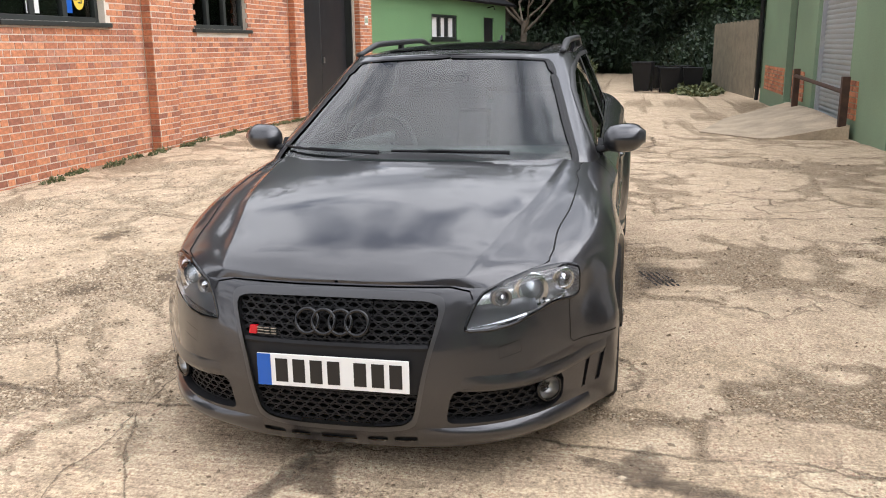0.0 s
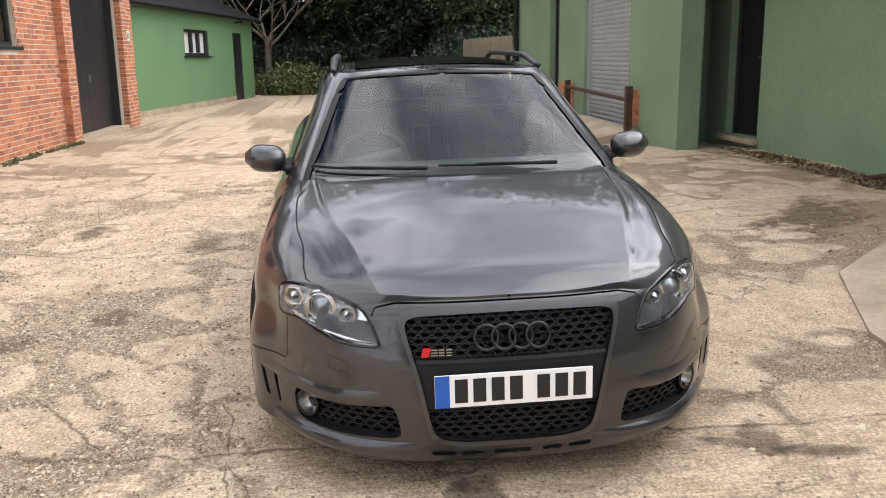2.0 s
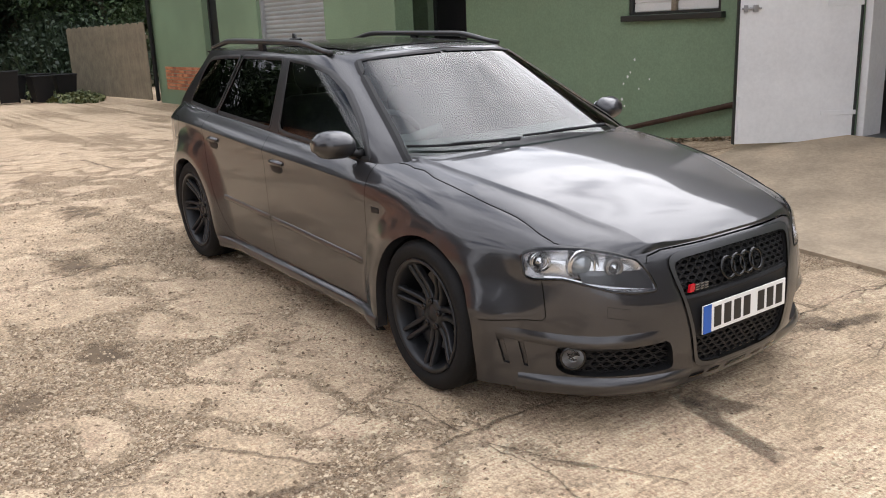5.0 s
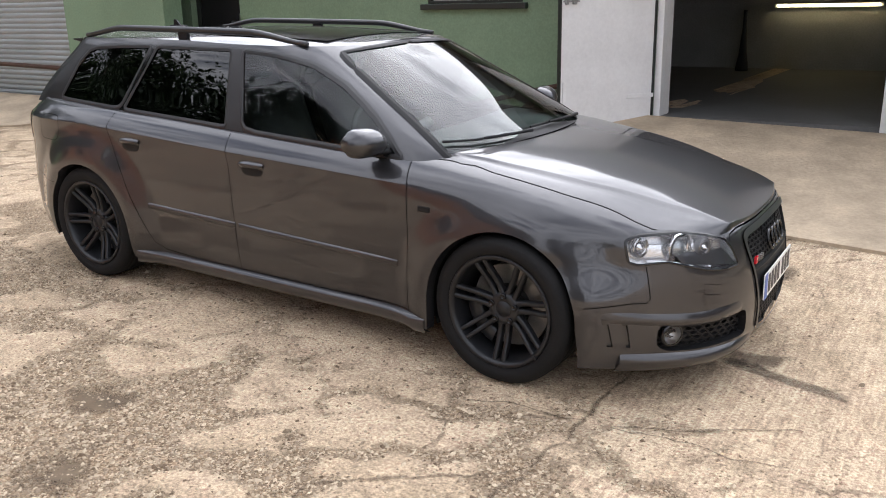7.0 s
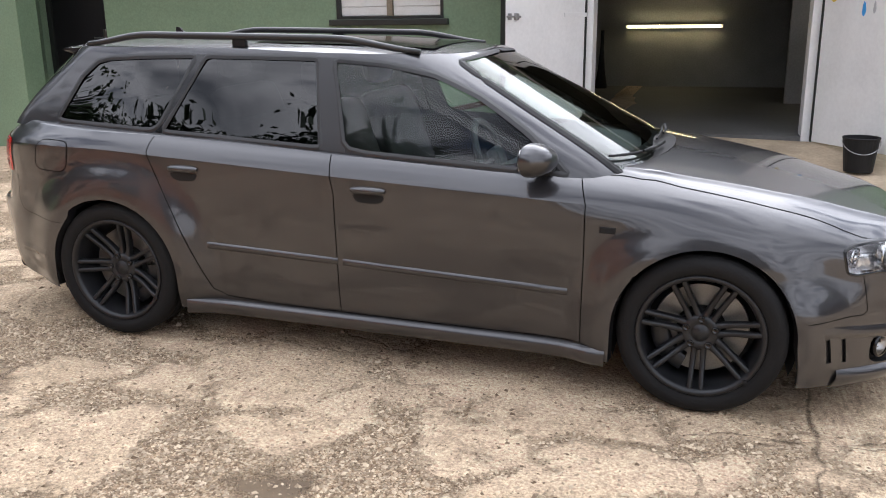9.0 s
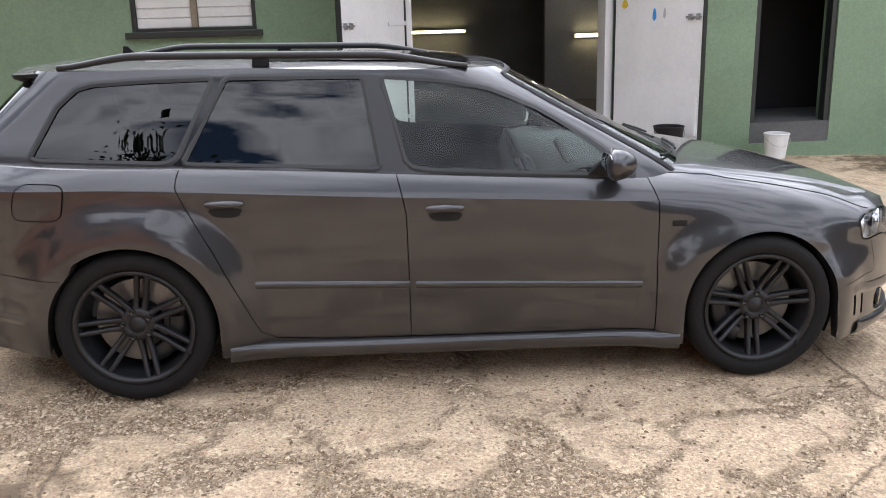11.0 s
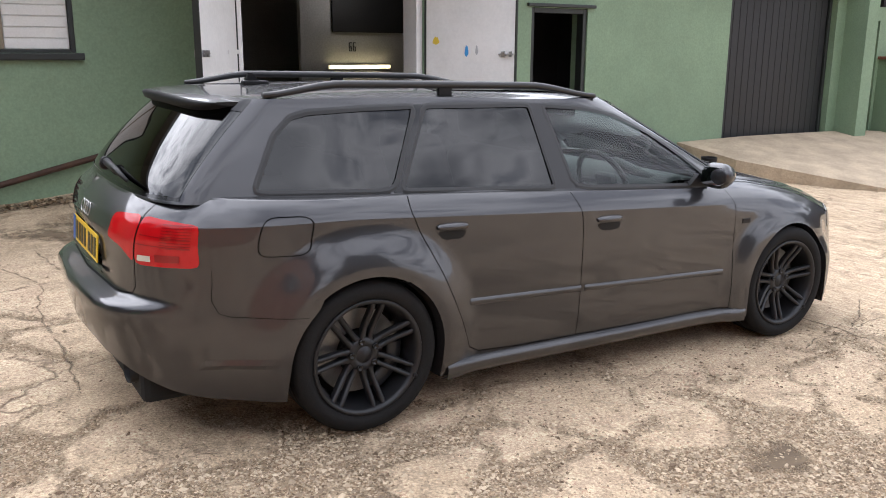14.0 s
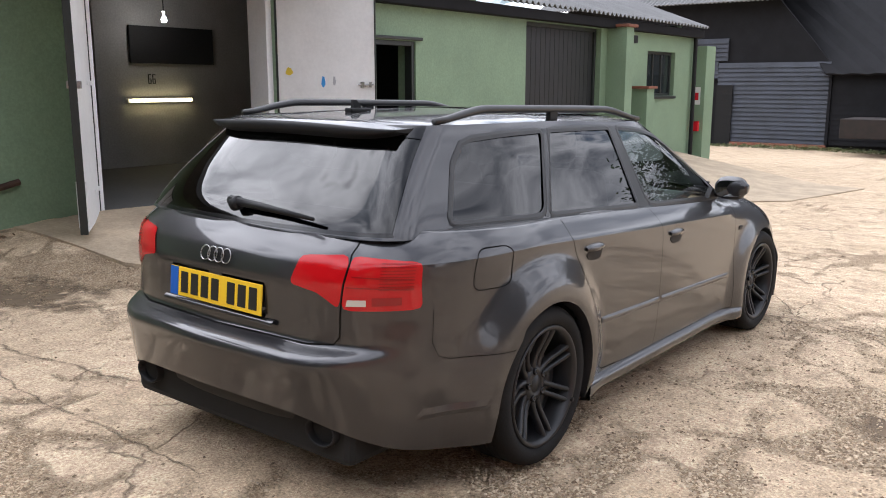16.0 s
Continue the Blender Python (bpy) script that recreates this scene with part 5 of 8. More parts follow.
SKIN_POLYS = [
    ("hole", arch(WHEEL_X, nose_s)), ("hole", arch(-WHEEL_X, tail_s)),
    ("plate_recess", PLATE_RECESS), ("lamp", LAMP), ("grille", GRILLE_IN), ("grille_frame", GRILLE_OUT), ("intake", INTAKE), ("vent_a", VENT_A), ("vent_b", VENT_B),
    ("slot_a", SLOT_A), ("slot_b", SLOT_B), ("slot_c", SLOT_C), ("tail_lamp", TAIL_LAMP), ("hatch_lamp", HATCH_LAMP),
    ("gap", gap(FRONT_SEAM)), ("gap", gap(MID_SEAM)), ("gap", gap(REAR_SEAM)), ("gap", gap(SILL_SEAM)), ("gap", gap(BUMPER_SEAM, 0.004)), ("gap", gap(NOSE_SEAM, 0.005)),
    ("gap", gap(REAR_BUMPER_SEAM, 0.006)), ("gap", gap(REAR_CORNER_SEAM, 0.003)), ("gap", gap(HATCH_SEAM, 0.006)), ("gap", gap(FUEL + FUEL[:1], 0.004)), ("gap", gap(WASHER, 0.002)),
    ("fuel_flap", FUEL),
    ("front_door", [(-0.193, 0.224), (0.864, 0.228), (0.857, 0.584), (0.852, 0.79), (0.80, 1.1), (-0.29, 1.1), (-0.252, 0.95), (-0.225, 0.84), (-0.208, 0.76), (-0.198, 0.467)]),
    ("rear_door", [(-0.193, 0.224), (-0.198, 0.467), (-0.208, 0.76), (-0.225, 0.84), (-0.252, 0.95), (-0.29, 1.1), (-1.09, 1.1), (-1.122, 0.915), (-1.122, 0.885), (-1.09, 0.811), (-0.986, 0.626), (-0.882, 0.411), (-0.819, 0.272), (-0.757, 0.240)]),
    ("front_bumper", [(1.30, 0.0), (1.38, 0.408), (1.528, 0.426), (1.574, 0.427), (1.589, 0.443), (1.581, 0.578)] + [(1.761, 0.574), (1.984, 0.569), (2.006, 0.659), (2.066, 0.673), (2.138, 0.674), (2.40, 0.673), (2.40, 0.0)]),
    ("tailgate", [(-2.50, 0.594), (-2.15, 0.596), (-2.052, 0.603), (-2.026, 0.630), (-2.026, 0.718), (-1.992, 0.905), (-1.955, 0.945), (-1.885, 1.01), (-2.50, 1.2)]),
    ("rear_bumper", [(-2.50, 0.0), (-2.50, 0.594), (-2.15, 0.596), (-2.052, 0.603), (-2.026, 0.630), (-2.026, 0.718), (-1.62, 0.72), (-1.61, 0.605), (-1.575, 0.556), (-1.52, 0.540), (-1.30, 0.528), (-1.30, 0.0)]),
    ("front_wing", [(0.85, 0.0), (0.857, 0.584), (0.852, 0.79), (0.80, 1.1), (2.45, 1.1), (2.45, 0.0)]),
]
s_list = [tail_s(x, 0.6) for x in np.linspace(-2.26, -1.16, 46)]
s_list = [REAR_X - TAIL_S + k * (s_list[0] - REAR_X + TAIL_S) / 8 for k in range(8)] + s_list + list(np.arange(-1.14, 1.05, 0.022)) + [nose_s(x, 0.45) for x in np.linspace(1.055, 2.10, 46)]
s_list += [s_list[-1] + (FRONT_X + NOSE_S - s_list[-1]) * k / 9 for k in range(1, 10)]
v_list = [k / 26 * 0.86 for k in range(26)] + [0.86 + 0.14 * math.sin(k / 10 * math.pi / 2) for k in range(11)]
skin_rows = [[(s, skin_low(s) + (skin_top(s) - skin_low(s)) * v) for v in v_list] for s in s_list]
# fine courses along the flank's crease and over the bumper's ledge
CREASE = [(tail_s(x, 0.87), x) for x in np.linspace(-2.0, 0.83, 60)]
SKIN_LINES = [[(q, crease_z(x) + d) for q, x in CREASE] for d in (-0.005, -0.0013, 0.0013, 0.005)]
SKIN_LINES += [[(-2.41, z), (-1.50, z)] for z in (0.535, 0.546, 0.556, 0.564, 0.570, 0.576, 0.582, 0.588, 0.598, 0.612)]
cut = cut_sheet(skin_rows, SKIN_POLYS, SKIN_LINES)

for side in (False, True):
    body_part("front_wing", cut["front_wing"], skin, PAINT, left=side)
    fd = body_part("front_door", cut["front_door"], skin, PAINT, left=side)
    rd = body_part("rear_door", cut["rear_door"], skin, PAINT, left=side)
    body_part("rear_quarter", cut["rest"], skin, PAINT, left=side)
    body_part("fuel_flap", cut["fuel_flap"], skin, PAINT, left=side) if not side else body_part("rear_quarter_infill", cut["fuel_flap"], skin, PAINT, left=side)
body_part("front_bumper", cut["front_bumper"], skin, PAINT, both=True)
tailgate = body_part("tailgate", cut["tailgate"], skin, PAINT, both=True)
body_part("rear_bumper", cut["rear_bumper"], skin, PAINT, both=True)
body_part("grille_surround", cut["grille_frame"], skin, SATIN_GREY, both=True, push=0.007, label="dull silver grille surround")
body_part("grille_backing", cut["grille"], skin, UNDER, both=True, push=-0.045)
for side in (False, True):
    body_part("intake_backing", cut["intake"], skin, UNDER, left=side, push=-0.06)
    for k in ("vent_a", "vent_b"):
        body_part("vent_recess", cut[k], skin, PAINT, left=side, push=-0.012)
    for k in ("slot_a", "slot_b"):
        body_part("lip_slot", cut[k], skin, UNDER, left=side, push=-0.02)
body_part("lip_slot", cut["slot_c"], skin, UNDER, both=True, push=-0.02)
body_part("plate_recess", cut["plate_recess"], skin, PAINT, both=True, push=-0.034)
# black inner shell behind the seams
inner = [[(s, skin_low(s) + 0.012 + (skin_top(s) - skin_low(s) - 0.02) * v) for v in np.linspace(0, 1, 22)] for s in s_list[::2]]
inner_cut = cut_sheet(inner, [p for p in SKIN_POLYS if p[0] in ("hole", "plate_recess", "lamp", "grille", "intake", "vent_a", "vent_b")])
body_part("inner_shell", inner_cut["rest"], skin, UNDER, both=True, push=-0.014)


def returns(name, outline, shape, mat, depth, both=True, parent=None, push=0.0):
    """The edge of an opening turned inwards."""
    for side in ((1, -1) if both else (1,)):
        bm = bmesh.new()
        rows = [[], []]
        for s, z in outline + outline[:1]:
            p = shape(s, z)
            h = 1e-3
            n = (shape(s + h, z) - shape(s - h, z)).cross(shape(s, z + h) - shape(s, z - h))
            n = n.normalized() if n.length > 1e-12 else Vector((0, -1, 0))
            if n.dot(p - Vector((p.x * 0.75, 0, 0.55))) < 0:
                n = -n
            for k, d in ((0, push), (1, -depth)):
                q = p + n * d
                rows[k].append((q.x, q.y * side, q.z))
        grid_face(bm, rows)
        ob = part(name, bm, mat, parent or car, smooth_faces=False)
    return ob


returns("recess_edge", PLATE_RECESS[:1] + PLATE_RECESS[1:], skin, PAINT, 0.036)
returns("intake_edge", INTAKE, skin, BLACK_TRIM, 0.06)
returns("grille_edge", [p for p in GRILLE_IN if p[0] < 2.29], skin, BLACK_TRIM, 0.045)
returns("vent_edge", VENT_A, skin, BLACK_TRIM, 0.014)
returns("vent_edge", VENT_B, skin, BLACK_TRIM, 0.014)

# wheel arches: painted lips and dark liners
for cx, to_s in ((WHEEL_X, nose_s), (-WHEEL_X, tail_s)):
    for side in (1, -1):
        bm = bmesh.new()
        rows = [[], []]
        for s, z in arch(cx, to_s):
            z = max(z, skin_low(s))
            p = skin(s, z)
            rows[0].append((p.x, p.y * side, p.z))
            rows[1].append((p.x + (cx - p.x) * 0.03, (p.y + 0.045) * side, p.z - (p.z - WHEEL_Z) * 0.03))
        grid_face(bm, rows)
        part("arch_lip", bm, PAINT, car, smooth_faces=True)
        bm = bmesh.new()
        rows = [[(cx - (ARCH_R + 0.012) * math.cos(math.pi * k / 24), y * side, WHEEL_Z + (ARCH_R + 0.012) * math.sin(math.pi * k / 24)) for k in range(-3, 28)] for y in (-0.845, -0.52)]
        grid_face(bm, rows)
        part("arch_liner", bm, UNDER, car, smooth_faces=True)
part("underbody", box_bm(-2.15, 2.02, -0.62, 0.62, 0.17, 0.34, bevel=0.03), UNDER, car)
part("underbody_panel", box_bm(-0.95, 0.95, -0.80, 0.80, 0.175, 0.30, bevel=0.02), UNDER, car)

# side skirts
for side in (1, -1):
    bm = bmesh.new()
    rows = []
    for x in np.linspace(-0.945, 0.965, 30):
        e = smooth(-0.95, -0.80, x) * smooth(0.97, 0.88, x)
        y0 = side_y(x, 0.21)
        w = 0.004 + 0.030 * e
        rows.append([(x, -side * (y0 - 0.006), 0.222), (x, -side * (y0 + w * 0.85), 0.212), (x, -side * (y0 + w), 0.198), (x, -side * (y0 + w * 0.9), 0.176), (x, -side * (y0 + w * 0.4), 0.150), (x, -side * (y0 - 0.05), 0.140)])
    grid_face(bm, rows)
    part("side_skirt", bm, PAINT, car, smooth_faces=True)
    # rubbing strips on the doors
    for xa, xb, za, zb in ((-0.83, -0.195, 0.478, 0.462), (-0.172, 0.80, 0.461, 0.433)):
        bm = bmesh.new()
        rows = []
        for k in range(15):
            t = k / 14
            x, z = xa + (xb - xa) * t, za + (zb - za) * t
            e = 0.35 + 0.65 * smooth(0, 0.05, t) * smooth(1, 0.95, t)
            y = side_y(x, z)
            rows.append([(x, -side * (y - 0.003), z + 0.017), (x, -side * (y + 0.008 * e), z + 0.012), (x, -side * (y + 0.010 * e), z), (x, -side * (y + 0.006 * e), z - 0.012), (x, -side * (y - 0.003), z - 0.017)])
        grid_face(bm, rows)
        part("rubbing_strip", bm, PAINT, car, smooth_faces=True)
    # door handles, each over a flat black plate for the shade of its hollow
    for xa, xb, zc in ((-0.128, 0.028, 0.773), (-1.008, -0.858, 0.808)):
        bm = bmesh.new()
        y = side_y((xa + xb) / 2, zc)
        prism(bm, rounded([(xa, zc - 0.004), (xb, zc - 0.004), (xb - 0.02, zc - 0.042), (xa + 0.03, zc - 0.042)], 0.35, 4), -side * (y + 0.0005), -side * (y + 0.0025))
        part("handle_hollow", bm, BLACK_TRIM, car)
        bm = bmesh.new()
        rows = []
        for k in range(13):
            t = k / 12
            x = xa + (xb - xa) * t
            o = 0.008 + 0.013 * math.sin(math.pi * t) ** 0.5
            hh = 0.016 * (0.55 + 0.45 * math.sin(math.pi * t) ** 0.4)
            rows.append([(x, -side * (y + o - 0.022), zc + 0.013 + hh), (x, -side * (y + o), zc + 0.013 + hh * 0.6), (x, -side * (y + o + 0.003), zc + 0.012), (x, -side * (y + o), zc + 0.012 - hh * 0.7), (x, -side * (y + o - 0.02), zc + 0.012 - hh)])
        grid_face(bm, rows)
        part("door_handle", bm, PAINT, car, smooth_faces=True)
    # side repeater on the wing
    y = side_y(0.945, 0.70)
    bm = box_bm(0.912, 0.975, -side * y - 0.004, -side * y + 0.004, 0.686, 0.712, bevel=0.0035)
    part("side_repeater", bm, BLACK_TRIM, car, "small dark side repeater")

# bonnet
hood_mid = curve([0.80, 1.05, 1.30, 1.60, 1.85, 2.02, 2.12, 2.17], [0.950, 0.932, 0.905, 0.855, 0.795, 0.745, 0.703, 0.676])
HOOD_S = [0.78 + k * 0.03 for k in range(9)] + [nose_s(x, 0.75) for x in np.linspace(1.05, 1.95, 34)]
HOOD_S += [HOOD_S[-1] + (2.299 - HOOD_S[-1]) * k / 12 for k in range(1, 13)]


ridge_y = curve([0.80, 0.95, 1.116, 1.293, 1.575, 1.765, 1.954, 2.10], [0.655, 0.645, 0.628, 0.606, 0.559, 0.503, 0.457, 0.42])


def hood_row(s, n=12, shrink=0.004):
    """One cross-section of the bonnet: a raised middle, a crease, and a shoulder down to the wing."""
    e = skin(s, skin_top(s))
    zc = max(hood_mid(e.x), e.z + 0.001)
    ye = max(0.002, -e.y - shrink)
    yr = min(ridge_y(e.x), ye * 0.93)
    zr = e.z + (zc - e.z) * (0.50 + 0.28 * smooth(1.2, 2.05, e.x))
    half = [(yr * k / n, zc - (zc - zr) * (k / n) ** 2.1) for k in range(n + 1)]
    step = 0.013 * smooth(0.84, 1.1, e.x) * smooth(2.12, 1.9, e.x)
    for t in (0.03, 0.08, 0.16, 0.26, 0.4, 0.55, 0.7, 0.85, 1.0):
        drop = step * smooth(0.0, 0.28, t) * (1 - t) ** 1.2
        half.append((yr + (ye - yr) * t, zr + (e.z - zr) * t ** 1.5 - drop))
    return [(e.x, -y, z) for y, z in half[:0:-1]] + [(e.x, y, z) for y, z in half]


def cowl_y(x):
    """Half width that the windscreen's foot takes out of the bonnet's rear edge."""
    return 0.64 * min(1.0, max(0.0, (1.145 - x) / 0.175)) ** (1 / 2.2)


bm = bmesh.new()
for side in (1, -1):
    rows = []
    for s in HOOD_S:
        row = hood_row(s)
        half = row[len(row) // 2:]
        y0 = min(cowl_y(half[0][0]), half[-1][1])
        cut_z = next((a[2] + (b[2] - a[2]) * (y0 - a[1]) / max(1e-6, b[1] - a[1]) for a, b in zip(half, half[1:]) if a[1] <= y0 <= b[1]), half[-1][2])
        rows.append([(x, side * max(y, y0), z if y >= y0 else cut_z) for x, y, z in half])
    grid_face(bm, rows)
bmesh.ops.remove_doubles(bm, verts=bm.verts, dist=1e-5)
part("bonnet", bm, PAINT, car, smooth_faces=True)
for side in (1, -1):
    bm = bmesh.new()
    line = [skin(s, skin_top(s)) for s in np.linspace(0.93, 1.66, 40)]
    tube(bm, [(p.x, (p.y + 0.003) * side, p.z + 0.0005) for p in line], 0.0030, 6)
    part("bonnet_gap", bm, UNDER, car, "dark shut line of the bonnet")

# cabin: glass, pillars, roof
def cab_point(c, v):
    """Column c: 0 middle of the tail, 1 rear corner, 2 front corner, 3 middle of the screen."""
    top = cab_edge(c)
    if c < 1:
        lo = 0.950
    elif c < 2:
        lo = None
    else:
        lo = 0.868 + 0.02 * (c - 2)
    z = top if lo is None else lo + (top - lo) * v
    for _ in range(4):
        fx, rx = screen_x(z) - CAB_FRONT, hatch_x(z) + CAB_REAR
        s = rx - CAB_S * (1 - c) if c < 1 else (rx + (fx - rx) * (c - 1) if c < 2 else fx + CAB_S * (c - 2))
        if lo is None:
            b = belt_z(s) - 0.016
            z = b + (top - b) * v
    return s, z


cab_edge = curve([0, 0.5, 1, 1.3, 1.6, 2, 2.4, 3], [1.322, 1.322, 1.324, 1.330, 1.334, 1.326, 1.328, 1.334])
c_list = [k / 22 for k in range(22)] + [1 + k / 62 for k in range(62)] + [2 + k / 26 for k in range(27)]
cab_rows = [[cab_point(c, v) for v in [k / 20 for k in range(21)]] for c in c_list]
QUARTER_WIN = rounded([(-1.731, 0.976), (-1.619, 1.186), (-1.54, 1.257), (-1.472, 1.275), (-1.25, 1.290), (-0.978, 1.299), (-1.140, 0.960)], 0.12, 3)
REAR_WIN = rounded([(-0.936, 1.300), (-0.372, 1.303), (-0.304, 0.931), (-1.112, 0.959)], 0.05, 2)
FRONT_WIN = rounded([(-0.303, 1.301), (-0.037, 1.286), (0.079, 1.268), (0.181, 1.248), (0.279, 1.21), (0.383, 1.166), (0.489, 1.106), (0.597, 1.04), (0.697, 0.968), (0.786, 0.892), (0.769, 0.887), (-0.196, 0.926)], 0.10, 2)
screen_edge = curve([0.889, 0.96, 1.045, 1.13, 1.20, 1.262, 1.30], [0.989, 0.878, 0.724, 0.567, 0.439, 0.324, 0.262])
HEADER = [(0.262, 1.299), (0.283, 1.303), (0.363, 1.314), (0.45, 1.320), (0.55, 1.324), (0.64, 1.326), (0.698, 1.328)]
SCREEN = [(screen_edge(z), z) for z in np.linspace(0.889, 1.296, 18)] + HEADER[1:] + [(2.6, 1.330), (2.6, 0.889), (1.30, 0.889)]
hatch_edge = curve([0.972, 1.05, 1.15, 1.248, 1.30], [-2.175, -2.099, -1.994, -1.886, -1.815])
HATCH_GLASS = [(hatch_edge(z), z) for z in np.linspace(0.974, 1.275, 10)] + [(-2.0, 1.282), (-2.3, 1.288), (-3.6, 1.292), (-3.6, 0.974)]
CAB_POLYS = [
    ("quarter_window", QUARTER_WIN), ("rear_window", REAR_WIN), ("front_window", FRONT_WIN), ("screen", SCREEN), ("hatch_glass", HATCH_GLASS),
    ("gap", gap([(hatch_edge(z) + 0.012, z) for z in np.linspace(0.968, 1.31, 8)], 0.006)),
    ("tail_frame", [(-1.80, 1.40)] + [(hatch_edge(z) + 0.012, z) for z in np.linspace(1.31, 0.96, 8)] + [(-3.7, 0.96), (-3.7, 1.40)]),
    ("pillar_b", [(-0.377, 1.308), (-0.298, 1.304), (-0.190, 0.920), (-0.308, 0.926)]),
    ("pillar_c", [(-0.984, 1.303), (-0.930, 1.303), (-1.106, 0.955), (-1.146, 0.957)]),
]
cc = cut_sheet(cab_rows, CAB_POLYS)
body_part("cabin_frame", cc["rest"] + cc["gap"], cabin, PAINT, both=True, label="painted roof pillars and rails")
body_part("tailgate_frame", cc["tail_frame"], cabin, BLACK_GLOSS, both=True, parent=car, label="black border of the tailgate glass")
for side in (False, True):
    for k in ("pillar_b", "pillar_c"):
        body_part("door_pillar", cc[k], cabin, PILLAR_GREY if k == "pillar_b" else BLACK_GLOSS, left=side, push=0.002)
    body_part("quarter_glass", cc["quarter_window"], cabin, PRIVACY_GLASS, left=side, push=-0.004)
    body_part("rear_door_glass", cc["rear_window"], cabin, PRIVACY_GLASS, left=side, push=-0.004)
    body_part("front_door_glass", cc["front_window"], cabin, SIDE_GLASS, left=side, push=-0.004)


def pane_faces(rows):
    """Quads over rows of surface places."""
    return [[A[k], A[k + 1], B[k + 1], B[k]] for A, B in zip(rows, rows[1:]) for k in range(len(A) - 1)]


def pane_rows(edge, middle, z0, z_side, z_mid, n=22, m=26):
    """Even rows from a pane's side edge to its middle."""
    rows = []
    for i in range(n + 1):
        row = []
        for j in range(m + 1):
            u = j / m
            z = z0 + (z_side + (z_mid - z_side) * min(1.0, u * 1.6) - z0) * i / n
            row.append((edge(z) + (middle(z) - edge(z)) * u, z))
        rows.append(row)
    return rows


body_part("windscreen", pane_faces(pane_rows(lambda z: screen_edge(z) - 0.006, lambda z: screen_x(z) - CAB_FRONT + CAB_S, 0.887, 1.296, 1.329)), cabin, SCREEN_GLASS, both=True, push=-0.003)
body_part("tailgate_glass", pane_faces(pane_rows(lambda z: hatch_edge(z) + 0.006, lambda z: hatch_x(z) + CAB_REAR - CAB_S, 0.972, 1.278, 1.294)), cabin, PRIVACY_GLASS, both=True, push=-0.003)


def seal(name, outline, shape, width, lift, mat, inward=True, both=True, shut=True):
    """A flat trim band laid along an outline on the surface."""
    pts = outline + (outline[:1] if shut else [])
    cx = sum(p[0] for p in outline) / len(outline)
    cz = sum(p[1] for p in outline) / len(outline)
    for side in ((1, -1) if both else (1,)):
        bm = bmesh.new()
        rows = [[], [], []]
        n = len(pts)
        for i, (s, z) in enumerate(pts):
            a = pts[i - 1] if i else (pts[-2] if shut else pts[0])
            b = pts[i + 1] if i < n - 1 else (pts[1] if shut else pts[-1])
            d = Vector((b[0] - a[0], b[1] - a[1]))
            if d.length < 1e-9:
                d = Vector((1, 0))
            d.normalize()
            nn = Vector((-d.y, d.x))
            if nn.dot(Vector((cx - s, cz - z))) < 0:
                nn = -nn
            for k, o in enumerate((-width * 0.45, 0.0, width * 0.55)):
                q2 = (s + nn.x * o, z + nn.y * o)
                p = shape(*q2)
                h = 1e-3
                m = (shape(q2[0] + h, q2[1]) - shape(q2[0] - h, q2[1])).cross(shape(q2[0], q2[1] + h) - shape(q2[0], q2[1] - h))
                m = m.normalized() if m.length > 1e-12 else Vector((0, -1, 0))
                if m.dot(p - Vector((p.x * 0.75, 0, 0.55))) < 0:
                    m = -m
                q = p + m * (lift if k == 1 else lift * 0.5)
                rows[k].append((q.x, q.y * side, q.z))
        grid_face(bm, rows)
        ob = part(name, bm, mat, car, smooth_faces=False)
    return ob


for w in (QUARTER_WIN, REAR_WIN, FRONT_WIN):
    seal("window_seal", w, cabin, 0.024, 0.004, WINDOW_TRIM)
seal("screen_seal", [(screen_edge(z), z) for z in np.linspace(0.889, 1.296, 18)], cabin, 0.020, 0.006, BLACK_TRIM, shut=False)
seal("header_seal", HEADER, cabin, 0.014, 0.005, BLACK_TRIM, shut=False)

# shoulder that rolls from the flank's top edge in to the foot of the cabin, down each side and round the tail
def shoulder_points():
    out = []
    for x in np.linspace(0.98, -1.88, 62):
        t = tail_s(x, 0.96)
        out.append((t, skin_top(t), x, belt_z(x)))
    a0 = math.asin(((-1.90 - REAR_X) / (tail_x(0.966) - REAR_X)) ** (3.7 / 2))
    for k in range(1, 41):
        c = k / 40
        t = REAR_X - TAIL_S * (a0 + (math.pi / 2 - a0) * c ** 1.25) * 2 / math.pi
        z = 0.966 + 0.004 * c
        out.append((t, skin_top(t), hatch_x(z) + CAB_REAR - CAB_S * c, z))
    return out


for side in (1, -1):
    bm = bmesh.new()
    rows = []
    for t, z, s1, z1 in shoulder_points():
        p, q = skin(t, z - 0.002), cabin(s1, max(z1, 0.868) + 0.003)
        n = outward(skin, t, z - 0.004)
        up = Vector((-n.x * n.z, -n.y * n.z, 1 - n.z * n.z)).normalized()
        flat = Vector((q.x - p.x, q.y - p.y, 0))
        row = []
        for j in range(7):
            u = j / 6
            c1 = p + up * min(0.4 * flat.length, 0.02)
            c2 = q - flat * 0.3
            b0 = p * (1 - u) ** 3 + c1 * 3 * u * (1 - u) ** 2 + c2 * 3 * u * u * (1 - u) + q * u ** 3
            row.append((b0.x, b0.y * side, b0.z))
        rows.append(row)
    grid_face(bm, rows)
    part("shoulder", bm, PAINT, car, smooth_faces=True)

# roof
roof_mid = curve([-1.95, -1.75, -1.4, -0.9, -0.4, 0.0, 0.22, 0.32], [1.326, 1.340, 1.358, 1.372, 1.376, 1.364, 1.345, 1.334])


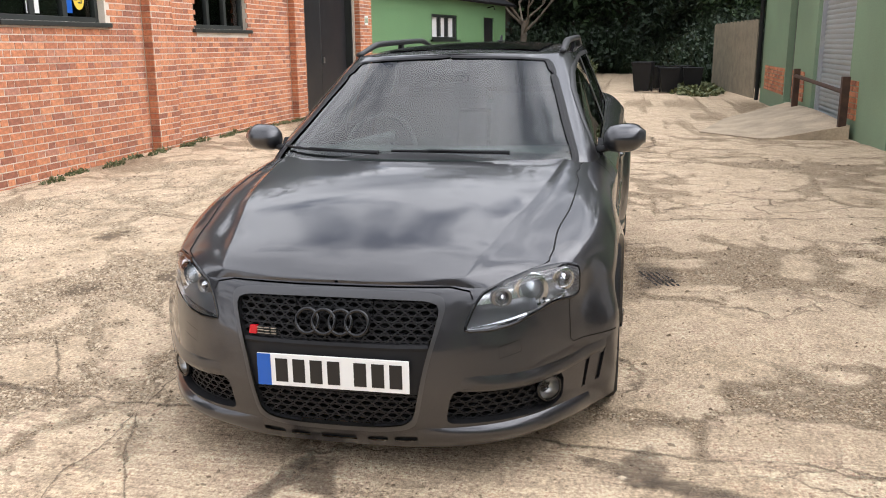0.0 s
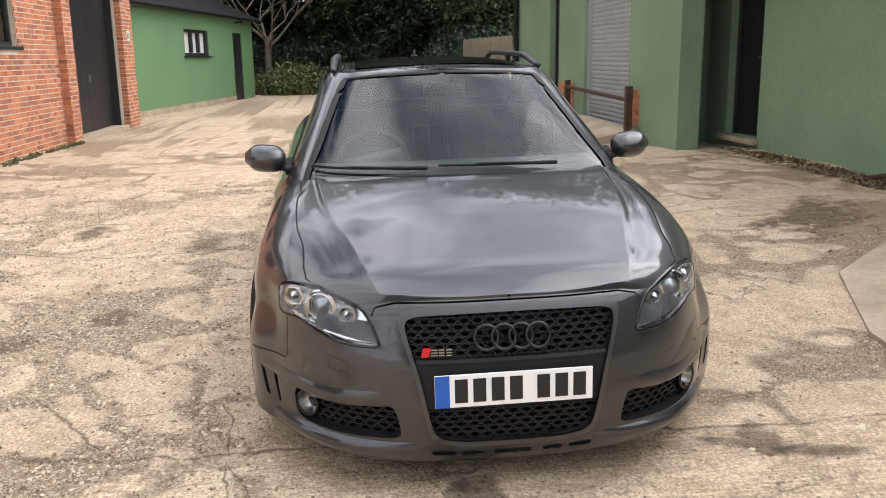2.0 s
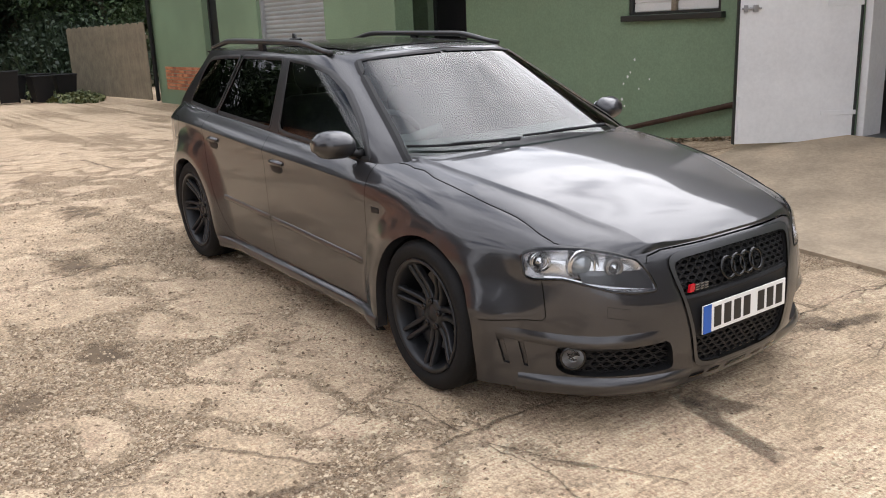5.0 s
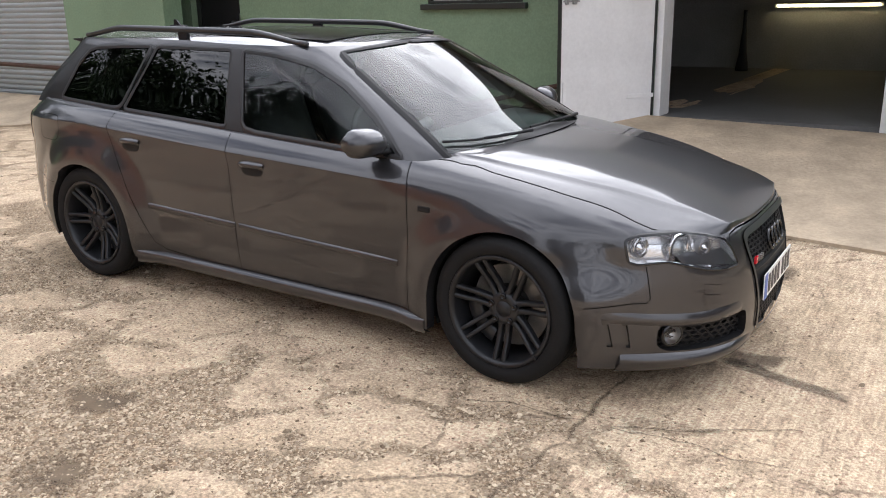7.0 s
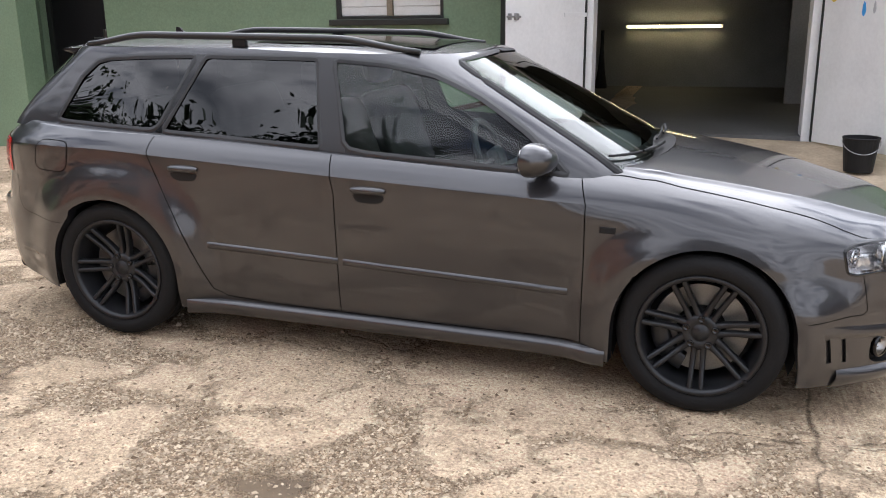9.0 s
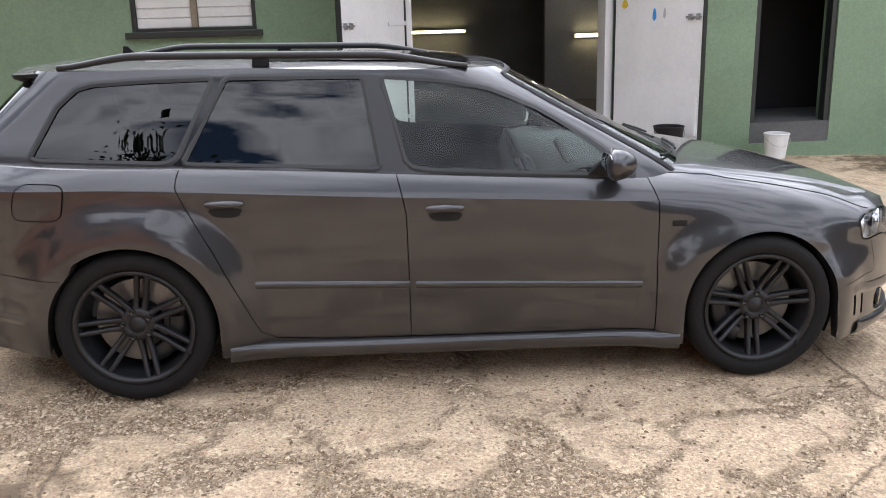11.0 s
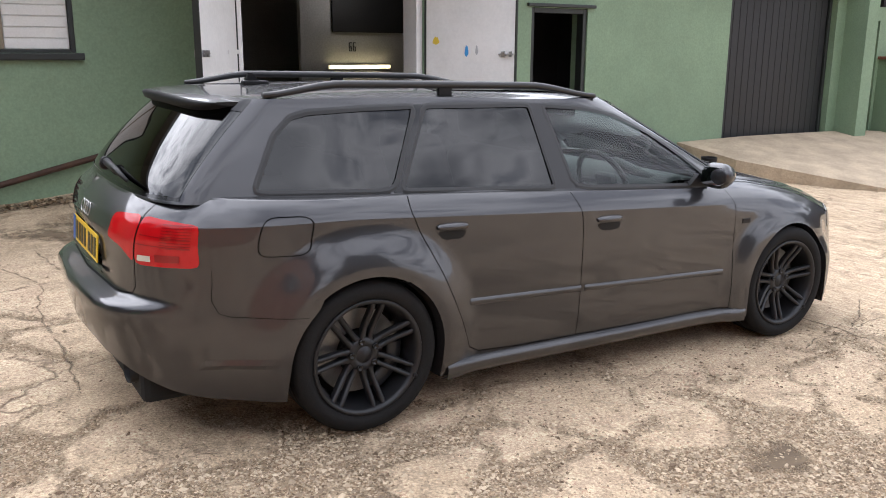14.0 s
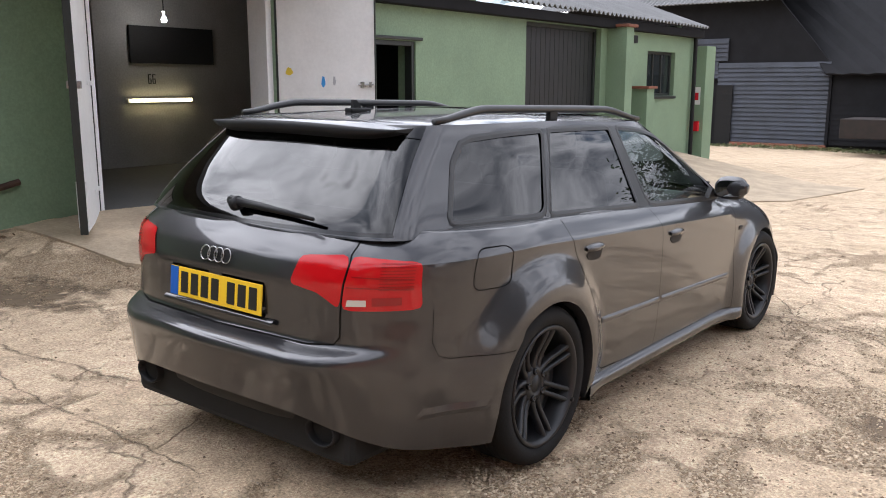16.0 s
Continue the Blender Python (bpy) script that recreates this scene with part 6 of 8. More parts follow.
def roof_z(x, q, ze):
    zc = max(roof_mid(x), ze)
    return zc - (zc - ze) * abs(q) ** 2.3


roof_rows = []
for c in [k / 14 for k in range(1, 14)] + [1 + k / 40 for k in range(41)] + [2 + k / 20 for k in range(1, 20)] + [2.985]:
    s, z = cab_point(c, 1.0)
    e = cabin(s, z)
    roof_rows.append([(e.x, e.y * -math.sin(k / 18 * math.pi / 2) , roof_z(e.x, math.sin(k / 18 * math.pi / 2), e.z)) for k in range(-18, 19)])
bm = bmesh.new()
grid_face(bm, roof_rows)
part("roof", bm, PAINT, car, smooth_faces=True)


def roof_patch(x0, x1, hw, lift, n=20):
    rows = []
    for k in range(n + 1):
        x = x0 + (x1 - x0) * k / n
        rows.append([(x, hw * j / 12, roof_z(x, hw * j / 12 / 0.60, 1.33) + lift) for j in range(-12, 13)])
    return rows


bm = bmesh.new()
grid_face(bm, roof_patch(-0.78, 0.10, 0.44, 0.004))
part("sunroof", bm, BLACK_GLOSS, car, "black glass sunroof", smooth_faces=True)

for side in (1, -1):
    bm = bmesh.new()
    path, rad = [], []
    for k in range(29):
        t = k / 28
        x = 0.075 - 1.70 * t
        hgt = smooth(-0.02, 0.24, t) * smooth(1.02, 0.80, t)
        y = 0.560 - 0.02 * t
        path.append((x, -side * y, roof_z(x, 0.93, 1.33) + 0.002 + 0.046 * hgt))
        rad.append(0.013 + 0.005 * hgt)
    tube(bm, path, rad, 10, squash=(1.25, 0.95))
    rr = part("roof_rail", bm, WINDOW_TRIM, car, "satin dark grey roof rail", smooth_faces=True)
    part("rail_foot", box_bm(-0.83, -0.76, -side * 0.552 - 0.012, -side * 0.552 + 0.012, 1.335, 1.385, bevel=0.005), BLACK_TRIM, rr)

# roof spoiler, painted above and black beneath, and aerial
top_rows, under_rows = [], []
for k in range(-20, 21):
    q = k / 20
    y = 0.512 * q
    dx = 0.035 + 0.085 * abs(q) ** 3.5
    k2 = 1 - 0.80 * abs(q) ** 5
    zc = 1.342 - 0.030 * abs(q) ** 2.6
    top_rows.append([(-1.64 + dx, y, zc - 0.002), (-1.76 + dx, y, zc + 0.003), (-1.87 + dx, y, zc - 0.008 * k2), (-1.915 + dx, y, zc - 0.016 * k2), (-1.922 + dx, y, zc - 0.019 * k2)])
    under_rows.append([(-1.922 + dx, y, zc - 0.019 * k2), (-1.934 + dx, y, zc - 0.030 * k2), (-1.925 + dx, y, zc - 0.056 * k2), (-1.87 + dx, y, zc - 0.080 * k2), (-1.80 + dx, y, zc - 0.090 * k2)])
bm = bmesh.new()
grid_face(bm, top_rows)
spoiler = part("spoiler", bm, PAINT, car, "grey roof spoiler with a black underside", smooth_faces=True)
bm = bmesh.new()
grid_face(bm, under_rows)
for r in (0, -1):
    bm.faces.new([bm.verts.new(p) for p in top_rows[r] + under_rows[r][1:]])
part("spoiler_underside", bm, BLACK_TRIM, spoiler, "black underside", smooth_faces=True)
bm = bmesh.new()
box(bm, -1.52, -1.40, -0.022, 0.022, 1.352, 1.372, bevel=0.006)
prism(bm, [(-1.50, 1.37), (-1.44, 1.37), (-1.475, 1.405), (-1.495, 1.405)], -0.006, 0.006)
part("aerial", bm, BLACK_TRIM, car)

# cowl under the windscreen and wipers
bm = bmesh.new()
rows = [[], [], []]
for k in range(-20, 21):
    q = k / 20
    y = 0.64 * q
    x0 = 1.10 - 0.175 * abs(q) ** 2.2
    zh = hood_mid(x0 + 0.03) - 0.052 * abs(q) ** 2.4
    rows[0].append((x0 + 0.045, y, zh + 0.004))
    rows[1].append((x0 + 0.0, y, zh + 0.006))
    rows[2].append((x0 - 0.07, y, zh + 0.022))
grid_face(bm, rows)
part("cowl", bm, BLACK_TRIM, car, smooth_faces=True)


def wiper(name, pts, parent, r=0.007):
    bm = bmesh.new()
    tube(bm, pts, [r * 1.4] + [r] * (len(pts) - 2) + [r * 0.7], 8)
    return part(name, bm, BLACK_TRIM, parent)


def screen_at(y, z, off=0.016):
    fx = screen_x(z) - CAB_FRONT
    q = min(1.0, abs(y) / cabin_y(z))
    x = fx + CAB_FRONT * (1 - q ** 3.3) ** (1 / 3.3)
    return (x + off * 0.6, y, z + off)


for y0, y1 in ((-0.16, -0.62), (0.42, -0.06)):
    arm = wiper("wiper", [screen_at(y0 + (y1 - y0) * t, 0.925 + 0.012 * t, 0.026) for t in (0, 0.25, 0.5, 0.75)], car)
    bm = bmesh.new()
    tube(bm, [screen_at(y0 + (y1 - y0) * (0.15 + 0.95 * k / 8), 0.935 + 0.006 * k / 8, 0.014) for k in range(9)], 0.006, 6)
    part("wiper_blade", bm, BLACK_TRIM, arm)

# grille: honeycomb mesh, bar, rings, small badge, plate
def skin_yz(y, z, off=0.0):
    """The nose at a place across the car."""
    zz = min(max(z, 0.09), 0.70)
    w = side_y(1.85, zz)
    q = min(1.0, abs(y) / w)
    return FRONT_X + (nose_x(zz) - FRONT_X) * (1 - q ** 3.0) ** (1 / 3.0) + off


grille_yz = [(-skin(s, z).y, z) for s, z in GRILLE_IN if s < 2.29]
grille_yz = grille_yz + [(-y, z) for y, z in grille_yz[::-1]]


def honeycomb(bm, poly, cw, ch, off, at, thick=0.0045):
    ys = [p[0] for p in poly]
    zs = [p[1] for p in poly]
    done = set()
    j = 0
    z = min(zs) - ch
    while z < max(zs) + ch:
        y = min(ys) - cw + (cw / 2 if j % 2 else 0)
        while y < max(ys) + cw:
            ring = [(y - cw * 0.34, z + ch * 0.5), (y + cw * 0.34, z + ch * 0.5), (y + cw * 0.5, z), (y + cw * 0.34, z - ch * 0.5), (y - cw * 0.34, z - ch * 0.5), (y - cw * 0.5, z)]
            ring = [(y - cw * 0.16, z + ch * 0.5), (y + cw * 0.16, z + ch * 0.5), (y + cw * 0.5, z), (y + cw * 0.16, z - ch * 0.5), (y - cw * 0.16, z - ch * 0.5), (y - cw * 0.5, z)]
            for a, b in zip(ring, ring[1:] + ring[:1]):
                key = tuple(sorted(((round(a[0], 3), round(a[1], 3)), (round(b[0], 3), round(b[1], 3)))))
                mid = ((a[0] + b[0]) / 2, (a[1] + b[1]) / 2)
                if key in done or not inside(mid, poly):
                    continue
                done.add(key)
                d = Vector((b[0] - a[0], b[1] - a[1]))
                d.normalize()
                nrm = Vector((-d.y, d.x)) * thick / 2
                lo, hi = [], []
                for p, sgn in ((a, 1), (b, 1), (b, -1), (a, -1)):
                    yy, zz = p[0] + nrm.x * sgn, p[1] + nrm.y * sgn
                    px = at(yy, zz)
                    hi.append(bm.verts.new((px[0] + off, px[1], px[2])))
                    lo.append(bm.verts.new((px[0] + off - 0.02, px[1], px[2])))
                bm.faces.new(hi)
                for k in range(4):
                    bm.faces.new((hi[k], hi[(k + 1) % 4], lo[(k + 1) % 4], lo[k]))
            y += cw * 1.0
        z += ch * 0.5 if False else ch
        j += 1


bm = bmesh.new()
honeycomb(bm, [p for p in grille_yz], 0.043, 0.0200, -0.012, lambda y, z: (skin_yz(y, z), y, z))
part("grille_mesh", bm, BLACK_TRIM, car, "black honeycomb grille")
bm = bmesh.new()
rows = []
for k in range(-14, 15):
    y = 0.315 * k / 14
    rows.append([(skin_yz(y, z, o), y, z) for z, o in ((0.500, -0.02), (0.498, -0.004), (0.488, 0.0), (0.478, -0.004), (0.400, -0.006), (0.335, -0.006), (0.326, -0.02))])
grid_face(bm, rows)
part("plate_carrier", bm, BLACK_TRIM, car, smooth_faces=False)


def ring_row(n, pitch, r, thick, place, mat, name, label, squash=(1, 1)):
    """Overlapping plain rings in a row."""
    holder = None
    for k in range(n):
        bm = bmesh.new()
        c = (k - (n - 1) / 2) * pitch
        pts = [place(c + r * math.cos(2 * math.pi * j / 32), r * math.sin(2 * math.pi * j / 32), 0.0015 * (k % 2)) for j in range(32)]
        tube(bm, pts, thick, 8, closed=True)
        part(name, bm, mat, car, label if k == 0 else "", smooth_faces=True)


ring_row(4, 0.0565, 0.0385, 0.0068, lambda a, b, o: (skin_yz(a, 0.566 + b, 0.010 + o), a, 0.566 + b), BLACK_GLOSS, "emblem_ring", "black ring emblem on the grille")
bm = bmesh.new()
for k, (a, b) in enumerate(((-0.266, -0.244), (-0.240, -0.222), (-0.216, -0.198))):
    for z0, z1 in ((0.512, 0.5155), (0.5215, 0.525), (0.531, 0.5345)):
        x = skin_yz((a + b) / 2, 0.52, -0.004)
        box(bm, x - 0.004, x + 0.006, a, b, z0, z1)
part("badge", bm, SATIN, car, "small silver badge bars")
bm = bmesh.new()
x = skin_yz(-0.28, 0.52, -0.004)
vs = box(bm, x - 0.004, x + 0.007, -0.298, -0.272, 0.509, 0.537)
for v in vs:
    if v.co.z > 0.52:
        v.co.y += 0.006
part("badge_mark", bm, RED, car, "red badge block")


def number_plate(name, m, face_mat, label, band=True):
    """A plate 520 by 111 mm with plain bars for its characters."""
    p = part(name, box_bm(-0.26, 0.26, -0.003, 0.003, -0.0555, 0.0555, bevel=0.002), face_mat, car, label, m=m)
    if band:
        part("blue_band", box_bm(-0.259, -0.212, -0.0046, -0.0032, -0.0545, 0.0545), BLUE_PLATE, p)
    for a in (-0.195, -0.135, -0.075, -0.015, 0.075, 0.135, 0.195):
        part("character_bar", box_bm(a - 0.0 , a + 0.042, -0.0046, -0.0032, -0.040, 0.040), BLACK_INK, p)
    return p


tilt = math.atan2(0.010, 0.111)
number_plate("front_plate", Matrix.Translation((2.236, 0, 0.400)) @ Matrix.Rotation(math.radians(90), 4, "Z") @ Matrix.Rotation(-tilt * 0.4, 4, "X"), WHITE_PLATE, "white number plate with blue band and dark bars")
number_plate("rear_plate", Matrix.Translation((-2.217, 0, 0.716)) @ Matrix.Rotation(math.radians(-90), 4, "Z") @ Matrix.Rotation(math.radians(-4), 4, "X"), YELLOW_PLATE, "yellow number plate with blue band and dark bars")

# intake mesh and fog lamps
for side in (1, -1):
    bm = bmesh.new()
    honeycomb(bm, INTAKE, 0.046, 0.0205, 0.0, lambda s, z: tuple(skin(s, z) + (Vector((-0.03, 0.012, 0)))), 0.0045)
    if side < 0:
        for v in bm.verts:
            v.co.y *= -1
    part("intake_mesh", bm, BLACK_TRIM, car, "black honeycomb intake grille")
    c = skin(1.69, 0.288)
    m = Matrix.Translation((c.x - 0.022, (c.y + 0.008) * side, c.z)) @ Matrix.Rotation(math.radians(90 - 38 * side), 4, "Z")
    fog = part("fog_lamp", (lambda b: (lathe(b, [(0.020, 0.03), (0.046, 0.006), (0.050, -0.012), (0.045, -0.020), (0.040, -0.018)], 28), b)[1])(bmesh.new()), BLACK_GLOSS, car, smooth_faces=True, m=m)
    b2 = bmesh.new()
    lathe(b2, [(0.0005, 0.018), (0.020, 0.012), (0.040, -0.014)], 28)
    part("reflector", b2, SATIN, fog, smooth_faces=True)
    b2 = bmesh.new()
    lathe(b2, [(0.0005, -0.024), (0.022, -0.022), (0.040, -0.017)], 28)
    part("lens", b2, LAMP_GLASS, fog, smooth_faces=True)

# headlamps
for side in (1, -1):
    lamp = body_part("headlamp", cut["lamp"], skin, LAMP_GLASS, left=side < 0, push=0.001, label="clear headlamp with round projector")
    body_part("housing", cut["lamp"], skin, LAMP_SILVER, left=side < 0, push=-0.050, parent=lamp)
    r = returns("housing_edge", LAMP, skin, LAMP_SILVER, 0.062, both=False, parent=lamp)
    if side < 0:
        for v in r.data.vertices:
            v.co.y *= -1
    e = seal("lamp_seal", LAMP, skin, 0.010, 0.003, BLACK_GLOSS, both=False)
    e.parent = lamp
    if side < 0:
        for v in e.data.vertices:
            v.co.y *= -1
    for s, z, r1, mt in ((1.765, 0.632, 0.060, CHROME), (1.60, 0.640, 0.040, CHROME), (1.885, 0.624, 0.034, SATIN)):
        c = skin(s, z)
        m = Matrix.Translation((c.x - 0.040, (c.y + 0.018) * side, c.z - 0.006)) @ Matrix.Rotation(math.radians(90 - 24 * side), 4, "Z")
        b2 = bmesh.new()
        lathe(b2, [(r1 * 0.62, 0.012), (r1 * 0.66, -0.006), (r1 * 0.80, -0.012), (r1 * 0.86, -0.004), (r1 * 0.98, -0.012), (r1 * 1.04, -0.004), (r1 * 1.0, 0.02)], 36)
        ringp = part("lamp_ring", b2, mt, lamp, smooth_faces=True, m=m)
        b2 = bmesh.new()
        lathe(b2, [(0.0005, -0.020), (r1 * 0.34, -0.014), (r1 * 0.62, 0.004)], 28)
        part("projector", b2, DARK_LENS if r1 > 0.05 else CHROME, ringp, smooth_faces=True)
    # dark mask along the lamp's foot, inside the lens
    b2 = bmesh.new()
    rows = []
    for k in range(17):
        u = k / 16
        sv = 1.74 + 0.27 * u
        z0 = 0.574 - 0.032 * u
        rows.append([tuple(Vector((p.x, p.y * side, p.z))) for p in (skin(sv, z0) + Vector((-0.012, 0.006, 0)), skin(sv, z0 + 0.020 + 0.016 * u) + Vector((-0.030, 0.016, 0)), skin(sv, z0 + 0.034 + 0.022 * u) + Vector((-0.046, 0.024, 0)))])
    grid_face(b2, rows)
    part("lamp_mask", b2, LAMP_SHADE, lamp, smooth_faces=True)
    b2 = bmesh.new()
    pts = [skin(s, z) + Vector((-0.02, 0.01, 0.0)) for s, z in ((1.60, 0.584), (1.68, 0.582), (1.79, 0.560), (1.88, 0.549), (1.98, 0.544))]
    tube(b2, [(p.x, p.y * side, p.z) for p in pts], 0.007, 6)
    part("lamp_trim", b2, CHROME, lamp)

# door mirrors
for side in (1, -1):
    bm = bmesh.new()
    rows = []
    for k in range(15):
        t = k / 14
        y = 0.800 + 0.190 * t
        prof = (1 - abs(2 * (t - 0.48)) ** 3.2) ** 0.5 if 0 < t < 0.98 else 0.38
        a, h = 0.098 * max(0.42, prof), 0.066 * max(0.42, prof)
        cx, cz = 0.655 - 0.035 * t, 0.955 + 0.008 * t
        rows.append([(cx + (a * math.cos(q) if math.cos(q) > 0 else 0.35 * a * math.cos(q)), -side * y, cz + h * math.sin(q)) for q in [2 * math.pi * j / 20 for j in range(21)]])
    vs = grid_face(bm, rows)
    bm.faces.new(vs[-1][:-1])
    bm.faces.new(vs[0][:-1])
    bmesh.ops.remove_doubles(bm, verts=bm.verts, dist=1e-4)
    mir = part("door_mirror", bm, PAINT, car, "grey door mirror on a black foot", smooth_faces=True)
    bm = bmesh.new()
    prism(bm, rounded([(-side * 0.824, 0.908), (-side * 0.972, 0.918), (-side * 0.972, 1.008), (-side * 0.824, 1.000)], 0.3, 4), 0.606, 0.612, "yz")
    part("mirror_glass", bm, MIRROR, mir, "mirror glass")
    bm = bmesh.new()
    tube(bm, [(0.68, -side * 0.765, 0.905), (0.675, -side * 0.80, 0.912), (0.66, -side * 0.84, 0.925)], [0.030, 0.022, 0.026], 10, squash=(1.2, 0.7))
    part("mirror_foot", bm, BLACK_TRIM, mir, smooth_faces=True)
    bm = bmesh.new()
    prism(bm, [(0.70, 0.885), (0.56, 0.90), (0.615, 0.955)], -side * 0.772, -side * 0.80)
    part("mirror_sail", bm, BLACK_TRIM, mir)

# tail lamps, rear furniture
for side in (1, -1):
    tl = body_part("tail_lamp", cut["tail_lamp"], skin, RED_LENS, left=side < 0, push=0.003, label="red tail lamp")
    body_part("tail_lamp_inner", cut["hatch_lamp"], skin, RED_LENS, left=side < 0, push=0.003, label="red lamp on the tailgate")
    for nm, poly, mt in (("reverse_lamp", [(-2.000, 0.738), (-1.915, 0.740), (-1.915, 0.762), (-1.995, 0.760)], BULB_WHITE), ("dark_segment", [(-1.89, 0.742), (-1.76, 0.746), (-1.76, 0.772), (-1.89, 0.770)], DARK_RED_LENS), ("lens_band", [(-1.98, 0.835), (-1.71, 0.828), (-1.71, 0.832), (-1.98, 0.839)], DARK_RED_LENS), ("lens_band", [(-2.0, 0.80), (-1.71, 0.798), (-1.71, 0.802), (-2.0, 0.804)], DARK_RED_LENS)):
        rows = [[(poly[0][0] + (poly[1][0] - poly[0][0]) * k / 8, poly[0][1] + (poly[1][1] - poly[0][1]) * k / 8) for k in range(9)], [(poly[3][0] + (poly[2][0] - poly[3][0]) * k / 8, poly[3][1] + (poly[2][1] - poly[3][1]) * k / 8) for k in range(9)]]
        faces = [[rows[0][k], rows[0][k + 1], rows[1][k + 1], rows[1][k]] for k in range(8)]
        o = body_part(nm, faces, skin, mt, left=side < 0, push=0.0055, parent=tl)
    for k in range(9):
        z = 0.795 + 0.0105 * k
        fc = [[(-1.86 + 0.019 * j, z), (-1.86 + 0.019 * (j + 1), z), (-1.86 + 0.019 * (j + 1), z + 0.003), (-1.86 + 0.019 * j, z + 0.003)] for j in range(8)]
        body_part("lens_rib", fc, skin, DARK_RED_LENS, left=side < 0, push=0.0050, parent=tl)
    bm = bmesh.new()
    lathe(bm, [(0.060, -0.12), (0.064, 0.0), (0.061, 0.006), (0.055, 0.0), (0.052, -0.10)], 30)
    m = Matrix.Translation((-2.175, -side * 0.50, 0.285)) @ Matrix.Rotation(math.radians(90), 4, "Z") @ Matrix.Diagonal((1.12, 1, 0.82, 1))
    ex = part("exhaust", bm, BLACK_TRIM, car, "black oval exhaust tip", smooth_faces=True, m=m)
    bm = bmesh.new()
    lathe(bm, [(0.0005, -0.08), (0.054, -0.08)], 30)
    part("exhaust_bore", bm, UNDER, ex)
bm = bmesh.new()
rows = []
for k in range(-16, 17):
    y = 0.66 * k / 16
    x = -2.185 + 0.14 * abs(k / 16) ** 3
    rows.append([(x + 0.012, y, 0.318), (x + 0.016, y, 0.285), (x + 0.08, y, 0.225), (x + 0.26, y, 0.195)])
grid_face(bm, rows)
part("diffuser", bm, BLACK_TRIM, car, smooth_faces=True)
ring_row(4, 0.0385, 0.0258, 0.0020, lambda a, b, o: (tail_x(0.845 + b) - 0.004 - o, a, 0.845 + b), SATIN, "emblem_ring", "silver ring emblem on the tailgate")
bm = bmesh.new()
rows = [[(tail_x(z) - o, y, z) for y in np.linspace(-0.31, 0.31, 12)] for z, o in ((0.630, 0.000), (0.634, 0.010), (0.640, 0.012), (0.646, 0.009), (0.652, 0.0))]
grid_face(bm, rows)
part("tailgate_handle", bm, PAINT, car, smooth_faces=True)
bm = bmesh.new()
tube(bm, [(hatch_x(1.02) - 0.03, 0.0, 1.02), (hatch_x(1.03) - 0.035, -0.03, 1.03)], 0.026, 10)
tube(bm, [(hatch_x(1.03) - 0.035, 0.02, 1.035), (hatch_x(1.02) - 0.03, -0.18, 1.025), (hatch_x(1.0) - 0.02, -0.42, 1.010)], [0.018, 0.014, 0.007], 8)
part("rear_wiper", bm, BLACK_TRIM, car, smooth_faces=True)

for side in (1, -1):
    bm = bmesh.new()
    rows = []
    for k in range(13):
        sp = tail_s(-1.72 - 0.27 * k / 12, 0.35)
        e = 0.005 * math.sin(math.pi * k / 12) ** 0.6
        a, b, c = skin(sp, 0.375), skin(sp, 0.352), skin(sp, 0.335)
        rows.append([(a.x, a.y * side, a.z), (b.x - e * 0.4, (b.y - e) * side, b.z), (c.x, c.y * side, c.z)])
    grid_face(bm, rows)
    part("rear_bumper_flute", bm, PAINT, car, smooth_faces=False)

# bumper crease strips
for side in (1, -1):
    bm = bmesh.new()
    rows = []
    for k in range(40):
        s = 1.43 + 0.60 * k / 39
        z = 0.372 - 0.018 * math.sin(math.pi * k / 39)
        e = math.sin(math.pi * k / 39) ** 0.5 * 0.012
        p = skin(s, z)
        n = Vector((p.x - 1.0, p.y, 0)).normalized()
        rows.append([tuple(Vector((q.x, q.y * side, q.z))) for q in (skin(s, z + 0.03) - n * 0.002, p + n * e, p + n * e * 0.9 + Vector((0, 0, -0.012)), skin(s, z - 0.03) - n * 0.004)])
    grid_face(bm, rows)
    part("bumper_crease", bm, PAINT, car, smooth_faces=True)

# flared lip under the bumper's intakes
for side in (1, -1):
    bm = bmesh.new()
    rows = []
    for k in range(40):
        u = k / 39
        sv = 1.50 + 0.66 * u
        e = math.sin(math.pi * min(1.0, 0.08 + 0.92 * u)) ** 0.6 * 0.026
        p = skin(sv, 0.175)
        n = Vector((p.x - 1.0, p.y, 0)).normalized()
        rows.append([(q.x, q.y * side, q.z) for q in (skin(sv, 0.214) - n * 0.002, skin(sv, 0.205) + n * e * 0.45, skin(sv, 0.190) + n * e, skin(sv, 0.172) + n * e * 1.05, skin(sv, 0.150) + n * e * 0.6, skin(sv, 0.128) - n * 0.003)])
    grid_face(bm, rows)
    part("bumper_lip", bm, PAINT, car, smooth_faces=True)

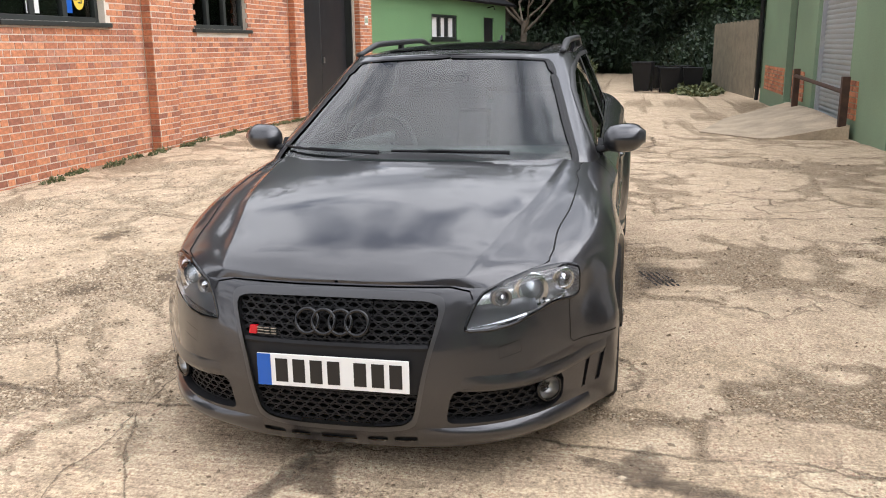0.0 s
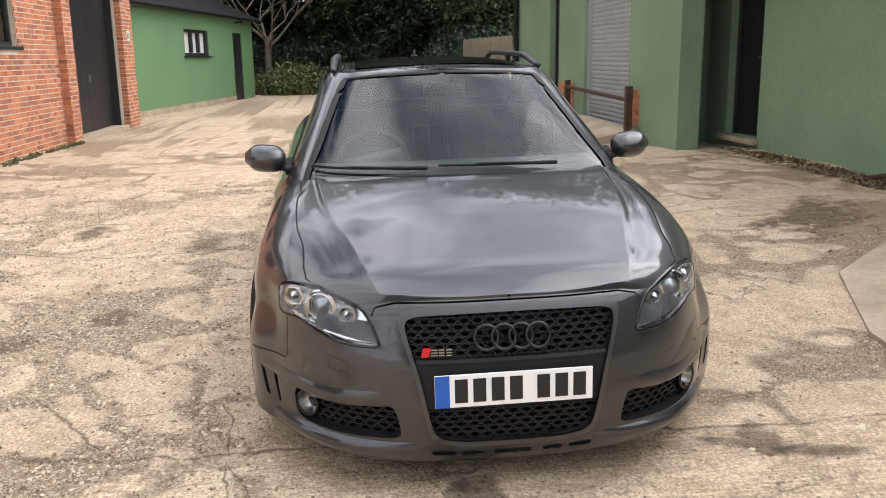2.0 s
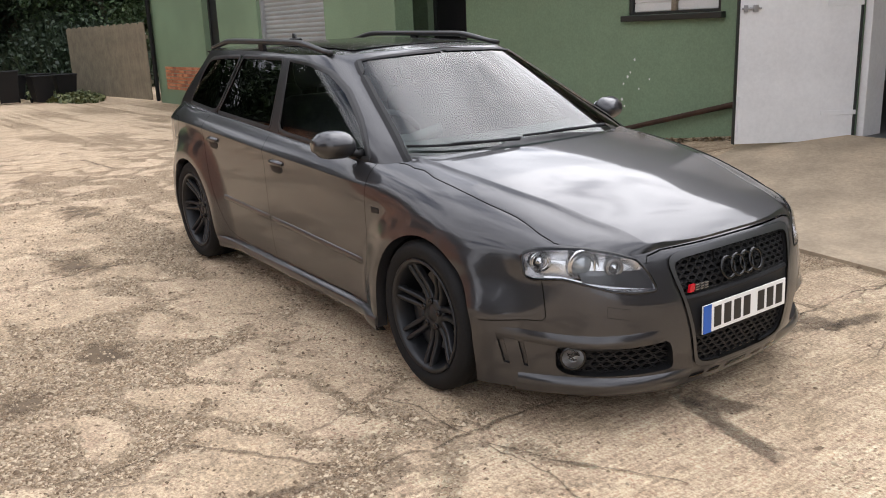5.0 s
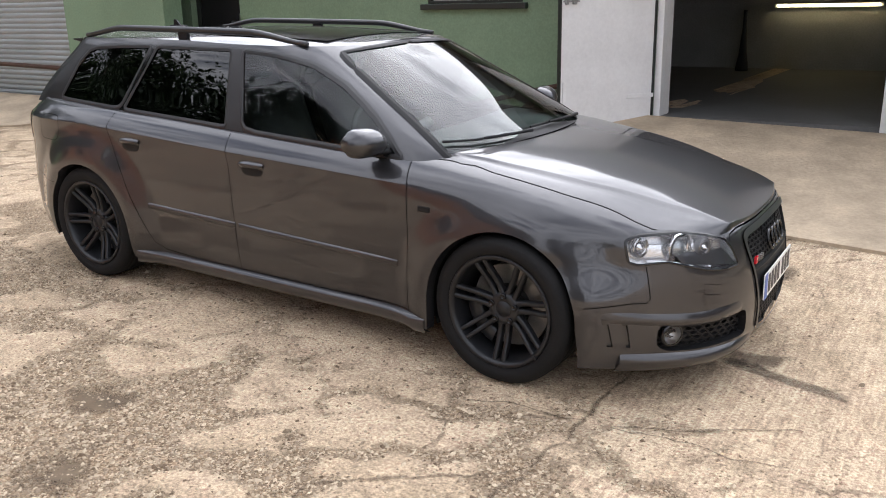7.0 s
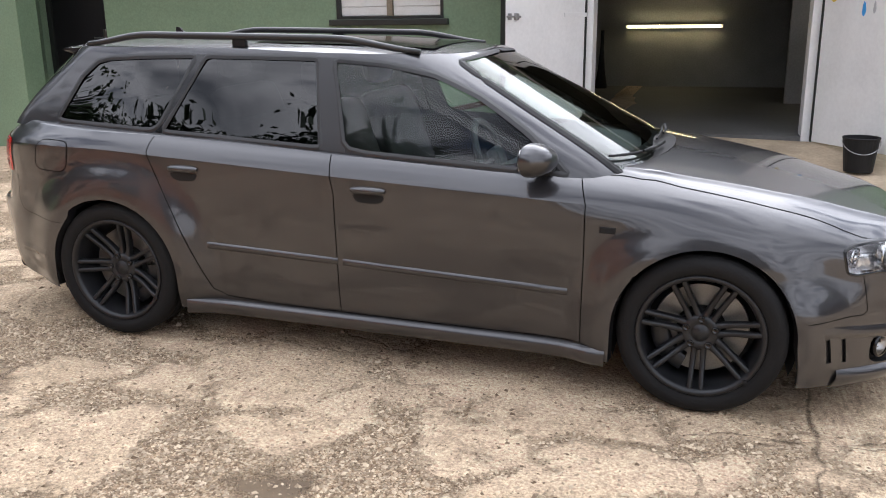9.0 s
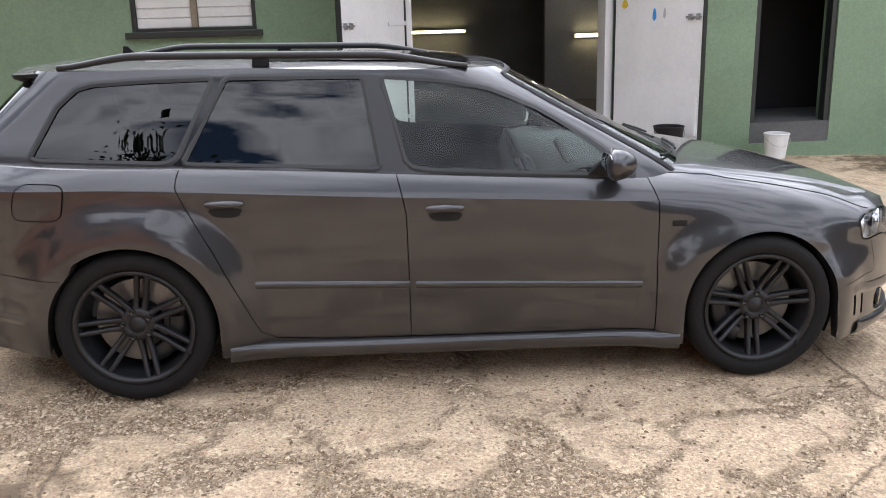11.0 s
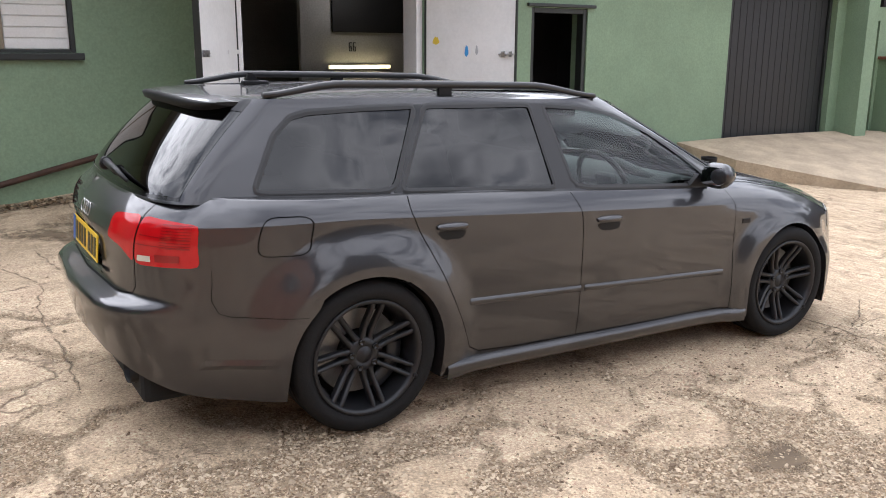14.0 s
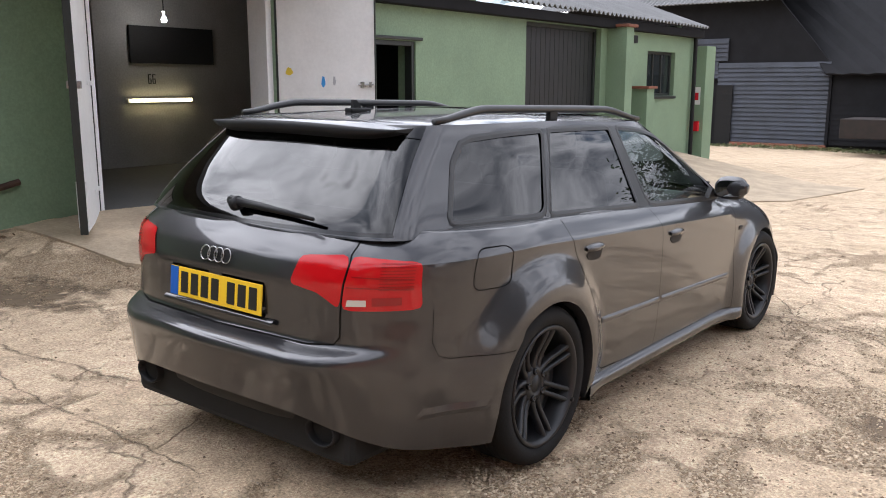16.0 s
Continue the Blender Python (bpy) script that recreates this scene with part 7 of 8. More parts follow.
# wheels: tyre, rim with seven twin spokes, disc and caliper
def build_wheel():
    w = new("wheel")
    w.parent = car
    tyre = bmesh.new()
    R0 = WHEEL_R
    groove = [(R0, 0.052), (R0 - 0.006, 0.050), (R0 - 0.006, 0.042), (R0, 0.040), (R0, 0.006), (R0 - 0.006, 0.004), (R0 - 0.006, -0.004), (R0, -0.006), (R0, -0.040), (R0 - 0.006, -0.042), (R0 - 0.006, -0.050), (R0, -0.052)]
    lathe(tyre, [(0.238, 0.100), (0.262, 0.118), (0.290, 0.121), (R0 - 0.012, 0.108), (R0 - 0.002, 0.090)] + groove + [(R0 - 0.002, -0.090), (R0 - 0.012, -0.108), (0.290, -0.121), (0.262, -0.118), (0.246, -0.108), (0.238, -0.100)], 72)
    part("tyre", tyre, RUBBER, w, "black low-profile tyre", smooth_faces=True)
    rim = bmesh.new()
    lathe(rim, [(0.206, 0.10), (0.213, -0.06), (0.221, -0.095), (0.228, -0.110), (0.241, -0.116), (0.245, -0.110), (0.241, -0.098), (0.238, 0.10)], 72)
    rm = part("rim", rim, RIM, w, "dark grey alloy rim with seven twin spokes", smooth_faces=True)
    for k in range(7):
        a = 2 * math.pi * k / 7 - math.pi / 2
        sp = bmesh.new()
        for sgn in (-1, 1):
            rows = []
            for j in range(9):
                t = j / 8
                r = 0.056 + (0.229 - 0.056) * t
                off = sgn * (0.0165 + 0.0055 * t)
                hw = 0.0112 - 0.0012 * t + 0.003 * smooth(0.25, 0, t)
                yf = -0.062 - 0.040 * smooth(0, 0.95, t) + 0.010 * math.sin(math.pi * t)
                rows.append([(r, yf + 0.030, off - hw), (r, yf + 0.006, off - hw), (r, yf, off - hw * 0.55), (r, yf, off + hw * 0.55), (r, yf + 0.006, off + hw), (r, yf + 0.030, off + hw)])
            grid_face(sp, rows)
        move(sp, sp.verts, Matrix.Rotation(-a, 4, "Y"))
        part("spoke", sp, RIM, rm, smooth_faces=True)
    hub = bmesh.new()
    rings = lathe(hub, [(0.076, -0.030), (0.074, -0.052), (0.066, -0.064), (0.040, -0.068), (0.036, -0.060), (0.033, -0.066), (0.0005, -0.069)], 40)
    part("hub", hub, RIM, rm, smooth_faces=True)
    for k in range(5):
        a = 2 * math.pi * k / 5 + math.pi / 2
        b = bmesh.new()
        lathe(b, [(0.014, -0.062), (0.014, -0.072), (0.011, -0.076), (0.0085, -0.072), (0.0005, -0.070)], 12)
        move(b, b.verts, Matrix.Translation((0.057 * math.cos(a), 0, 0.057 * math.sin(a))))
        part("wheel_bolt", b, BLACK_GLOSS, rm, smooth_faces=True)
    b = bmesh.new()
    lathe(b, [(0.012, -0.005), (0.010, -0.02), (0.0005, -0.022)], 10)
    move(b, b.verts, Matrix.Translation((0.18, -0.10, -0.16)))
    part("valve", b, BLACK_TRIM, rm)
    d = bmesh.new()
    lathe(d, [(0.095, 0.02), (0.095, 0.0), (0.180, 0.0), (0.182, 0.02), (0.095, 0.02)], 56)
    disc = part("brake_disc", d, STEEL, w, "bright drilled brake disc", smooth_faces=False)
    hat = bmesh.new()
    lathe(hat, [(0.0005, -0.02), (0.088, -0.02), (0.094, 0.0)], 32)
    part("disc_hat", hat, UNDER, disc)
    dk = bmesh.new()
    lathe(dk, [(0.0005, 0.06), (0.235, 0.06)], 32)
    part("dust_shield", dk, UNDER, w)
    return w


wheel = build_wheel()
cal = bmesh.new()
rows = []
for k in range(9):
    a = math.radians(-38 + 76 * k / 8)
    rows.append([(r * math.cos(a), y, r * math.sin(a)) for r, y in ((0.120, 0.03), (0.120, -0.028), (0.130, -0.038), (0.182, -0.038), (0.192, -0.028), (0.192, 0.03))])
grid_face(cal, rows)
WM = {}
for nm, x, side in (("rf", WHEEL_X, 1), ("rr", -WHEEL_X, 1), ("lf", WHEEL_X, -1), ("lr", -WHEEL_X, -1)):
    spin = {"rf": 0.0, "rr": -14.0, "lf": 10.0, "lr": 3.0}[nm]
    m = Matrix.Translation((x, -side * 0.780, WHEEL_Z)) @ (Matrix.Identity(4) if side > 0 else Matrix.Rotation(math.pi, 4, "Z"))
    if nm == "rf":
        m = m @ Matrix.Rotation(math.radians(-2.0), 4, "Z")
    m = m @ Matrix.Rotation(math.radians(spin), 4, "Y")
    WM[nm] = m
wheel.matrix_basis = WM["rf"]
for nm in ("rr", "lf", "lr"):
    copy_thing(wheel, WM[nm])
cal_me = mesh_from(cal, "caliper", True)
cal_me.materials.append(RIM)
for x, side, turn in ((WHEEL_X, 1, 150), (-WHEEL_X, 1, 30), (WHEEL_X, -1, 30), (-WHEEL_X, -1, 150)):
    o = new("brake_caliper", cal_me)
    o.parent = car
    o.matrix_basis = Matrix.Translation((x, -side * 0.780, WHEEL_Z)) @ (Matrix.Identity(4) if side > 0 else Matrix.Rotation(math.pi, 4, "Z")) @ Matrix.Rotation(math.radians(turn), 4, "Y")

# cabin furniture
part("cabin_floor", box_bm(-2.0, 0.85, -0.74, 0.74, 0.32, 0.40), TRIM_DARK, car)
bm = bmesh.new()
rows = []
for k in range(-12, 13):
    y = 0.70 * k / 12
    d = 0.06 * abs(k / 12) ** 2
    rows.append([(0.98 - d, y, 0.875), (0.80 - d, y, 0.905), (0.62 - d, y, 0.915), (0.50 - d, y, 0.885), (0.47 - d, y, 0.80), (0.52 - d, y, 0.60), (0.60 - d, y, 0.42)])
grid_face(bm, rows)
part("dashboard", bm, TRIM_DARK, car, smooth_faces=True)
bm = bmesh.new()
tube(bm, [(0.56, -0.38 + 0.15 * math.cos(q), 0.925 + 0.0 + 0.03 * math.cos(q)) for q in [math.pi * k / 8 for k in range(9)]], 0.03, 6)
part("instrument_hood", bm, TRIM_DARK, car, smooth_faces=True)
whl = new("steering_wheel")
whl.parent = car
whl.matrix_basis = Matrix.Translation((0.36, -0.37, 0.86)) @ Matrix.Rotation(math.radians(-24), 4, "Y")
bm = bmesh.new()
tube(bm, [(0, 0.185 * math.cos(2 * math.pi * k / 40), 0.185 * math.sin(2 * math.pi * k / 40)) for k in range(40)], 0.016, 8, closed=True)
part("steering_rim", bm, LEATHER, whl, smooth_faces=True)
bm = box_bm(0.0, 0.05, -0.07, 0.07, -0.06, 0.05, bevel=0.02)
for a in (0, 180, 270):
    r = math.radians(a)
    tube(bm, [(0.02, 0.05 * math.cos(r), 0.05 * math.sin(r)), (0.0, 0.18 * math.cos(r), 0.18 * math.sin(r))], 0.014, 8)
part("steering_boss", bm, SATIN_GREY, whl, "silver spoked boss")


def seat(x, y, back, w=0.27, head=True):
    s = new("seat")
    s.parent = car
    s.matrix_basis = Matrix.Translation((x, y, 0.40))
    part("cushion", box_bm(-0.28, 0.28, -w, w, 0.0, 0.20, bevel=0.07), LEATHER, s, smooth_faces=True)
    bm = bmesh.new()
    vs = box(bm, -0.09, 0.09, -w, w, 0.0, 0.62, bevel=0.07)
    move(bm, bm.verts, Matrix.Translation((-0.26, 0, 0.10)) @ Matrix.Rotation(math.radians(-back), 4, "Y"))
    part("backrest", bm, LEATHER, s, smooth_faces=True)
    if head:
        bm = bmesh.new()
        box(bm, -0.05, 0.05, -0.14, 0.14, 0.0, 0.17, bevel=0.05)
        move(bm, bm.verts, Matrix.Translation((-0.26 - 0.62 * math.sin(math.radians(back)) - 0.02, 0, 0.72)) @ Matrix.Rotation(math.radians(-back * 0.4), 4, "Y"))
        part("headrest", bm, LEATHER, s, smooth_faces=True)


seat(0.02, -0.37, 20)
seat(0.02, 0.37, 20)
seat(-0.85, -0.37, 22, 0.30)
seat(-0.85, 0.37, 22, 0.30)
part("load_cover", box_bm(-1.95, -1.12, -0.62, 0.62, 0.90, 0.92), TRIM_DARK, car)
bm = bmesh.new()
vs = box(bm, 0.32, 0.36, -0.11, 0.11, 1.20, 1.27, bevel=0.015)
part("rear_view_mirror", bm, BLACK_TRIM, car)


# ---- trees and growth ----
def leaf_cloud(bm, centres, per, size, rng, flat=0.6):
    """Small folded leaf blades in clumps round the given places."""
    for c, rad in centres:
        for _ in range(per):
            d = Vector((rng.gauss(0, 1), rng.gauss(0, 1), rng.gauss(0, flat))) * rad * 0.55
            p = c + d
            s = size * rng.uniform(0.6, 1.4)
            q = Euler((rng.uniform(-1.0, 1.0), rng.uniform(-1.0, 1.0), rng.uniform(0, 6.283))).to_matrix()
            a, b = q @ Vector((s, 0, 0)), q @ Vector((0, s * 0.55, 0))
            f = q @ Vector((0, 0, s * 0.16))
            v = [bm.verts.new(p - a), bm.verts.new(p - b * 0.9 + f), bm.verts.new(p + a), bm.verts.new(p + b * 0.9 + f)]
            bm.faces.new(v)


def build_tree(name, label, height, spread_r, base_h, mat, rng, clumps=190, per=26, size=0.16, bark=None, conic=False, dense=0):
    t = thing(name, label, "tree")
    bm = bmesh.new()
    lean = Vector((rng.uniform(-0.3, 0.3), rng.uniform(-0.3, 0.3), 0))
    trunk = [Vector((0, 0, -0.3)) + lean * (k / 6) ** 2 + Vector((0, 0, 1)) * height * 0.85 * k / 6 for k in range(7)]
    tube(bm, trunk, [height * 0.024 * (1 - 0.8 * k / 6) for k in range(7)], 9)
    limbs = []
    for k in range(16):
        h = base_h + (height * 0.86 - base_h) * rng.random()
        a = rng.uniform(0, 6.283)
        reach = spread_r * (0.55 + 0.45 * rng.random()) * ((1 - (h - base_h) / (height - base_h)) if conic else (1 - 0.55 * abs(2 * (h - base_h) / (height - base_h) - 0.8)))
        p0 = lean * (h / height) ** 2 + Vector((0, 0, h))
        p1 = p0 + Vector((math.cos(a), math.sin(a), 0.35)) * reach * 0.5
        p2 = p0 + Vector((math.cos(a + 0.2), math.sin(a + 0.2), 0.45 if not conic else 0.0)) * reach
        tube(bm, [p0, p1, p2], [height * 0.009, height * 0.006, height * 0.002], 6)
        limbs.append((p0, p1, p2))
    part("trunk", bm, bark or BARK, t, smooth_faces=True)
    if clumps:
        cs = []
        for _ in range(clumps):
            p0, p1, p2 = rng.choice(limbs)
            w = rng.random() ** 0.6
            c = p0.lerp(p1, w) if rng.random() < 0.3 else p1.lerp(p2, w)
            c = c + Vector((rng.gauss(0, 1), rng.gauss(0, 1), rng.gauss(0, 0.7))) * spread_r * 0.20
            cs.append((c, spread_r * rng.uniform(0.14, 0.30)))
        bm = bmesh.new()
        leaf_cloud(bm, cs, per, size, rng)
        if dense:
            leaf_cloud(bm, [(c, r * 0.7) for c, r in cs], dense, size * 1.9, rng)
        part("crown", bm, mat, t)
    return t


rng = random.Random(7)
oak = build_tree("tree", "tall leafy dark green tree at the yard's edge", 13.5, 5.0, 2.0, LEAF, rng, 480, 36, 0.15)
oak_b = build_tree("tree", "broad leafy green tree with low branches", 11.0, 4.8, 0.8, LEAF, rng, 480, 36, 0.145)
fir = build_tree("tree", "dark dense conifer at the yard's edge", 14.5, 3.6, 0.6, LEAF_DARK, rng, 520, 38, 0.135, conic=True)
screen_tree = build_tree("tree", "dense dark green tree standing behind the brick building", 10.6, 4.2, 0.6, LEAF_DARK, rng, 1150, 18, 0.10, dense=9)
core = bmesh.new()
leaf_cloud(core, [(Vector((0, 0, 2.2 + 0.80 * k)), 3.0 - 0.13 * k) for k in range(11)], 1300, 0.18, rng)
part("inner_foliage", core, LEAF_DARK, screen_tree)
for o in (oak, oak_b, fir, screen_tree):
    tagged(o, group="trees round the yard")
PLACES = [(-46, -16), (-44, -9.5), (-47, -4), (-43, 0.5), (-46, 5), (-41, 8.5), (-38, 12.5), (-45, 14), (-50, -22), (-52, 0), (-53, 8), (-51, -9), (-36, 17), (-40, -21),
          (-33, 10.5), (-29, 8.8), (-34, -15), (-17, -16), (-13, -14.6), (-9.8, -16.2), (-6.5, -15), (3.2, -15.4), (6.6, -16.4), (-15.2, -19.0), (-11.4, -19.2), (-8.0, -18.8), (-22, -14.5), (-27, -17), (-48, 11), (-42, -6), (-39, 4.5), (36, 12), (38, -2), (41, 6), (37, -12)]
kinds = [fir, oak, fir, oak_b, fir, oak, oak_b]
first = set()
for k, (x, y) in enumerate(PLACES):
    src = kinds[k % 7] if y > -14.2 or x < -24 else screen_tree
    s = rng.uniform(0.85, 1.2) * (1.15 if x < -30 else 0.95)
    if src is screen_tree:
        s = 0.955 if x < 0 else 0.72
    m = Matrix.Translation((x, y, land(x, y) - 0.05)) @ Matrix.Rotation(rng.uniform(0, 6.283), 4, "Z") @ Matrix.Scale(s, 4)
    if src.name not in first:
        first.add(src.name)
        src.matrix_basis = m
    else:
        o = copy_thing(src, m)
# nearer bough over the bins
near = copy_thing(oak_b, Matrix.Translation((-27.5, 5.6, 0.0)) @ Matrix.Rotation(1.1, 4, "Z"))
near.scale = (0.62, 0.62, 0.62)

# bare tree
bare = thing("bare_tree", "bare pale tree with upswept twigs", "tree", Matrix.Translation((-31.7, -3.7, 0)))
bm = bmesh.new()
tube(bm, [(0, 0, -0.2), (0.05, 0, 1.2), (0.0, 0.05, 2.3)], [0.16, 0.13, 0.12], 9)
r2 = random.Random(3)


def twig(p, d, length, rad, depth):
    q = p + d * length * 0.5 + Vector((r2.gauss(0, 0.06), r2.gauss(0, 0.06), 0)) * length
    e = p + d * length
    tube(bm, [p, q, e], [rad, rad * 0.8, rad * 0.55], 5)
    if depth:
        for _ in range(3):
            nd = (d + Vector((r2.gauss(0, 0.5), r2.gauss(0, 0.5), r2.uniform(0.0, 0.5)))).normalized()
            twig(e, nd, length * 0.68, rad * 0.55, depth - 1)


for k in range(6):
    a = k * 1.05 + 0.3
    twig(Vector((0, 0, 1.7 + 0.1 * k)), Vector((math.cos(a), math.sin(a), 1.0)).normalized(), 1.5, 0.06, 3)
part("trunk", bm, BARK_PALE, bare)


def bush(name, label, cx, cy, rx, ry, h, n, mat, seed, size=0.10):
    rg = random.Random(seed)
    bm = bmesh.new()
    for _ in range(n):
        a, r = rg.uniform(0, 6.283), math.sqrt(rg.random())
        x, y = cx + rx * r * math.cos(a), cy + ry * r * math.sin(a)
        z0 = land(x, y) - 0.01
        hh = h * (1 - 0.6 * r * r) * rg.uniform(0.5, 1.15)
        d = Vector((rg.gauss(0, 0.22), rg.gauss(0, 0.22), 1)).normalized()
        side = Vector((math.cos(a * 7), math.sin(a * 7), 0)) * size * rg.uniform(0.15, 0.3)
        p = Vector((x, y, z0))
        e = p + d * hh
        m = p.lerp(e, 0.55)
        bm.faces.new([bm.verts.new(p - side * 0.6), bm.verts.new(p + side * 0.6), bm.verts.new(m + side), bm.verts.new(e), bm.verts.new(m - side)])
        for _k in range(3):
            c = p.lerp(e, rg.uniform(0.3, 1.0))
            q = Euler((rg.uniform(-1, 1), rg.uniform(-1, 1), rg.uniform(0, 6.28))).to_matrix()
            A, B = q @ Vector((size, 0, 0)), q @ Vector((0, size * 0.5, 0))
            bm.faces.new([bm.verts.new(c - A * 0.2), bm.verts.new(c + B + A * 0.4), bm.verts.new(c + A), bm.verts.new(c - B + A * 0.4)])
    return tagged(part(name, bm, mat), label, "weeds", kind="stuff")


bush("weed_bank", "tall green and straw weeds by the green building", -31.5, -2.6, 2.6, 1.9, 1.25, 2600, WEED, 4, 0.11)
bush("hedge", "dark undergrowth along the wood's edge", -38.0, -1.0, 2.5, 18.0, 2.4, 9000, LEAF_DARK, 5, 0.20)
# dark leaf colour here stands for the deep tree shade near the fence
bush("undergrowth", "undergrowth behind the bins, its leaves darkened for the tree shade", -27.0, 4.4, 4.2, 2.2, 2.6, 5200, LEAF_DARK, 6, 0.13)
# added leaf mass that closes sky gaps in the tree line mirrored by the car
rg = random.Random(17)
bm = bmesh.new()
leaf_cloud(bm, [(Vector((rg.uniform(-21, -2), -16.6 + rg.gauss(0, 0.6), 6.8 * rg.random() ** 0.85)), 0.9) for _ in range(900)], 56, 0.14, rg)
tagged(part("hedge", bm, LEAF_DARK), "tall dark leaf mass added behind the brick building to fill the mirrored tree line", "hedge", kind="stuff")
bush("grass_strip", "dry grass and weeds before the bins", -21.5, 2.6, 3.2, 0.8, 0.28, 900, WEED, 8, 0.09)
bush("grass_strip", "low grass along the barn wall", 24.4, 4.5, 0.5, 4.5, 0.16, 900, WEED, 9, 0.05)
for k in range(16):
    x = -10.2 + k * 0.47 + 0.12 * math.sin(k * 5.1)
    if -13 < x < -2.4:
        bush("wall_weeds", "small dry weeds at the foot of the brick wall", x, BY + 0.16 + 0.05 * math.sin(k * 3), 0.22, 0.07, 0.07, 60, WEED, 20 + k, 0.022)
bush("wall_weeds", "dead brown leaves at the foot of the green wall", -3.4, 4.42, 2.6, 0.20, 0.025, 700, DRY_LEAF, 60, 0.030)
bush("wall_weeds", "weeds at the foot of the low green wall", 13.3, 4.52, 1.2, 0.10, 0.10, 260, WEED, 61, 0.03)

# ---- fence, bins ----
t = thing("fence", "long pale weathered board fence beside the bins", "fence", Matrix.Translation((-16.9, 3.70, 0)) @ Matrix.Rotation(math.atan2(-0.50, -5.6), 4, "Z"))
for k in range(37):
    part("board", box_bm(0.02 + k * 0.152, 0.02 + k * 0.152 + 0.144, -0.012, 0.012, 0.06, 1.88 + 0.02 * math.sin(k * 2.2), bevel=0.003), WOOD_PALE, t)
for z in (0.45, 1.5):
    part("fence_rail", box_bm(0.0, 5.64, -0.06, -0.013, z, z + 0.09, bevel=0.004), WOOD_PALE, t)


def wheelie_bin():
    b = thing("wheelie_bin", "black plastic wheelie bin with closed lid", "bin", group="bins by the fence")
    bm = bmesh.new()
    rows = [[(sx * w, sy * d, z) for sx, sy in ((-1, -1), (1, -1), (1, 1), (-1, 1), (-1, -1))] for z, w, d in ((0.05, 0.21, 0.24), (0.5, 0.25, 0.29), (0.98, 0.29, 0.34))]
    grid_face(bm, rows)
    bmesh.ops.remove_doubles(bm, verts=bm.verts, dist=1e-4)
    bmesh.ops.contextual_create(bm, geom=[e for e in bm.edges if e.is_boundary and e.verts[0].co.z < 0.1])
    part("body", bm, BLACK_TRIM, b)
    bm = bmesh.new()
    box(bm, -0.31, 0.31, -0.36, 0.36, 0.982, 1.03, bevel=0.015)
    tube(bm, [(-0.24, 0.38, 1.0), (0.24, 0.38, 1.0)], 0.014, 8)
    part("lid", bm, BLACK_TRIM, b)
    for s in (-1, 1):
        bm = bmesh.new()
        lathe(bm, [(0.0005, -0.02), (0.10, -0.02), (0.10, 0.02), (0.0005, 0.02)], 20)
        move(bm, bm.verts, Matrix.Translation((0.23 * s, 0.24, 0.10)) @ Matrix.Rotation(math.pi / 2, 4, "Z"))
        part("wheel", bm, RUBBER, b)
    return b


wb = wheelie_bin()
for k, (x, y, r) in enumerate(((-20.6, 1.15, 80), (-20.2, 1.85, 95), (-20.4, 2.5, 88), (-22.0, 1.5, 60), (-22.3, 2.3, 110))):
    m = Matrix.Translation((x, y, land(x, y))) @ Matrix.Rotation(math.radians(r), 4, "Z") @ Matrix.Diagonal((0.95, 0.95, 0.82, 1))
    if k == 0:
        wb.matrix_basis = m
    else:
        copy_thing(wb, m)
t = thing("yard_gate", "grey steel mesh gate before the wood", "gate", Matrix.Translation((-39.5, 1.0, 0)))
for k in range(9):
    bm = bmesh.new()
    tube(bm, [(0, -2.4 + k * 0.6, 0.1), (0, -2.4 + k * 0.6, 2.0)], 0.03, 6)
    part("post", bm, SHUTTER, t)
for z in (0.3, 1.0, 1.95):
    bm = bmesh.new()
    tube(bm, [(0.04, -2.4, z), (0.04, 2.4, z)], 0.025, 6)
    part("rail", bm, SHUTTER, t)

# ---- loose things by the doors ----
def pail(name, label, x, y, z, r0, r1, h, mat, handle=True, cat="bucket"):
    b = thing(name, label, cat, Matrix.Translation((x, y, z)))
    bm = bmesh.new()
    rings = lathe(bm, [(0.0005, 0.012), (r0 - 0.006, 0.012), (r1 - 0.008, h - 0.004), (r1, h), (r1 + 0.006, h - 0.008), (r1 - 0.002, h - 0.02), (r0, 0.0), (0.0005, 0.0)], 30, "z")
    part("body", bm, mat, b, smooth_faces=False)
    if handle:
        bm = bmesh.new()
        tube(bm, [((r1 + 0.004) * math.cos(a), -(r1 + 0.02) * math.sin(a), h - 0.03 - 0.10 * math.sin(a)) for a in [math.pi * k / 14 for k in range(15)]], 0.003, 6)
        part("handle", bm, SATIN, b, "thin wire handle")
    return b


pail("bucket", "dark plastic bucket with wire handle and scuffs", 2.55, 3.72, land(2.55, 3.72) + 0.014, 0.115, 0.145, 0.29, BLACK_TRIM)
pail("bucket", "dirty white plastic bucket by the doorway", 3.95, 4.35, land(3.95, 4.35) + 0.02, 0.10, 0.13, 0.26, WHITE_PAINT)
pail("drain_pipe_stub", "ribbed black drain pipe standing in the yard", 5.92, 3.62, land(5.92, 3.62) - 0.03, 0.10, 0.10, 0.34, BLACK_TRIM, False, "pipe")
t = thing("flood_lamp", "small black outside lamp under the eave", "lamp", Matrix.Translation((10.86, 4.66, 2.34)))
part("bracket", box_bm(-0.03, 0.03, -0.10, 0.01, -0.03, 0.03, bevel=0.005), BLACK_TRIM, t)
part("head", box_bm(-0.09, 0.09, -0.20, -0.08, -0.09, 0.05, bevel=0.012), BLACK_TRIM, t)
t = thing("fire_notice", "small red and white notice on the pier", "sign", Matrix.Translation((14.417, 4.62, 1.25)) )
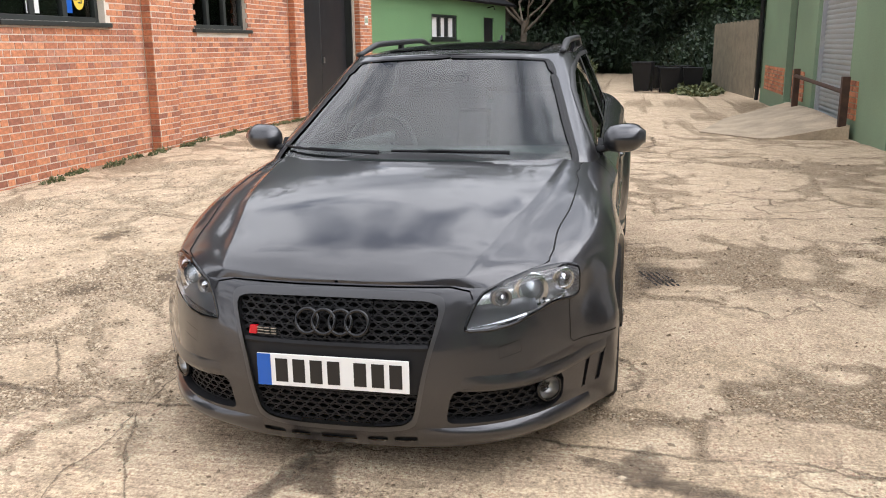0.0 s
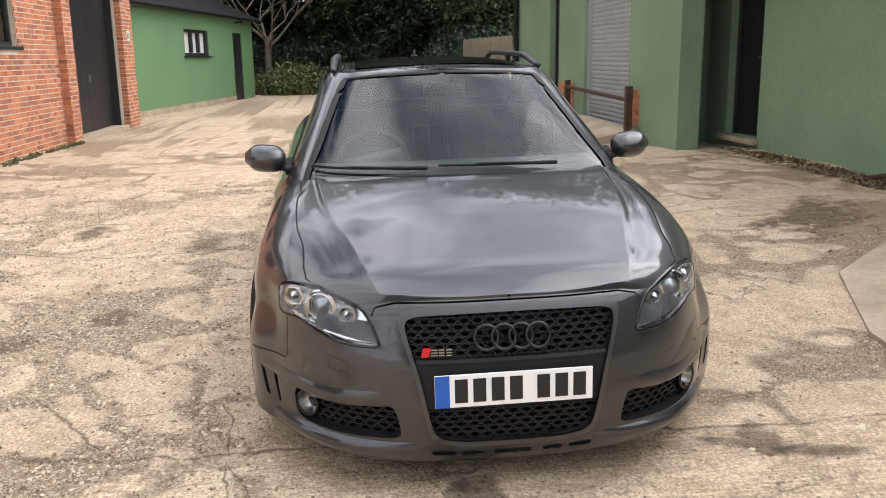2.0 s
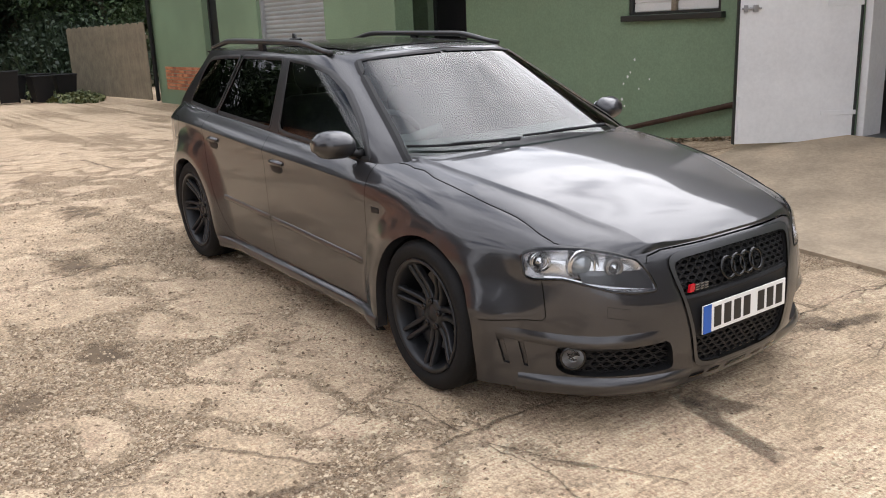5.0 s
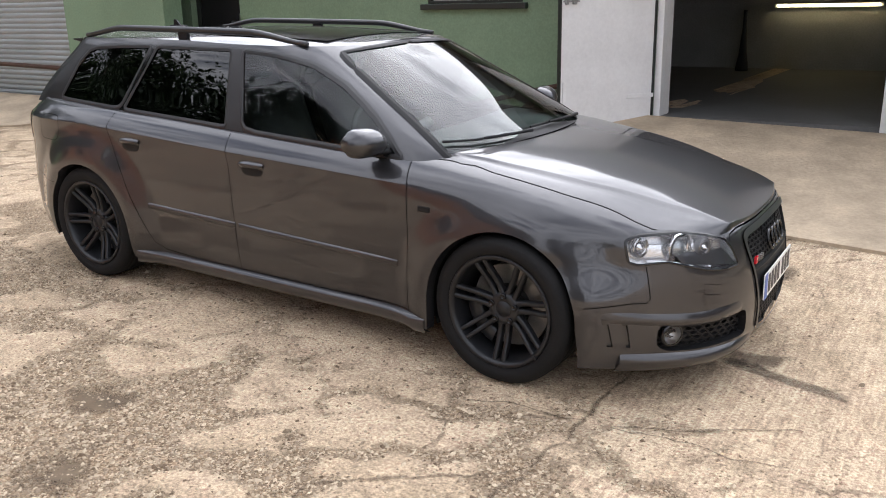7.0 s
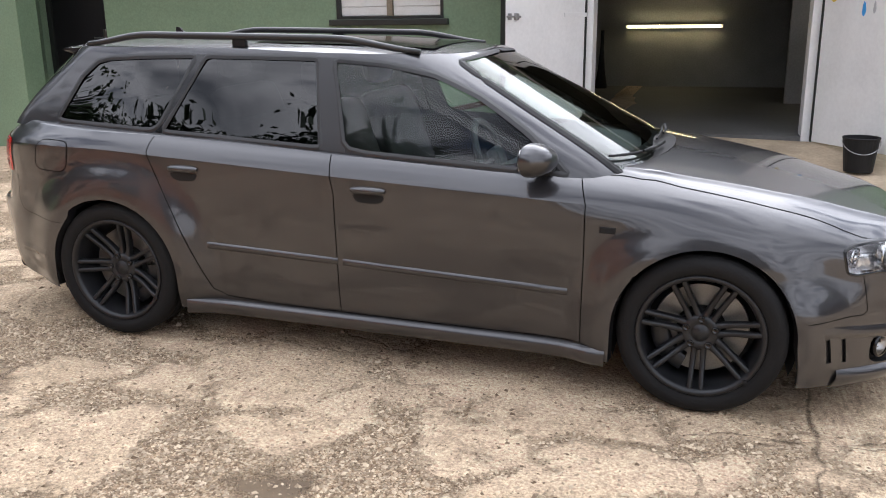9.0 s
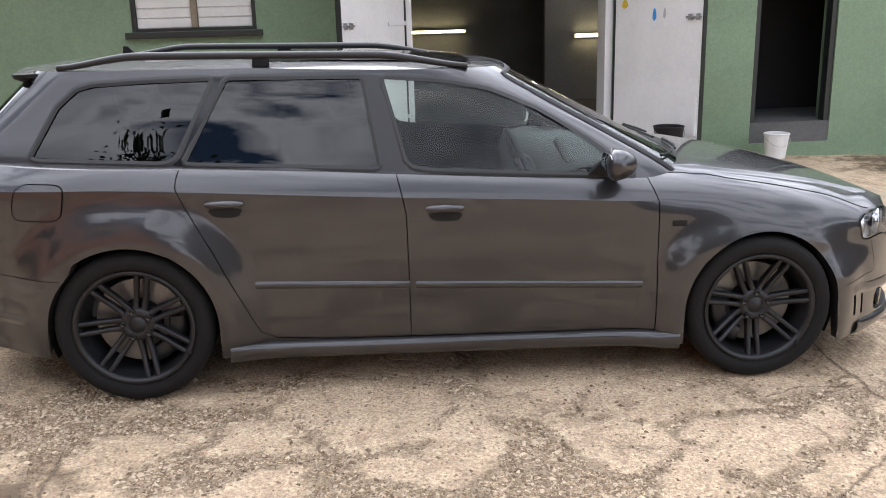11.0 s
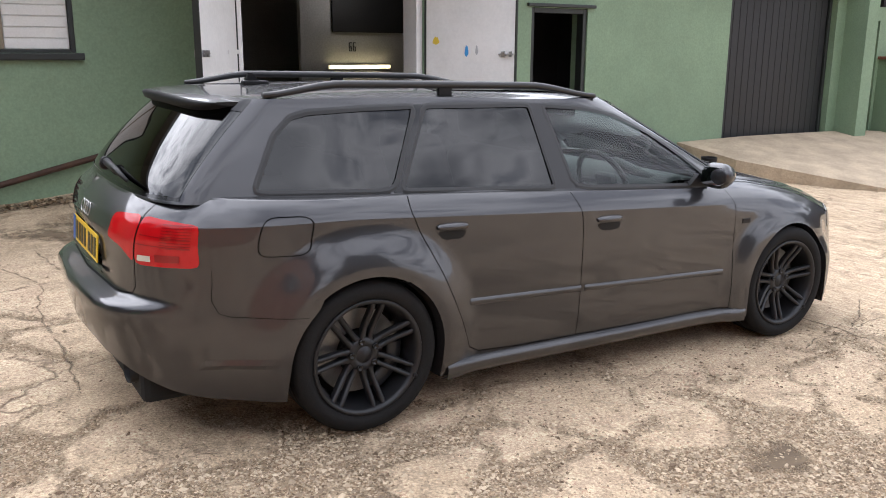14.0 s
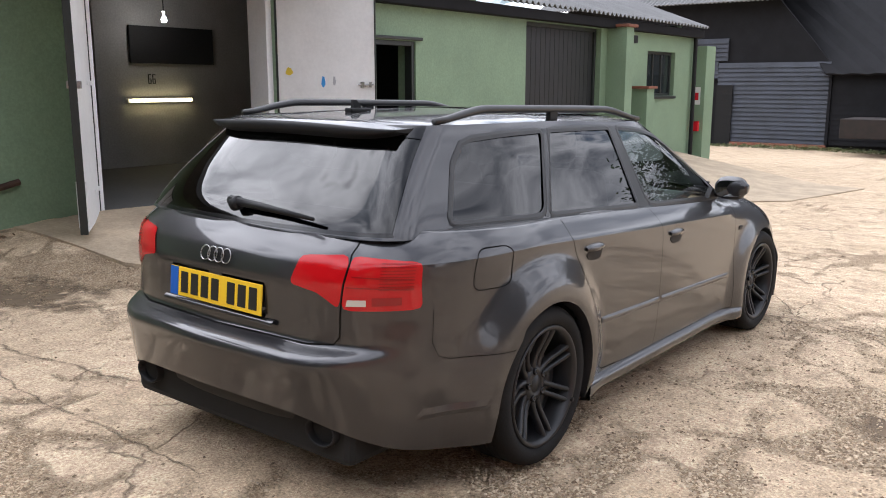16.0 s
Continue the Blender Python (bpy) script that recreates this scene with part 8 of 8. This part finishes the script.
part("sign_plate", box_bm(-0.006, 0.0, -0.08, 0.08, -0.19, 0.19), WHITE_PLASTIC, t)
part("sign_mark", box_bm(-0.009, -0.0065, -0.04, 0.04, -0.09, 0.07), RED, t)
tagged(part("alarm_bell", box_bm(14.32, 14.417, 4.52, 4.70, 0.48, 0.70, bevel=0.02), RED), "red alarm bell box on the pier", "alarm")
t = thing("trailer", "rusty open trailer parked by the barn", "trailer", Matrix.Translation((23.2, 2.0, land(23.2, 2.0))))
part("body", box_bm(-0.9, 0.9, -1.5, 1.4, 0.55, 1.10, bevel=0.02), UNDER_BROWN, t)
for s in (-1, 1):
    bm = bmesh.new()
    lathe(bm, [(0.0005, -0.08), (0.20, -0.09), (0.31, -0.08), (0.32, 0.0), (0.31, 0.08), (0.0005, 0.08)], 24)
    move(bm, bm.verts, Matrix.Translation((0.75 * s, -0.3, 0.31)) @ Matrix.Rotation(math.pi / 2, 4, "Z"))
    part("wheel", bm, RUBBER, t)
t = thing("floor_cone", "dark bottle shape on the garage floor edge", "bottle", Matrix.Translation((-0.45, 10.6, 0.362)))
bm = bmesh.new()
lathe(bm, [(0.0005, 0), (0.10, 0.0), (0.10, 0.05), (0.06, 0.30), (0.03, 0.70), (0.03, 0.95), (0.0005, 0.95)], 16, "z")
part("body", bm, GARAGE_DARK, t, smooth_faces=True)

# ---- joints, cracks, stains and grit in the yard ----
def drape(x, y, up=0.0):
    z = land(x, y) - 0.004 - 0.006 * loose(x, y) + 0.010 * noise.noise((x * 1.7, y * 1.7, 0.3)) + 0.006 * noise.noise((x * 6, y * 6, 2.0)) + 0.003 * noise.noise((x * 17, y * 17, 5.0))
    return Vector((x, y, z + up))


def faded(name, rows, fades, mat, label, cat):
    """A thin skin of dirt on the yard, its cover thinning by the given row values."""
    bm = bmesh.new()
    lay = bm.verts.layers.float.new("fade")
    vs = grid_face(bm, rows)
    for row, f in zip(vs, fades):
        for v in row:
            v[lay] = f
    return tagged(part(name, bm, mat), label, cat, kind="structure")


def crack(pts, width, seed):
    """A ragged dirt-filled crack following a few bends."""
    P = []
    for a, b in zip(pts, pts[1:]):
        n = max(2, int(math.hypot(b[0] - a[0], b[1] - a[1]) / 0.03))
        P += [(a[0] + (b[0] - a[0]) * k / n, a[1] + (b[1] - a[1]) * k / n) for k in range(n)]
    P.append(pts[-1])
    rows = [[], [], [], [], []]
    for i, (x, y) in enumerate(P):
        a, b = P[max(0, i - 1)], P[min(len(P) - 1, i + 1)]
        d = Vector((b[0] - a[0], b[1] - a[1])).normalized()
        n = Vector((-d.y, d.x))
        wob = 0.05 * noise.noise((x * 2.3 + seed, y * 2.3, 1.0)) + 0.026 * noise.noise((x * 8 + seed, y * 8, 1.0)) + 0.010 * noise.noise((x * 30 + seed, y * 30, 1.0))
        w = width * (1.1 + 1.8 * abs(noise.noise((x * 5, y * 5, seed)))) * min(1, i / 5, (len(P) - 1 - i) / 5 + 0.02)
        for k, q in enumerate((-1.0, -0.35, 0.0, 0.35, 1.0)):
            rows[k].append(drape(x + n.x * (wob + q * w), y + n.y * (wob + q * w), 0.0045))
    return faded("yard_crack", rows, (-0.3, 0.30, 0.75, 0.30, -0.3), CRACK_DIRT, "ragged dirt-filled crack in the concrete", "crack")


for k, (pts, w) in enumerate([
        ([(1.62, -2.9), (1.67, -1.82), (1.75, -1.2), (1.76, -0.7), (1.80, 0.2), (1.84, 1.0), (1.95, 2.6)], 0.020),
        ([(1.77, -1.04), (2.05, -0.98), (2.6, -0.95)], 0.010),
        ([(1.81, -0.98), (2.07, -0.90), (2.36, -0.74), (2.62, -0.62)], 0.010),
        ([(1.09, -2.39), (1.16, -2.17), (1.13, -1.9), (1.46, -1.63), (1.75, -1.37)], 0.016),
        ([(1.23, -1.13), (1.54, -1.05), (1.81, -0.98)], 0.012),
        ([(-1.15, -4.05), (-1.79, -3.6), (-1.73, -3.17), (-1.39, -2.16), (-1.5, -1.3)], 0.022),
        ([(-1.80, 0.95), (-1.97, 1.8), (-2.1, 2.9)], 0.028),
        ([(-5.96, 0.89), (-5.48, 1.47), (-5.2, 2.6)], 0.05),
        ([(-8.76, 0.7), (-7.66, 1.19), (-6.6, 1.2), (-5.9, 0.9)], 0.05),
        ([(-7.2, -2.4), (-7.0, -1.3), (-6.6, -0.4), (-5.5, -0.3)], 0.05),
        ([(-2.25, 0.0), (-2.28, 1.0), (-2.2, 2.0), (-2.6, 3.2)], 0.016),
        ([(4.0, -3.0), (4.05, -1.0), (4.15, 1.2), (4.1, 3.0)], 0.012),
        ([(6.3, -4.5), (6.25, -1.0), (6.2, 2.6)], 0.016)]):
    crack(pts, w, k + 1)


def stain(outline, seed, mat=None, label="dark damp stain soaked into the concrete"):
    cx, cy = sum(p[0] for p in outline) / len(outline), sum(p[1] for p in outline) / len(outline)
    P = []
    m = len(outline)
    for i in range(m):
        a, b = outline[i], outline[(i + 1) % m]
        for k in range(10):
            x, y = a[0] + (b[0] - a[0]) * k / 10, a[1] + (b[1] - a[1]) * k / 10
            f = 1.25 + 0.22 * noise.noise((x * 4 + seed, y * 4, 0.5))
            P.append((cx + (x - cx) * f, cy + (y - cy) * f))
    qs = (0.02, 0.25, 0.5, 0.7, 0.85, 1.0)
    rows = [[drape(cx + (x - cx) * q, cy + (y - cy) * q, 0.004) for x, y in P + P[:1]] for q in qs]
    return faded("yard_stain", rows, (0.9, 0.8, 0.6, 0.4, 0.1, -0.4), mat or WET, label, "stain")


stain([(2.25, -0.2), (2.12, -0.19), (2.08, -0.05), (2.26, -0.01), (2.38, 0.08), (2.34, -0.12)], 1)
stain([(1.88, 0.72), (1.92, 0.86), (1.84, 0.96), (1.75, 1.04), (2.05, 1.13), (2.16, 1.08), (2.08, 0.92)], 2)
stain([(1.99, 0.86), (2.02, 1.16), (2.1, 1.44), (2.16, 1.2), (2.08, 0.92)], 3)
stain([(2.02, -0.17), (2.2, -0.13), (2.42, -0.2), (2.6, -0.25), (2.66, -0.34), (2.4, -0.29), (2.15, -0.24)], 4)
stain([(-0.69, 0.95), (-0.70, 1.2), (-0.25, 1.28), (0.05, 1.0), (-0.2, 0.95)], 5)
stain([(-1.34, 2.35), (-1.62, 2.84), (-2.48, 3.58), (-1.83, 3.75), (-1.0, 3.3), (-0.75, 2.75)], 6, LITTER, "dark earth and leaf litter spread on the concrete")
stain([(-6.4, 3.9), (-3.0, 4.2), (-0.8, 4.3), (-0.8, 4.62), (-6.4, 4.62)], 7, LITTER, "dark earth and leaf litter along the wall")
stain([(4.6, 4.62), (4.6, 3.7), (5.4, 3.4), (6.3, 3.7), (6.4, 4.6)], 8, LITTER, "dark earth and rubble by the doorway")
for k, (x, y, r) in enumerate(((0.0, -1.87, 0.20), (-1.66, -1.60, 0.26), (0.34, -2.32, 0.18), (-2.3, -2.6, 0.24), (-0.9, -2.9, 0.2), (-3.3, -1.2, 0.3))):
    stain([(x + r * math.cos(q) * (1.25 if k % 2 else 1.0), y + r * 0.75 * math.sin(q)) for q in [2 * math.pi * j / 8 for j in range(8)]], 20 + k, LITTER, "dark earth worn into a hollow of the concrete")
t = thing("drain_grate", "rusty slotted drain grate set flush in the yard", "drain", Matrix.Translation(drape(-0.40, 1.09, -0.004)) @ Matrix.Rotation(math.radians(18), 4, "Z"))
part("grate_bed", box_bm(-0.26, 0.26, -0.085, 0.085, -0.03, 0.004), LITTER_SOLID, t)
for k in range(5):
    part("slot", box_bm(-0.23, 0.23, -0.070 + k * 0.031, -0.055 + k * 0.031, 0.0, 0.0065), UNDER, t)

STONE = leaf_material("loose_grit", (0.14, 0.092, 0.055), (0.66, 0.54, 0.385))
nodes_of(STONE)[2].inputs["Roughness"].default_value = 0.9


def grit(name, label, n, x0, x1, y0, y1, lo, hi, seed, keep=None):
    """Loose stones lying on the yard, thicker where the concrete has broken up."""
    rg = random.Random(seed)
    verts, faces = [], []
    made = 0
    while made < n:
        x, y = rg.uniform(x0, x1), rg.uniform(y0, y1)
        if rg.random() > 0.14 + 0.86 * loose(x, y):
            continue
        s = lo * (hi / lo) ** (rg.random() ** 2.2)
        p = drape(x, y, s * 0.18)
        a = rg.uniform(0, 6.283)
        b = len(verts)
        ex, ey, ez = s * rg.uniform(0.7, 1.3), s * rg.uniform(0.5, 1.0), s * rg.uniform(0.3, 0.6)
        c, sn = math.cos(a), math.sin(a)
        for ux, uy, uz in ((1, 0.2, -0.3), (0.1, 1, -0.3), (-1, -0.1, -0.3), (-0.2, -1, -0.3), (0.25, 0.1, 1)):
            jx, jy = ux * ex, uy * ey
            verts.append((p.x + jx * c - jy * sn, p.y + jx * sn + jy * c, p.z + uz * ez))
        for f in ((0, 1, 4), (1, 2, 4), (2, 3, 4), (3, 0, 4)):
            faces.append(tuple(b + k for k in f))
        made += 1
    me = bpy.data.meshes.new(name)
    me.from_pydata(verts, [], faces)
    me.materials.append(STONE)
    return tagged(new(name, me), label, "grit", kind="stuff")


grit("loose_grit", "pale loose grit and pebbles strewn over the yard", 48000, -5.2, 2.4, -4.6, 2.6, 0.003, 0.012, 11)
grit("flank_grit", "broken aggregate and pale chips beside the car", 42000, -3.4, 2.1, -4.5, -0.75, 0.0035, 0.012, 13)
grit("broken_chips", "mixed brown and pale chips in the broken strips", 15000, -4.6, 1.9, -4.4, -0.7, 0.006, 0.017, 14)
grit("loose_stones", "small pale stones lying on the yard", 1100, -6.5, 5.0, -4.8, 3.6, 0.009, 0.024, 12)

# ---- brickwork ----
BRICK_L, BRICK_H, JOINT = 0.215, 0.065, 0.010


def brick_mesh(length):
    bm = bmesh.new()
    box(bm, -length / 2, length / 2, -0.012, 0.0, -BRICK_H / 2, BRICK_H / 2)
    for v in bm.verts:
        if v.co.y > -0.001:
            v.co.x *= 1 - 0.004 / length
            v.co.z *= 0.95
    me = mesh_from(bm, "brick")
    me.materials.append(BRICK)
    return me


STRETCHER, HEADER = brick_mesh(BRICK_L), brick_mesh(0.1025)


def course_bricks(x0, x1, z, odd):
    """Alternate long and short bricks along one course."""
    out = []
    x = x0 - (0.16 if odd else 0.0)
    k = 0
    while x < x1:
        ln = BRICK_L if k % 2 == 0 else 0.1025
        a, b = max(x, x0), min(x + ln, x1)
        if b - a > 0.03:
            out.append((a, b))
        x += ln + JOINT
        k += 1
    return out


def lay_bricks(name, label, spans, y, holes, nearest=None):
    """Courses on a wall face that looks along +y; the nearest stretch as single bricks, the rest joined."""
    owner = thing(name, label, "brickwork", kind="structure")
    rg = random.Random(5)
    verts, faces = [], []
    count = 0
    rows = int(3.3 / (BRICK_H + JOINT))
    for r in range(-2, rows):
        z = 0.02 + r * (BRICK_H + JOINT) + BRICK_H / 2
        for x0, x1 in spans:
            for a, b in course_bricks(x0, x1, z, r % 2):
                c = (a + b) / 2
                if any(h[0] - 0.02 < c < h[1] + 0.02 and h[2] - 0.02 < z < h[3] + 0.02 for h in holes):
                    continue
                jig = rg.uniform(-0.0015, 0.002)
                full = abs((b - a) - BRICK_L) < 1e-3 or abs((b - a) - 0.1025) < 1e-3
                if nearest and nearest[0] < c < nearest[1] and nearest[2] < z < nearest[3] and full and count < 300:
                    o = new("brick", STRETCHER if b - a > 0.15 else HEADER)
                    o.parent = owner
                    o.location = (c, y + jig, z)
                    count += 1
                    continue
                k = len(verts)
                for yy, g in ((y - 0.012, 0.0), (y + jig, 0.002)):
                    verts += [(a + g, yy, z - BRICK_H / 2 + g), (b - g, yy, z - BRICK_H / 2 + g), (b - g, yy, z + BRICK_H / 2 - g), (a + g, yy, z + BRICK_H / 2 - g)]
                for f in ((4, 7, 6, 5), (0, 4, 5, 1), (1, 5, 6, 2), (2, 6, 7, 3), (3, 7, 4, 0)):
                    faces.append(tuple(k + i for i in f))
    me = bpy.data.meshes.new("brickwork")
    me.from_pydata(verts, [], faces)
    me.materials.append(BRICK_FAR)
    o = new("joined_bricks", me)
    o.parent = owner
    tagged(o, kind="stuff")


def pier_sides(x, y0, y1, sign):
    """Short bricks on the return of a pier."""
    verts, faces = [], []
    rg = random.Random(9)
    for r in range(-2, 44):
        z = 0.02 + r * (BRICK_H + JOINT) + BRICK_H / 2
        xx = x + sign * rg.uniform(0, 0.002)
        k = len(verts)
        for q, g in ((x - sign * 0.012, 0.0), (xx, 0.002)):
            verts += [(q, y0 + g, z - BRICK_H / 2 + g), (q, y1 - g, z - BRICK_H / 2 + g), (q, y1 - g, z + BRICK_H / 2 - g), (q, y0 + g, z + BRICK_H / 2 - g)]
        for f in ((4, 5, 6, 7), (0, 1, 5, 4), (1, 2, 6, 5), (2, 3, 7, 6), (3, 0, 4, 7)):
            faces.append(tuple(k + i for i in f))
    me = bpy.data.meshes.new("pier_return")
    me.from_pydata(verts, [], faces)
    me.materials.append(BRICK_FAR)
    return tagged(new("wall_pier_return", me), "red bricks on the pier's return", "pier", kind="structure")


HOLES = [(-4.55, -2.80, 1.60, 2.7), (-8.42, -6.66, 1.57, 2.7), (-13.85, -10.58, -0.5, 2.9)]
lay_bricks("brickwork", "red brick wall with pale mortar joints", [(-5.31, -2.45), (-10.09, -5.87)], BY, HOLES, (-5.4, -2.2, 0.2, 1.62))
lay_bricks("pier_brickwork", "red brick piers projecting from the wall", [(a, b) for a, b in PIERS], BY + 0.127, [])
for a, b in PIERS:
    pier_sides(b, BY + 0.002, BY + 0.125, 1)
lay_bricks("dado_brickwork", "red brick base under the green panels", [(-16.0, -13.4), (-12.45, -11.3), (-8.04, -7.55)], 0.0, [(-99, 99, 0.66, 9), (-99, 99, -9, 0.05)])
dado = [o for o in scene.objects if o.name.startswith("dado_brickwork")][0]
dado.matrix_basis = Matrix.Translation((0, 3.788, 0.25)) @ Matrix.Diagonal((1, -1, 1, 1))
